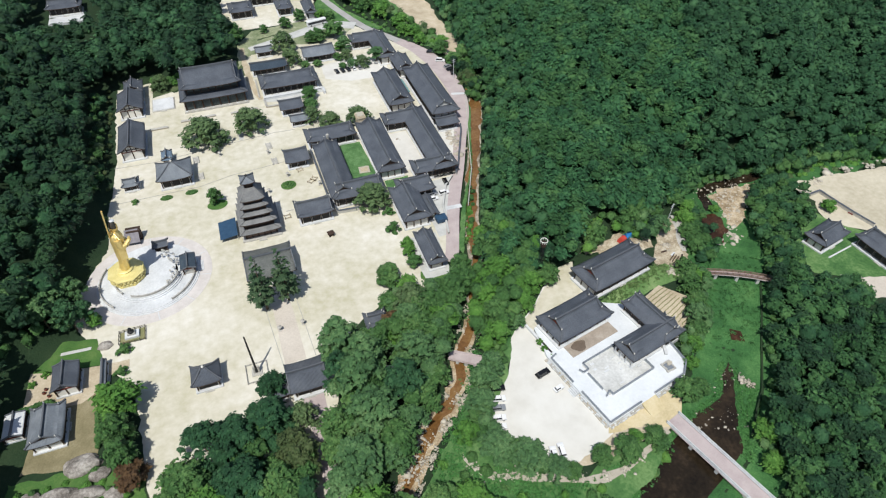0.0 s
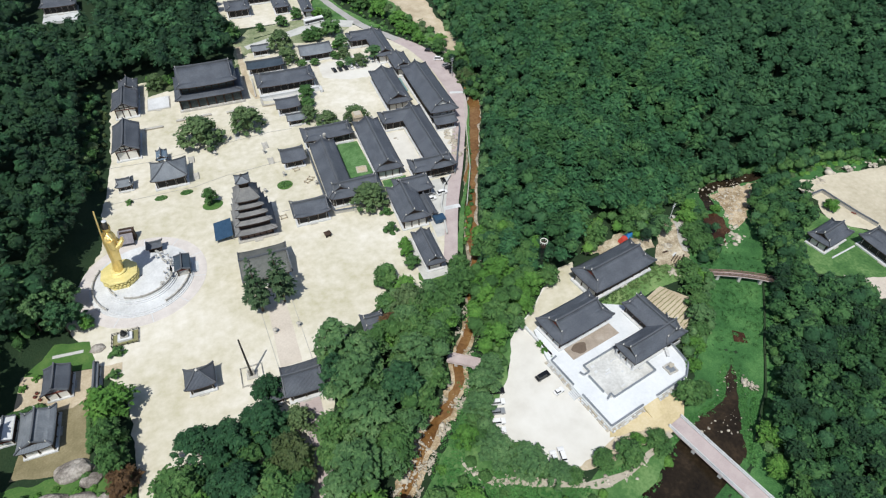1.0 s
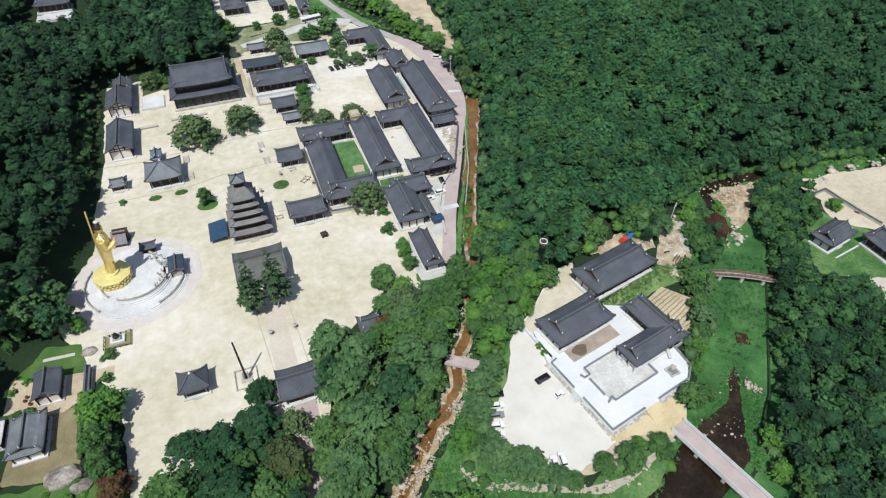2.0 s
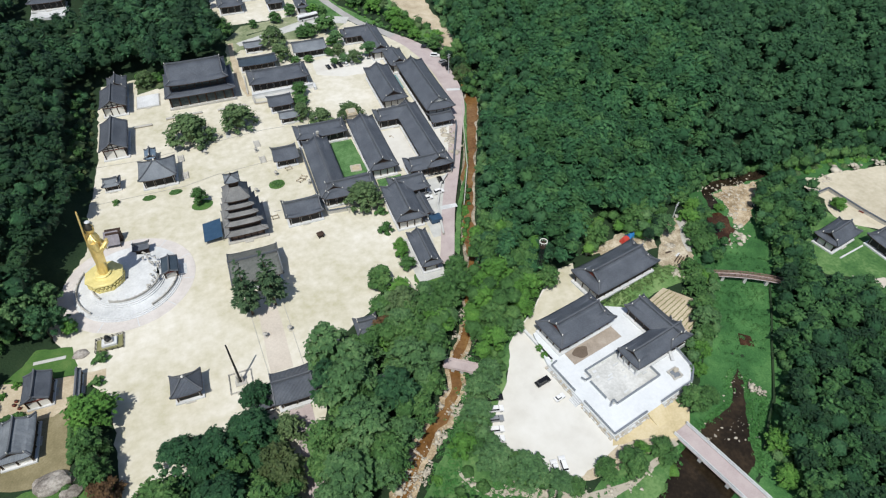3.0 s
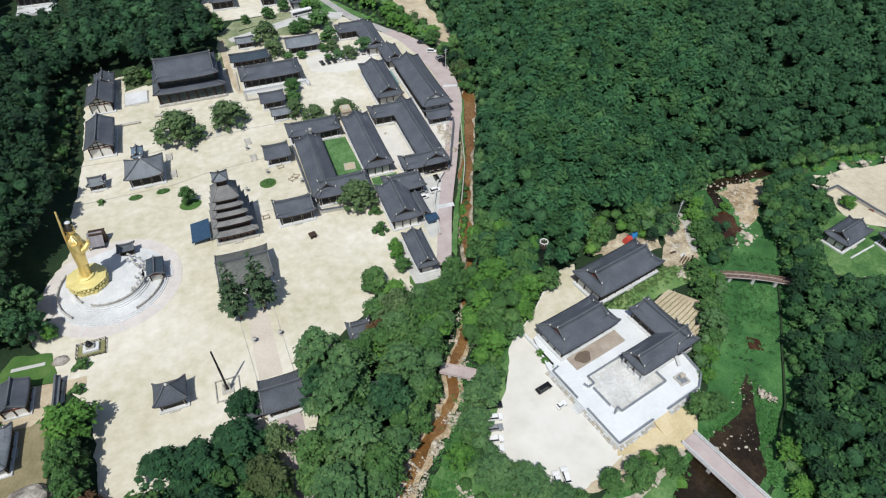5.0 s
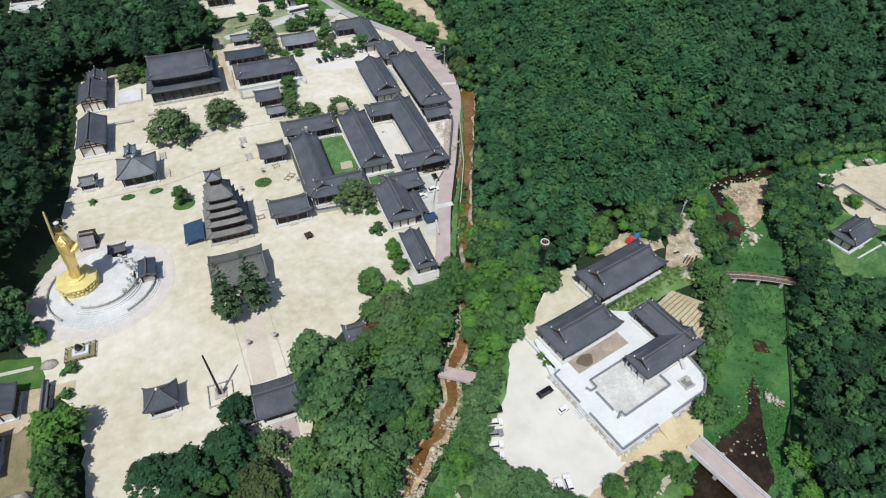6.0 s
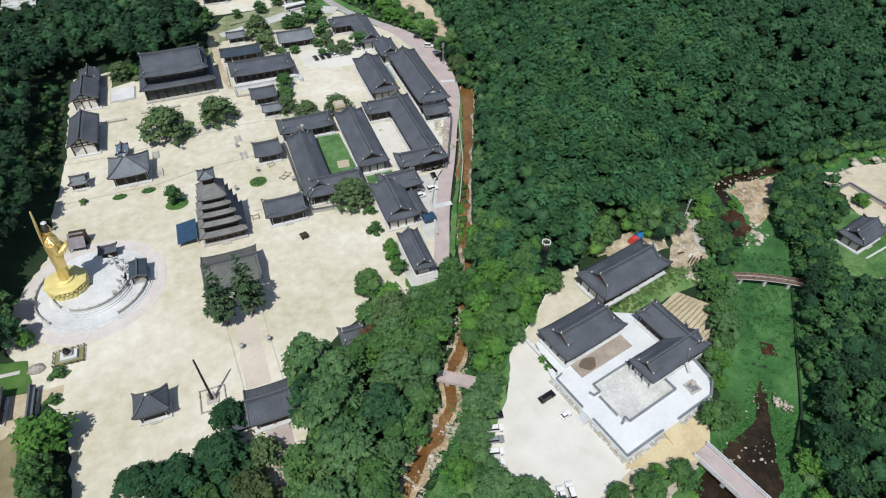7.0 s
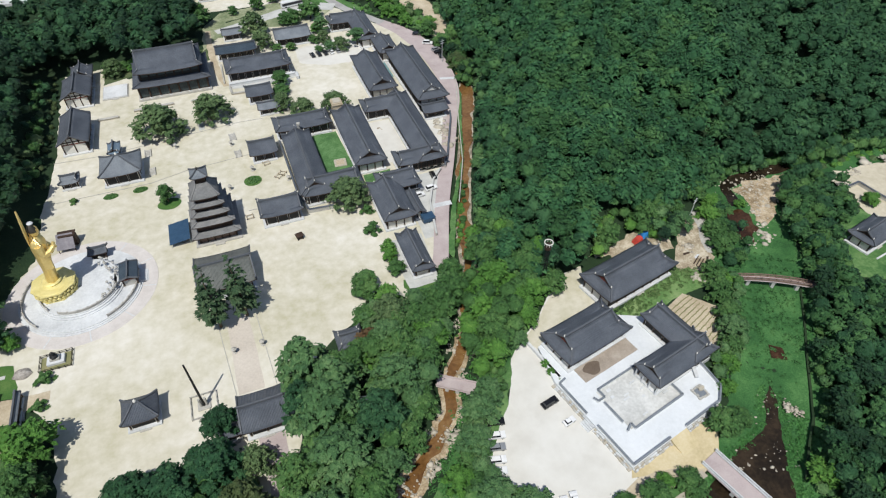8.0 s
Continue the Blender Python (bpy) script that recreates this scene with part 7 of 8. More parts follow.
# northern gardens
for key, x, y, R, H in (("court0", 34.5, 195, 7.4, 11), ("court1", 36, 180, 5.2, 8), ("broad1", 65, 205, 6.6, 10), ("broad0", 55, 202, 5, 8), ("broad0", 51, 202, 4, 7), ("blue0", 66.6, 186, 4.4, 8), ("blue1", 80.2, 167, 5.4, 8), ("court1", 65, 175, 3.8, 6), ("court0", 71.5, 164.6, 4.2, 6), ("blue0", 66, 165.4, 3.4, 4.5), ("broad1", 61, 166.4, 2.6, 3), ("broad0", 9.8, 216, 7, 12), ("broad1", 37.9, 141, 4.4, 7), ("broad0", 48.6, 172.5, 2.8, 4), ("broad1", 42, 173.4, 2.8, 4), ("light1", 64.5, 187, 3.5, 5), ("broad0", 40, 226, 4, 7), ("broad1", 27, 224, 3, 5), ("broad0", 50, 234, 4.2, 7), ("light0", 63, 232, 4, 6), ("broad1", 68, 230, 3.4, 5), ("broad0", 60.5, 176, 3, 4.5), ("light0", 104.8, 195.4, 4.6, 6), ("light1", 110, 180, 4.4, 6), ("light1", 99, 222, 7, 10), ("broad0", 92, 236, 8, 11), ("broad1", 86, 250, 8, 12), ("light0", 106, 206, 6, 8), ("broad0", 117, 166, 5, 8), ("broad1", 120, 151, 5, 8), ("olive0", 118.5, 131, 5.6, 8), ("light0", 121, 176, 4.5, 6), ("light1", 110, 190, 5, 7), ("broad1", 82, 264, 8, 12), ("broad0", 100, 252, 8, 12)):
    tree(key, x, y, R, H, "by the northern lane")

# the grove at the gate and along the stream
for key, x, y, R, H in (
    ("broad1", -35, -50, 5.6, 10), ("light0", -34, -43, 4.4, 8), ("broad0", -37.5, -56, 5, 9), ("deep0", -17, -38, 7.2, 13), ("deep1", -26, -35, 6.0, 11), ("deep1", -8, -35, 7.0, 12.5), ("deep0", -5.5, -24, 4.8, 9.5), ("broad1", -31, -46, 7, 12), ("light0", -27, -54, 6.5, 12), ("deep0", -16, -52, 7.5, 14),
    ("olive0", -3, -45, 5.2, 12), ("broad0", -8, -56, 7, 13), ("court0", 1.4, -36.0, 4.4, 8), ("olive0", -1.2, -49, 5.6, 12), ("broad0", 8.2, -50, 5.0, 12), ("blue1", 8.4, -61, 6.0, 13), ("broad1", -22, -64, 8, 14), ("blue1", -34, -62, 8, 14), ("light1", -6, -68, 7, 12),
    ("blue0", 16.5, -18, 7.6, 17), ("blue1", 19, -32, 7.8, 17), ("deep0", 14.5, -28, 6.2, 15), ("blue0", 22.4, -25, 6.6, 16), ("deep1", 31, -38, 7.2, 15), ("blue1", 20, -45, 8.0, 17), ("broad0", 10.5, -44, 6.2, 14), ("blue1", 29.5, -48.5, 5, 11), ("broad0", 36.4, -42.4, 5, 11), ("blue0", 21.5, -57, 5, 11), ("broad1", 41.5, -36.5, 4.6, 9),
    ("blue0", 13, -57, 7.5, 16), ("broad1", 24, -54, 6.5, 14), ("light0", 12, -68, 7, 13), ("broad0", 18, -72, 7, 13), ("blue1", 38, -29, 6.6, 15), ("broad0", 41, -20, 6.4, 13), ("blue0", 39.6, -14.6, 5.0, 12), ("blue1", 27.4, -19, 4.6, 9.5), ("light0", 33.4, -17, 3.6, 7),
    ("rust0", 35.4, -12.8, 4.2, 9), ("broad1", 36.8, -3.4, 4.4, 7.5), ("court1", 42.6, -7.6, 6.2, 12.5), ("light1", 43.4, -1.6, 5.2, 11), ("broad0", 48.6, -10.4, 6.0, 11), ("light0", 51.5, -16.5, 5.4, 10), ("broad1", 46.5, -22.4, 5.4, 11),
    ("broad0", 57.6, -6.4, 5.6, 10), ("broad1", 63.6, -2.0, 5.4, 10), ("light0", 70.6, -9.6, 5.8, 10), ("broad0", 66.2, 5.4, 4.6, 8), ("light1", 76.4, -4.6, 6.0, 11), ("broad1", 68.8, -20.6, 5.2, 10), ("light0", 65.4, -27.6, 4.4, 8),
    ("broad0", 79.6, 8.4, 6.0, 11), ("light0", 83.6, -12.4, 5.6, 10), ("broad1", 88.4, -2.4, 5.6, 11), ("light1", 79.2, -18.4, 4.8, 9), ("broad0", 92.4, -11.6, 4.4, 9), ("broad1", 83.6, 16, 5.8, 11), ("blue0", 73.6, -25.8, 3.0, 5.5)):
    tree(key, x, y, R, H, "in the grove by the stream")
# west bank of the white car park
for key, x, y, R, H in (("blue0", 59.0, -38.6, 4.2, 8), ("blue1", 54.4, -43.0, 4.8, 9), ("blue0", 50.4, -49.6, 4.8, 8.5), ("flowering0", 43.6, -56.2, 4.4, 6.5), ("blue1", 49.6, -64.0, 5.4, 8.5), ("blue0", 56.2, -69.2, 5.6, 8.5), ("blue1", 62.4, -74.4, 4.0, 6), ("broad0", 66.4, -76.4, 3.0, 4.5),
                        ("broad0", 76.3, -75.1, 3.6, 4.5), ("broad1", 83.5, -76.0, 4.6, 5.5), ("light1", 88.6, -73.0, 2.4, 3), ("broad0", 93.4, -75.6, 4.2, 5), ("broad1", 110.4, -66.2, 4.6, 7.5), ("broad0", 115.4, -66.0, 3.8, 6), ("light0", 119.0, -58.0, 2.6, 4), ("light1", 78.4, -37.0, 1.4, 1.7), ("light0", 78.2, -34.0, 1.4, 1.6), ("light1", 78.9, -40.2, 1.2, 1.3),
                        ("light1", 37.6, -75, 5.5, 9), ("broad0", 30.5, -72, 5, 9), ("blue0", 42, -83, 6, 10), ("light0", 52, -84, 3.5, 4), ("broad1", 70, -88, 4, 5)):
    tree(key, x, y, R, H, "beside a white car park")
# river bank
for key, x, y, R, H in (("broad0", 137.6, -30.4, 4.4, 8), ("broad1", 134.6, -38.4, 4.0, 7.5), ("blue0", 131.2, -43.6, 4.2, 8), ("broad1", 127.4, -48.4, 3.6, 7), ("light0", 123.6, -52, 3.2, 5), ("broad0", 141.4, -22.6, 3.6, 6), ("light1", 145.6, -27.4, 3.0, 4.5), ("broad0", 155, -8, 4.6, 7), ("light0", 158.5, -1, 4.4, 6.5), ("broad1", 152.6, -14, 4.2, 7), ("light1", 165, 5, 3.8, 5), ("broad0", 160, 10, 5, 8), ("light0", 175, 1.5, 2.2, 3), ("light1", 151, 13, 5, 9), ("broad1", 140.5, 7, 5.6, 11), ("broad0", 134.5, 3.4, 5.2, 11), ("broad1", 118, 0.5, 4.4, 9), ("broad0", 112, 5, 5, 10),
                        ("light0", 124.6, -85.4, 4.2, 7), ("light1", 119.8, -93, 3.6, 6), ("broad1", 120, -101, 5, 9)):
    tree(key, x, y, R, H, "on the river bank")
tree("blue0", 143.4, -3.6, 4.6, 9, "beside an earth track")
tree("broad0", 147.4, 4.4, 3.8, 8, "beside an earth track")
tree("light1", 217.6, -14.6, 3.4, 4.5, "beside a yard wall")


# ---- woods on the slopes ----
def inside(px, py, poly):
    hit = np.zeros(np.shape(px), bool)
    for (ax, ay), (bx, by) in zip(poly, poly[1:] + poly[:1]):
        cond = (ay > py) != (by > py)
        hit ^= cond & (px < (bx - ax) * (py - ay) / (by - ay + 1e-12) + ax)
    return hit


def wood(name, poly, spacing, kinds, label, seed, R=(3.0, 4.4), H=(9, 14), clumps=240, size=0.62, keep_out=()):
    """One joined stand of trees over a stretch of land: several crown shapes, turned and scaled."""
    r = np.random.default_rng(seed)
    xs, ys = [p[0] for p in poly], [p[1] for p in poly]
    gx, gy = np.meshgrid(np.arange(min(xs), max(xs), spacing), np.arange(min(ys), max(ys), spacing * 0.87))
    gx[1::2] += spacing / 2
    px = (gx + r.normal(0, spacing * 0.18, gx.shape)).ravel()
    py = (gy + r.normal(0, spacing * 0.18, gy.shape)).ravel()
    px = px + np.where(r.random(px.shape) < 0.5, 1, -1) * r.uniform(0, spacing * 0.22, px.shape)
    ok = inside(px, py, poly)
    for ko in keep_out:
        ok &= ~inside(px, py, ko)
    px, py = px[ok], py[ok]
    pz = land(px, py)
    shapes = []
    for k, (fn, mat) in enumerate(kinds):
        for v in range(4):
            lobes = fn(seed * 31 + k * 7 + v, 1.0, 1.9, {layered_lobes: 15, tiered_lobes: 15}.get(fn, 11))
            shapes.append((sprays(seed + k * 5 + v, lobes, int(clumps * 0.36), size * 0.3, fn in (layered_lobes, pine_lobes), 3), inner_dome(seed + 13 * k + v), k))
    n = len(px)
    pick = r.integers(0, len(shapes), n)
    ang, rad, hgt = r.uniform(0, 6.28, n), r.uniform(*R, n), r.uniform(*H, n)
    cos_, sin_ = np.cos(ang), np.sin(ang)
    blocks, faces, idx, base = [], [], [], 0
    for s, (c, core, k) in enumerate(shapes):
        who = np.where(pick == s)[0]
        if not len(who):
            continue
        for (g, tri), mi in ((c, k), (core, k)):
            x = g[:, 0][None] * cos_[who][:, None] - g[:, 1][None] * sin_[who][:, None]
            y = g[:, 0][None] * sin_[who][:, None] + g[:, 1][None] * cos_[who][:, None]
            z = (g[:, 2][None] - 1.9) * rad[who][:, None] + hgt[who][:, None]
            out = np.stack([x * rad[who][:, None] + px[who][:, None], y * rad[who][:, None] + py[who][:, None], z + pz[who][:, None]], -1)
            blocks.append(out.reshape(-1, 3))
            faces.append((base + np.arange(len(who))[:, None, None] * len(g) + tri[None]).reshape(-1, 3))
            idx.append(np.full(len(who) * len(tri), mi))
            base += len(who) * len(g)
    me = quad_mesh(name, np.concatenate(blocks), np.concatenate(faces), [m for _, m in kinds], np.concatenate(idx))
    tagged(new(name, me), label, "woods", kind="stuff")
    return n


wood("hill_foot_wood", [(74, 4), (84.5, 24), (93, 44.5), (102, 64.5), (111, 84.5), (121, 108), (127, 132), (128.5, 150), (131, 170), (136, 195), (143, 220), (168, 222), (160, 180), (152, 140), (140, 104), (126, 72), (112, 44), (110, 24), (106, -6), (98, -9), (86, -10)], 4.6, ((tiered_lobes, M_HILL_WARM), (broad_lobes, M_LEAF_DEEP), (layered_lobes, M_PINE_HILL)), "dense dark broadleaf wood at the foot of a hillside", 11, (3.1, 4.4), (8, 13), 210, 0.56)
wood("hill_wood", [(112, 44), (126, 72), (140, 104), (152, 140), (160, 180), (163, 200), (178, 186), (200, 154), (236, 132), (222, 96), (200, 50), (177, 17), (169, 12), (162, 10), (156, 11), (150, 8), (142, 4), (133, 7), (122, 9), (112, 3), (106, -4), (110, 24)], 4.3, ((layered_lobes, M_PINE_HILL), (layered_lobes, M_HILL_WARM), (tiered_lobes, M_PINE_HILL)), "dense pine wood on a steep hillside", 25, (3.2, 4.5), (8, 12.5), 175, 0.59)
# Broadleaf stand; its darker green also stands in for the slope's weaker light.
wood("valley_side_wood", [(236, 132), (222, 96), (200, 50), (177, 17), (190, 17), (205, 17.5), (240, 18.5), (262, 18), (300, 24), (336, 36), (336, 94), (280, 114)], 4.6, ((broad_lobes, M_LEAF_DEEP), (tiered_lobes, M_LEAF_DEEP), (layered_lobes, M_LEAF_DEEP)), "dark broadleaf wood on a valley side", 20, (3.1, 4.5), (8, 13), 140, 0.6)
# Shade on the western slope is put into this wood's darker leaf colours.
wood("west_wood", [(-80, -50), (-79, -36), (-80, -26), (-81, -16), (-80, -4), (-78, -1), (-78, 9), (-72, 17.5), (-68, 24), (-66, 36), (-68, 50), (-62, 66), (-58, 80), (-59, 94), (-62, 117), (-63, 150), (-58, 182), (-110, 230), (-112, 150), (-100, 80), (-98, 0), (-100, -50)], 5.6, ((broad_lobes, M_PINE), (layered_lobes, M_PINE), (tiered_lobes, M_PINE), (broad_lobes, M_LEAF_DEEP)), "dark dense wood on a western slope", 12, (3.0, 4.8), (13, 21), 165, 0.62)
wood("north_wood", [(-60, 184), (-36, 188), (-26, 176), (-8, 182), (8, 186), (8, 214), (4, 240), (2, 285), (-125, 290), (-112, 225)], 5.4, ((pine_lobes, M_PINE), (layered_lobes, M_PINE), (pine_lobes, M_LEAF_DEEP)), "dark mixed wood behind the halls", 13, (3.2, 4.8), (12, 18), 128, 0.66, keep_out=([(-96, 222), (-91, 274), (-62, 274), (-56, 228)],))
wood("far_wood", [(8, 300), (70, 296), (84, 270), (104, 262), (104, 330), (8, 335)], 6.5, ((broad_lobes, M_LEAF), (broad_lobes, M_PINE)), "far wood up the valley", 14, (3.4, 5), (9, 13), 100, 0.7)
wood("river_wood", [(168.5, -37), (159.2, -47.6), (150.2, -58), (142.2, -67), (135, -74), (127.5, -82), (121.5, -92), (117.5, -108), (120, -125), (150, -120), (200, -96), (230, -88), (214, -76), (196, -70), (186, -64), (180, -54), (175, -44)], 4.3, ((broad_lobes, M_LEAF_DEEP), (tiered_lobes, M_HILL_WARM), (layered_lobes, M_PINE), (tiered_lobes, M_HILL_WARM)), "dense broadleaf wood beyond the river", 15, (2.8, 4.2), (7, 11), 280, 0.48)
wood("lawn_edge_trees", [(177, -39), (184, -42.6), (192, -47), (197, -51), (192, -58), (184, -56), (177, -46)], 3.8, ((broad_lobes, M_LEAF_DEEP), (tiered_lobes, M_HILL_WARM)), "dark trees below a house lawn", 72, (2.4, 3.6), (4, 7), 260, 0.46)
wood("bank_wood", [(187.6, -1), (192, 2.4), (200, 6.4), (208, 9), (213, 1), (212, -6), (209, -14), (203, -19), (195, -22), (188, -29), (182, -36), (175, -37), (176, -28), (178, -18), (183, -9)], 3.6, ((tiered_lobes, M_HILL_WARM), (broad_lobes, M_LEAF_DEEP), (broad_lobes, M_LEAF)), "green thicket between river and houses", 16, (2.4, 3.6), (5, 9), 260, 0.45)
wood("track_thicket", [(150, -22), (155, -11), (160, -4), (164, 4), (169, 7), (170, 2), (166, -6), (163.4, -14), (161, -19), (156, -24)], 3.4, ((broad_lobes, M_LEAF_DEEP), (broad_lobes, M_HILL_WARM), (tiered_lobes, M_LEAF)), "green thicket between track and river", 26, (1.8, 3.0), (3, 6.5), 230, 0.42)
wood("river_edge_thicket", [(183, -10), (178.4, -20), (176.6, -26), (172, -30), (168.6, -32.4), (171, -37.4), (178, -40), (184, -34), (184, -24), (188, -16)], 3.4, ((tiered_lobes, M_HILL_WARM), (broad_lobes, M_LEAF), (broad_lobes, M_LEAF_DEEP)), "dense green thicket at a river's edge", 71, (2.0, 3.2), (4, 8), 230, 0.42)
wood("garden_thicket", [(138, -22), (147, -22), (150, -28), (144, -34), (138, -44), (132, -50), (126, -54), (120, -56), (119, -51), (126, -46), (135, -38), (138, -30)], 3.4, ((broad_lobes, M_LEAF), (broad_lobes, M_LEAF_BLUE)), "dark shrubs along the river bank", 27, (1.8, 2.8), (3, 6), 230, 0.42)
wood("hall_bank_shrubs", [(-37, 176), (-37, 186), (-24, 186), (-4, 182), (10, 188), (10, 180), (-6, 177), (-24, 174)], 4.2, ((broad_lobes, M_LEAF_LIGHT), (broad_lobes, M_LEAF)), "bright shrubs on a bank behind the main hall", 28, (1.6, 2.8), (2, 4), 200, 0.4)
wood("yard_wood", [(206, 18), (240, 14), (262, 6), (290, 0), (300, 24), (262, 24), (240, 28), (206, 26)], 5.0, ((broad_lobes, M_LEAF_DEEP), (broad_lobes, M_HILL_WARM)), "tree belt behind a sandy yard", 17, (2.8, 4.0), (5, 9), 230, 0.55)
wood("bank_shrubs", [(60, -78), (74, -82), (88, -80), (98, -77), (90, -84), (72, -90), (52, -96), (42, -92), (48, -84)], 5.4, ((broad_lobes, M_LEAF_LIGHT), (broad_lobes, M_LEAF)), "low green scrub on a river bank", 18, (1.0, 3.0), (1.0, 3.4), 220, 0.34)
wood("lane_scrub", [(80, 266), (92, 236), (104, 208), (112, 192), (118, 177), (125, 182), (114, 208), (106, 234), (94, 266)], 7.0, ((broad_lobes, M_LEAF), (tiered_lobes, M_LEAF_GREY)), "green scrub between the lane and a river bed", 19, (1.8, 4.2), (2.5, 8), 230, 0.42)


wood("grove_east_bank", [(58, -24), (62, -14), (70, 2), (80, 20), (86, 26), (92, 8), (98, 3), (94, -4), (88, -10), (78, -20), (71, -25), (66, -34), (61, -32)], 4.6, ((broad_lobes, M_LEAF), (broad_lobes, M_LEAF_LIGHT), (broad_lobes, M_LEAF)), "dense green riverside grove", 21, (2.8, 4.2), (6, 11), 330, 0.45)
wood("grove_west_bank", [(38, -2), (46, -1), (52, -4), (58, -2), (65, 7), (68, 8), (60, -10), (53, -20), (46, -32), (38, -42), (28, -51), (17, -62), (9, -62), (10, -38), (13, -21), (19, -16), (27, -17), (33, -9), (37, -3)], 4.6, ((tiered_lobes, M_LEAF), (broad_lobes, M_LEAF_BLUE), (broad_lobes, M_LEAF)), "dense green grove beside the stream", 22, (2.8, 4.2), (6, 12), 330, 0.42, keep_out=([(25, -38), (25, -22), (33, -22), (33, -38)], [(24.5, -15), (24.5, -2), (36.5, -2), (36.5, -14)]))
wood("grove_south", [(-40, -72), (-37, -50), (-30, -40), (-20, -36), (-10, -32), (-4, -33), (1, -38), (1, -62), (-2, -84)], 4.8, ((broad_lobes, M_LEAF), (broad_lobes, M_LEAF_DEEP)), "dense green grove beside the approach", 23, (2.8, 4.2), (6, 11), 330, 0.45)
wood("bank_thicket", [(53, -38), (57, -36), (57, -44), (53, -52), (52, -58), (58, -69), (63, -73), (60, -73.6), (52, -68.6), (47, -62), (46, -52)], 3.6, ((broad_lobes, M_LEAF_BLUE), (broad_lobes, M_LEAF)), "rounded dark thicket beside a car park", 24, (2.2, 3.4), (4, 7), 300, 0.4)


def tufts(name, line, half, count, mat, label, seed):
    """Rough grass tufts scattered along a line, one joined mesh."""
    r = np.random.default_rng(seed)
    pts = np.array(smooth_line(line, 1.0))
    base = pts[r.integers(0, len(pts), count)] + r.uniform(-half, half, (count, 2))
    z = land(base[:, 0], base[:, 1])
    c = blades(seed, [(0, 0, 0.1, 0.75, 0.38)], 16, 0.42)
    ang, sc = r.uniform(0, 6.28, count), r.uniform(0.4, 1.15, count)
    g = c.reshape(-1, 3)
    x = (g[:, 0][None] * np.cos(ang)[:, None] - g[:, 1][None] * np.sin(ang)[:, None]) * sc[:, None] + base[:, 0][:, None]
    y = (g[:, 0][None] * np.sin(ang)[:, None] + g[:, 1][None] * np.cos(ang)[:, None]) * sc[:, None] + base[:, 1][:, None]
    zz = g[:, 2][None] * sc[:, None] + z[:, None]
    co = np.stack([x, y, zz], -1).reshape(-1, 3)
    tagged(new(name, quad_mesh(name, co, np.arange(len(co)).reshape(-1, 3), mat)), label, "grass", kind="stuff")


M_YTUFT2 = leaf("verge_grass_blades", [(0.06, 0.13, 0.03), (0.12, 0.2, 0.06), (0.22, 0.27, 0.1)])
M_TUFT = leaf("meadow_grass_blades", [(0.031, 0.118, 0.032), (0.067, 0.207, 0.053), (0.124, 0.304, 0.091)])
tufts("meadow_grass", [(165, -23), (160, -26), (155, -33), (147, -45), (141, -53)], 11, 420, M_MEADOW, "tall rough meadow grass beside the river", 31)
tufts("meadow_grass", [(133, -71), (128, -76), (122, -82), (117, -88)], 1.6, 200, M_TUFT, "tall grass strip beside the water", 32)
tufts("bank_rough_grass", [(36, -66), (46, -72), (58, -80), (72, -84), (88, -80)], 4.5, 800, M_TUFT, "rough grass on a bank below a car park", 33)
tufts("bank_rough_grass", [(60, -30), (52, -42), (44, -52), (36, -62)], 4, 420, M_TUFT, "rough grass along the stream", 34)
tufts("verge_grass", [(80.4, 37), (93.2, 61.5), (101.8, 85), (109.4, 105)], 0.5, 170, M_YTUFT2, "rough grass between lane and stream", 35)
M_YTUFT = leaf("lawn_grass_blades", [(0.07, 0.15, 0.04), (0.12, 0.21, 0.07), (0.19, 0.27, 0.1)])
tufts("lawn_grass", [(108, -26), (120, -22), (134, -20), (140, -23)], 3.5, 350, M_YTUFT, "rough grass behind the halls", 36)


wood("cut_bank_scrub", [(104, -6), (112, -1), (118, 4), (126, 9), (136, 6), (142, 4), (140, -2), (133, -3), (126, 3), (120, -1), (112, -5)], 3.2, ((broad_lobes, M_LEAF), (broad_lobes, M_LEAF_LIGHT)), "green scrub on a cut bank behind a hall", 29, (1.8, 2.8), (3, 7), 230, 0.42)


wood("rock_scrub", [(-76, -29), (-64, -30.5), (-50, -29.6), (-44, -36), (-46, -46), (-60, -48), (-76, -42)], 3.8, ((broad_lobes, M_LEAF), (broad_lobes, M_LEAF_LIGHT)), "scrub among great boulders", 30, (1.0, 2.2), (1.0, 2.6), 200, 0.34)
for x, y, key in ((-74, 4.5, "shrub1"), (-70.5, 7.4, "shrub1"), (-73.6, -5.6, "shrub0"), (-70, -5.0, "shrub0"), (-66.4, -5.4, "shrub0"), (-53.4, -11, "shrub0"), (-53.6, -14, "shrub0"), (-53.8, -17, "shrub0"), (-53.8, -20, "shrub0")):
    tree(key, x, y, 1.5, 1.9, "in the house garden")
for k in range(7):
    x, y = -70.4 + 0.9 * k + 0.5 * math.sin(5 * k), 0.4 + 1.6 * math.sin(2.3 * k)
    t = thing("crock", x, y, 0.06, 0, "brown glazed storage crock in a yard", "crock", "crocks in the yard")
    bm = bmesh.new()
    add_lathe(bm, [(0.28, 0), (0.5, 0.35), (0.48, 0.7), (0.32, 0.85)], 10)
    part("jar", bm, M_REDWOOD, t)
    bm = bmesh.new()
    add_lathe(bm, [(0.36, 0.85), (0.34, 0.93), (0.1, 1.0)], 10)
    part("lid", bm, M_WOOD, t)


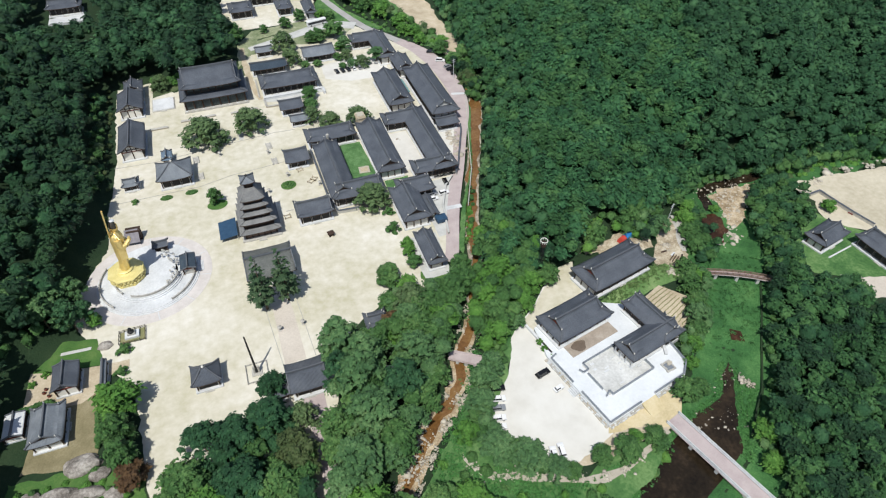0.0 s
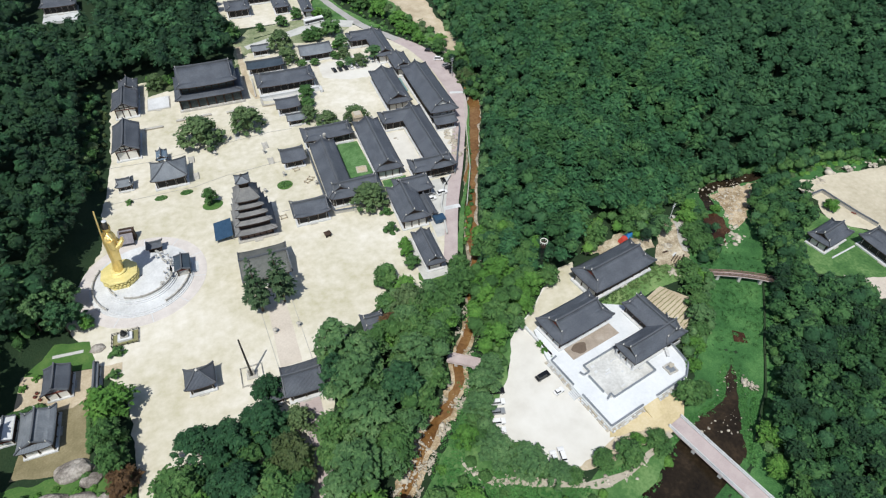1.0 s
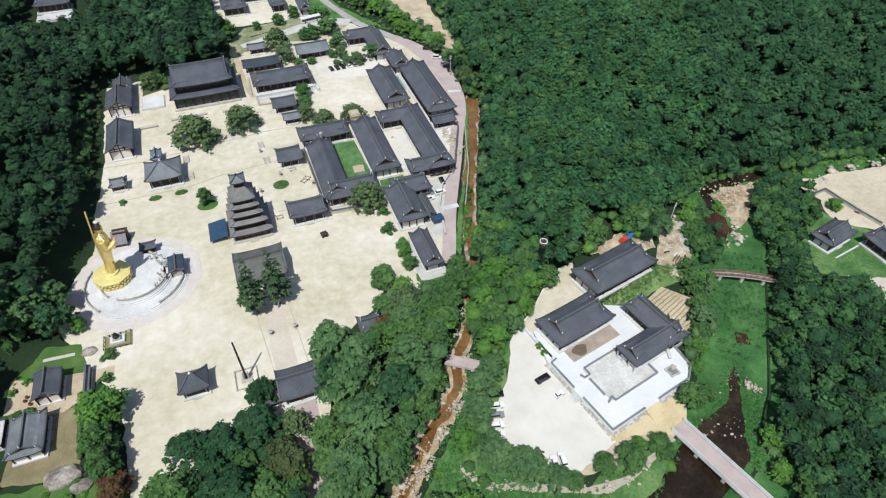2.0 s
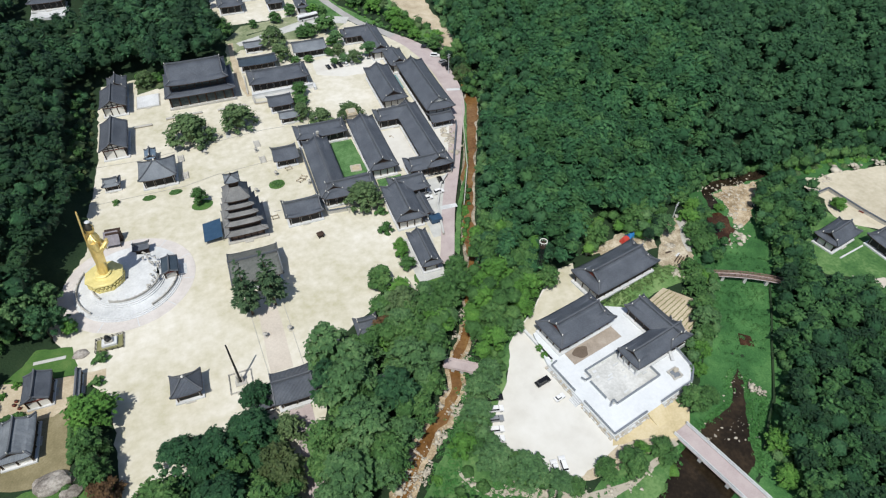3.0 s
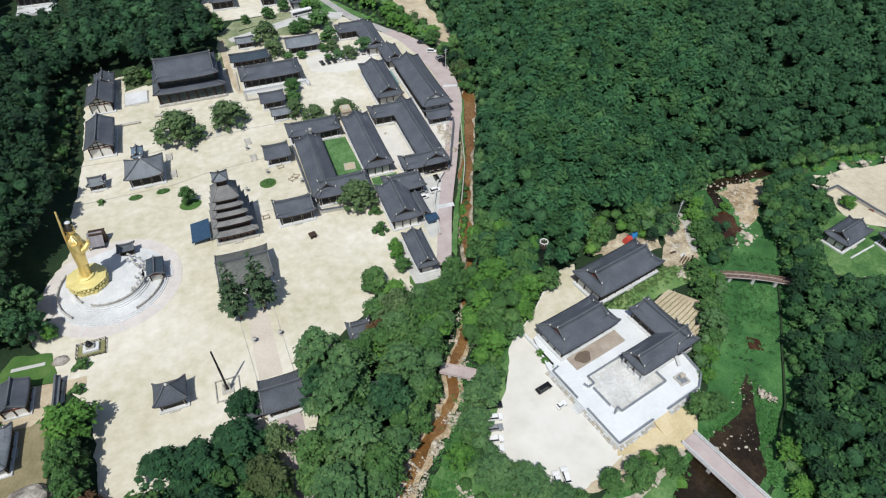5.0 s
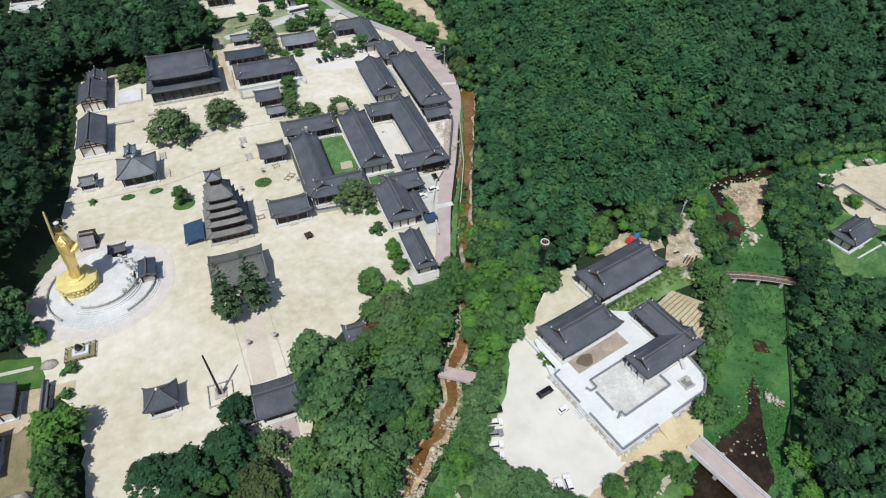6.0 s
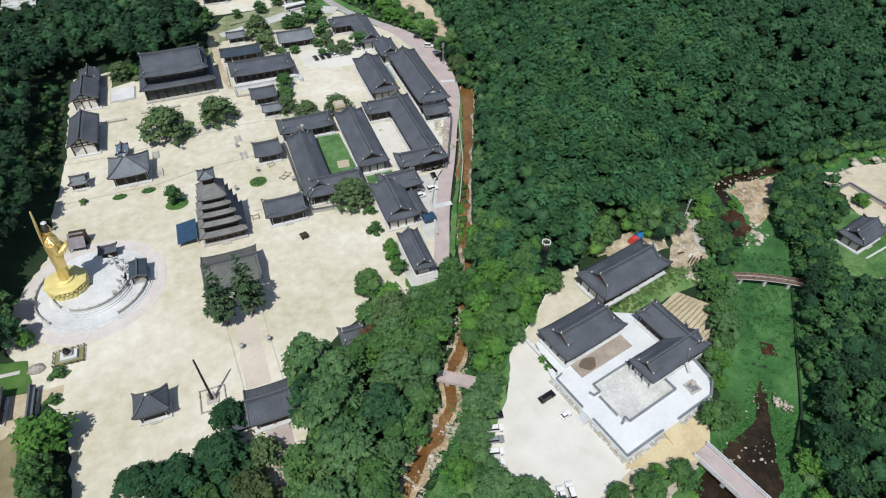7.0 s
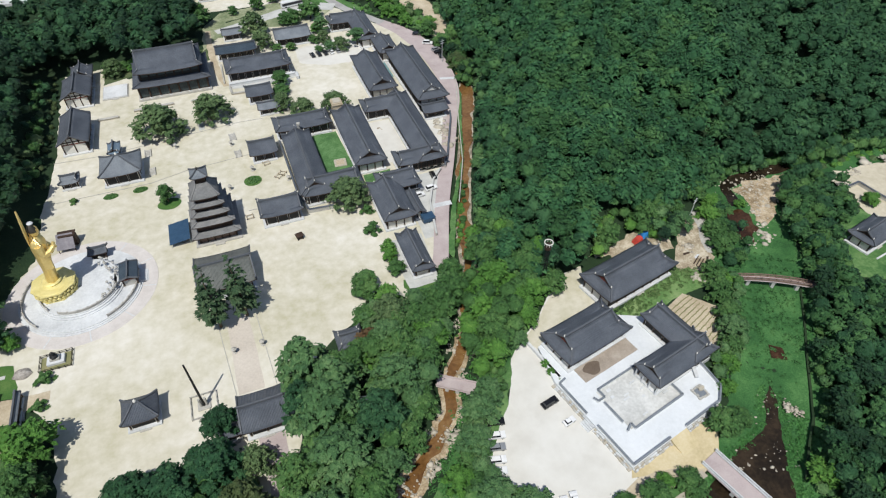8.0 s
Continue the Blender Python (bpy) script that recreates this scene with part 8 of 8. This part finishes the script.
# ---- stones ----
def stones(name, spots, label, seed):
    """Scattered uneven stones, one joined mesh: spots of (x, y, z, spread, count, size)."""
    r = np.random.default_rng(seed)
    bm = bmesh.new()
    bmesh.ops.create_icosphere(bm, subdivisions=1, radius=1)
    ico = np.array([v.co for v in bm.verts])
    tri = np.array([[v.index for v in f.verts] for f in bm.faces])
    bm.free()
    rows = []
    for x, y, z, spread, count, size in spots:
        c = np.stack([r.normal(x, spread, count), r.normal(y, spread, count), np.full(count, z)], -1)
        sc = size * r.lognormal(0.0, 0.5, (count, 1, 1)) * r.uniform(0.6, 1.4, (count, 1, 3)) * np.array([1.0, 1.0, 0.6])
        a = r.uniform(0, 6.28, count)
        v = (ico[None] + r.normal(0, 0.14, (count, 12, 3))) * sc
        vx = v[..., 0] * np.cos(a)[:, None] - v[..., 1] * np.sin(a)[:, None]
        vy = v[..., 0] * np.sin(a)[:, None] + v[..., 1] * np.cos(a)[:, None]
        rows.append(np.stack([vx, vy, v[..., 2]], -1) + c[:, None])
    co = np.concatenate(rows)
    faces = (np.arange(len(co))[:, None, None] * 12 + tri[None]).reshape(-1, 3)
    tagged(new(name, quad_mesh(name, co.reshape(-1, 3), faces, M_BOULDER)), label, "stones", kind="stuff")


stones("stream_stones", [(p[0] + dx, p[1] + dy, -2.15, 1.0, 40, 0.2) for p in STREAM[7:15] for dx, dy in ((3.4, -1.7), (-2.6, 1.4), (2.6, -2.6), (4.2, -1.2))], "pale stones in the stream bed", 1)
stones("river_stones", [(x, y, -2.2, 2.4, 10, 0.17) for x, y in ((127, -66), (122, -73), (116, -76), (121, -77), (129, -64), (112, -74))] + [(x, y, -1.4, 2.4, 40, 0.24) for x, y in ((184, 9), (191, 9), (198, 9.5), (187, 4), (183, 0), (179, -4))] + [(131.8, -67.4, -1.45, 0.9, 70, 0.2), (132.6, -69.4, -1.45, 0.7, 40, 0.2), (172, -14, -1.4, 1.6, 22, 0.4), (175.5, -9, -1.4, 1.2, 18, 0.4), (166, -15, -1.4, 1.4, 16, 0.4), (178, 14, -1.5, 2.0, 30, 0.3), (190, 14.6, -1.5, 3.0, 30, 0.28)] + [(x, y, -1.4, 4.0, 30, 0.28) for x, y in ((184, 10), (186, 2))], "pale stones in the river", 2)
stones("bank_path_stones", [(x, y, 0.1, 0.9, 30, 0.22) for x, y in ((42, -65), (46, -69), (50.6, -71), (55.5, -73), (61, -75.6), (68, -78.4), (75, -80), (80.6, -80), (87, -78.4), (94, -76))], "pale rubble along a bank path", 8)
stones("bed_boulders", [(x, y, -1.95, 1.4, 70, 0.22) for x, y in ((31.9, -52.4), (27.9, -57.5), (25, -60.5), (31, -58.4), (41.4, -49.8), (46.4, -43.6))], "pale cobbles on a stream bed", 9)
square = thing("stone_platform", 48.4, 74.6, 0.07, -6, "small square platform of pale stones on a lawn", "platform")
for side in range(4):
    for k in range(4):
        box_part("stone", square, M_BOULDER, (-2.2 + 1.1 * k, -1.15 + 1.1 * k, -2.3, -1.5, 0, rng.uniform(0.2, 0.4)), 0.07, M=pose(0, 0, 0, 0, 0, 90 * side))
box_part("filling", square, M_DIRT, (-1.5, 1.5, -1.5, 1.5, 0, 0.16), 0.05)
stones("junk_heap", [(71, 70.4, 0.06, 1.2, 14, 0.4), (69.5, 92, 0.06, 0.6, 5, 0.4)], "building rubble in a yard", 7)
stones("yard_stones", [(91, 72, 0, 1.4, 12, 0.6), (92.5, 78, 0, 1.6, 18, 0.7), (94.5, 83, 0, 1.8, 18, 0.7), (93, 88, 0, 1.4, 12, 0.6)], "stacked building stones in a yard", 3)
stones("bank_stones", [(x, y, 0.05, 1.2, 26, 0.4) for x, y in ((138, -22), (143, -10), (146, 0), (120, 1), (113, -1), (217, -3), (228, 1), (236, 4), (246, 3), (258, 2), (268, 2))], "pale rubble on cut banks", 4)
M_ROCK = material("brown_grey_rock", [(0.12, 0.105, 0.09), (0.24, 0.215, 0.19), (0.40, 0.37, 0.33)], 0.9, 0.25, 1.5, 0.12, 1.5, contrast=2.0)
rng = random.Random(44)
for x, y, sx, sy, sz in ((-58.4, -28.0, 5.2, 3.0, 2.6), (-54.0, -32.2, 3.0, 1.8, 1.8), (-64.5, -35, 5.0, 2.4, 2.4), (-57, -37, 5.0, 2.2, 2.0), (-49, -39, 3.6, 2.0, 1.6), (-66, -40.5, 5.5, 2.4, 2.2), (-54.5, -42, 4.0, 2.0, 1.6), (-71, -33, 2.6, 1.6, 1.2), (-53.8, 13.0, 2.4, 1.8, 1.0)):
    bm = bmesh.new()
    bmesh.ops.create_icosphere(bm, subdivisions=3, radius=1)
    for v in bm.verts:
        v.co *= 1 + 0.28 * noise.noise(v.co * 1.4 + Vector((x, y, 0)))
        v.co = Vector((v.co.x * sx, v.co.y * sy, max(v.co.z, -0.35) * sz))
    tagged(mesh_object("boulder", bm, M_ROCK), "great weathered granite boulder", "boulder", "boulders").location = (x, y, 0.2)

# low scrub that closes the banks
tufts("bank_rough_grass", [(66, -88), (78, -85), (88, -81), (97, -77)], 1.9, 420, M_TUFT, "rough grass between a stone bank and the river", 37)
wood("track_wood", [(136, -8), (142, -4), (146.4, 0), (151, 6), (157, 8), (148, 12), (138, 9), (134, 5), (135, -1)], 3.6, ((broad_lobes, M_LEAF_BLUE), (broad_lobes, M_PINE)), "dark trees between a hall and an earth track", 45, (2.4, 3.6), (6, 10), 240, 0.44)
wood("stream_bank_scrub", [(30, -64), (40, -55), (45, -58), (48, -68), (56, -78), (48, -90), (34, -84), (26, -74)], 6.4, ((broad_lobes, M_LEAF), (broad_lobes, M_LEAF_LIGHT)), "low mixed scrub on a stream bank", 41, (1.4, 3.4), (1.4, 4.6), 260, 0.36)
wood("river_gap_wood", [(203, 7), (208, 16), (232, 15.5), (256, 13), (256, 7.5), (232, 9), (212, 7)], 3.6, ((broad_lobes, M_LEAF), (broad_lobes, M_LEAF_DEEP)), "leafy trees that close over a narrow river", 55, (2.2, 3.4), (4, 8), 220, 0.42)
wood("forest_edge_shrubs", [(168, 13), (177, 15.4), (190, 15.2), (205, 15.6), (240, 16.6), (262, 15), (262, 18.4), (240, 19.6), (205, 18.6), (177, 18.4), (167, 15)], 2.4, ((broad_lobes, M_LEAF_BLUE), (broad_lobes, M_LEAF)), "dark shrubs at a forest edge above the river", 42, (1.7, 2.6), (2.4, 4.4), 160, 0.4)
wood("yard_edge_scrub", [(208, 11), (214, 5), (219, 7), (232, 6), (246, 4), (262, 2), (290, -1), (290, 5), (262, 9), (240, 12), (215, 13)], 3.6, ((broad_lobes, M_LEAF_LIGHT), (broad_lobes, M_LEAF_GREY)), "light green scrub round a sandy yard", 43, (1.0, 2.8), (0.9, 2.8), 200, 0.32)
wood("valley_edge_wood", [(117, 138), (122, 158), (129, 166), (132, 152), (127, 134), (122, 116), (118, 112)], 3.6, ((broad_lobes, M_LEAF), (tiered_lobes, M_PINE)), "dark trees where a stream leaves the valley", 50, (2.4, 3.6), (4, 8), 240, 0.42)
wood("lane_bushes", [(112.5, 116), (116, 126), (117.5, 140), (116, 156), (121, 160), (123.5, 140), (121, 122), (117.5, 114)], 3.6, ((broad_lobes, M_LEAF), (broad_lobes, M_PINE)), "dark rounded bushes between lane and stream", 44, (2.2, 3.4), (4, 7), 220, 0.42)
wood("lane_verge_scrub", [(94, 202), (106, 180), (112, 164), (121, 168), (118, 186), (110, 204), (100, 222), (88, 246), (80, 246)], 4.6, ((broad_lobes, M_LEAF_LIGHT), (broad_lobes, M_LEAF)), "low green scrub along a lane verge", 47, (0.8, 2.4), (0.8, 3.0), 130, 0.34)
wood("stream_edge_wood", [(77, 12), (84.4, 29), (92, 46.5), (101, 66.5), (110, 86), (120, 110), (127, 134), (131, 134), (124, 108), (114, 84), (105, 64), (96, 44), (88, 26), (80, 10)], 3.4, ((broad_lobes, M_LEAF_BLUE), (broad_lobes, M_PINE_HILL)), "dark trees leaning over a stream", 46, (2.0, 3.2), (4, 7), 220, 0.44)
hedge_rng = random.Random(3)
for x, y, rx, ry in ((15.8, 75.2, 2.5, 2.2), (-32.6, 83.8, 2.0, 1.2), (-22.7, 84.2, 2.0, 1.2)):
    lobes = [(rx * math.sqrt((k + 0.5) / 16) * math.cos(2.4 * k), ry * math.sqrt((k + 0.5) / 16) * math.sin(2.4 * k), 0.1, 0.55, 0.5) for k in range(16)]
    ob = tagged(new("low_hedge", crown_mesh("low_hedge", lobes, 160, 0.32, 9 + int(abs(x)), M_LEAF, 0.85, tips=3)), "low clipped shrubs filling a round bed", "hedge", "hedges in round beds")
    ob.matrix_basis = pose(x, y, 0.1)

for (ax, ay), (bx, by) in (((-55.0, -12.5), (-54.4, -24)), ((-77, -4.2), (-67.4, -3.4))):
    L, ang = math.hypot(bx - ax, by - ay), math.atan2(by - ay, bx - ax)
    lobes = [(1.0 * k, hedge_rng.uniform(-0.15, 0.15), 0.75, 0.85, 0.75) for k in range(int(L) + 1)]
    ob = tagged(new("hedge", crown_mesh("hedge", lobes, 140, 0.36, 9, M_LEAF, 0.85)), "clipped green hedge beside a house yard", "hedge")
    ob.matrix_basis = pose(ax, ay, 0.05, 0, 0, math.degrees(ang))

canopy = thing("glass_canopy", 84.2, 131.4, 0.05, 0, "teal glass canopy between two long halls", "canopy")
M_TEAL_GLASS = material("teal_roof_glass", [(0.10, 0.19, 0.19), (0.15, 0.26, 0.26), (0.2, 0.32, 0.31)], 0.15, 0.4, 2.0, spec=0.6)
for k in range(5):
    box_part("pane", canopy, M_TEAL_GLASS, (-1.6, 1.6, -7 + 2.8 * k, -4.3 + 2.8 * k, 3.2, 3.3), 0.01)
for x in (-1.6, 1.6):
    for k in range(3):
        box_part("post", canopy, M_STEEL, (x - 0.06, x + 0.06, -6.9 + 6.9 * k, -6.78 + 6.9 * k, 0, 3.2))

wood("lot_edge_shrubs", [(60, -31), (66, -29), (67, -37), (61, -42), (58, -37)], 2.8, ((broad_lobes, M_LEAF), (broad_lobes, M_LEAF_LIGHT)), "leafy shrubs between a footbridge and a gravel lot", 48, (1.4, 2.2), (1.8, 3.4), 180, 0.36)
tufts("water_edge_grass", [(101, -75), (108, -72.4), (117, -70.8), (124, -67), (130, -60.4)], 1.3, 150, M_TUFT, "rough grass at the water's edge", 51)
tufts("water_edge_grass", [(132.6, -62), (129, -69), (124.4, -75.6), (119.6, -82)], 1.2, 130, M_TUFT, "rough grass on a strip beside the water", 52)
wood("stream_west_scrub", [(73, 18), (78, 30), (84, 43), (88, 50), (90, 49), (85, 39), (79, 26), (75, 17)], 2.2, ((broad_lobes, M_LEAF), (broad_lobes, M_LEAF_LIGHT)), "green scrub hanging over a stream", 49, (1.2, 1.9), (1.4, 2.6), 150, 0.34)
wood("bed_edge_wood", [(128.5, 166), (131, 190), (133.5, 212), (138, 236), (150, 232), (142, 204), (135, 172)], 4.0, ((broad_lobes, M_LEAF_BLUE), (tiered_lobes, M_PINE_HILL)), "dark trees at the edge of a dry river bed", 53, (2.4, 3.4), (4, 8), 230, 0.44)
wood("wood_edge_shrubs", [(-82, 10), (-75, 18.5), (-69, 23.5), (-63, 23), (-66, 30), (-70, 36), (-78, 34), (-86, 20)], 3.4, ((broad_lobes, M_PINE), (broad_lobes, M_LEAF)), "shrubs and young trees at the edge of a dark wood", 54, (1.6, 2.8), (2.5, 6), 220, 0.4)
wood("wood_edge_shrubs", [(-55.0, 94), (-54.2, 117), (-55.2, 150), (-54.4, 182), (-57, 182), (-58, 150), (-57, 117), (-57.6, 94)], 3.4, ((broad_lobes, M_PINE), (broad_lobes, M_LEAF_OLIVE)), "low shrubs on a bare bank beside the court", 61, (0.9, 1.8), (1.2, 3.2), 170, 0.4)
wood("bank_saplings", [(-57.6, 94), (-57, 117), (-58, 150), (-57, 176), (-64, 176), (-64, 150), (-63, 117), (-61, 94)], 4.0, ((broad_lobes, M_LEAF_GREY), (tiered_lobes, M_LEAF), (broad_lobes, M_LEAF_DEEP)), "young trees and scrub on a shaded bank", 67, (1.4, 2.8), (2.0, 7.5), 200, 0.44)
wood("wood_edge_trees", [(-63.6, 36), (-65, 50), (-60, 64), (-57, 76), (-58.5, 92), (-66, 92), (-71, 60), (-69, 36)], 4.6, ((broad_lobes, M_PINE), (tiered_lobes, M_PINE), (layered_lobes, M_PINE)), "tall dark trees at the edge of a wood", 64, (3.0, 4.2), (12, 17), 190, 0.56)
wood("river_wall_shrubs", [(167.2, -37.2), (157.8, -48.6), (149.2, -58.2), (141.6, -67.2), (135.4, -74), (129.8, -78.4), (122.4, -86), (118.6, -102), (122, -100), (128, -86), (136, -77.4), (144, -69.6), (152, -60.4), (161, -50), (170, -40)], 2.5, ((broad_lobes, M_LEAF), (broad_lobes, M_LEAF_BLUE)), "dark shrubs behind a river wall", 62, (1.5, 2.4), (2.6, 5.0), 180, 0.38)
wood("bank_foot_scrub", [(26, -76), (40, -88), (52, -92), (66, -91), (60, -100), (40, -108), (20, -114), (6, -110), (14, -88)], 4.4, ((broad_lobes, M_LEAF_LIGHT), (broad_lobes, M_LEAF)), "mixed green scrub covering the foot of a bank", 63, (1.4, 3.0), (1.6, 4.4), 220, 0.36)
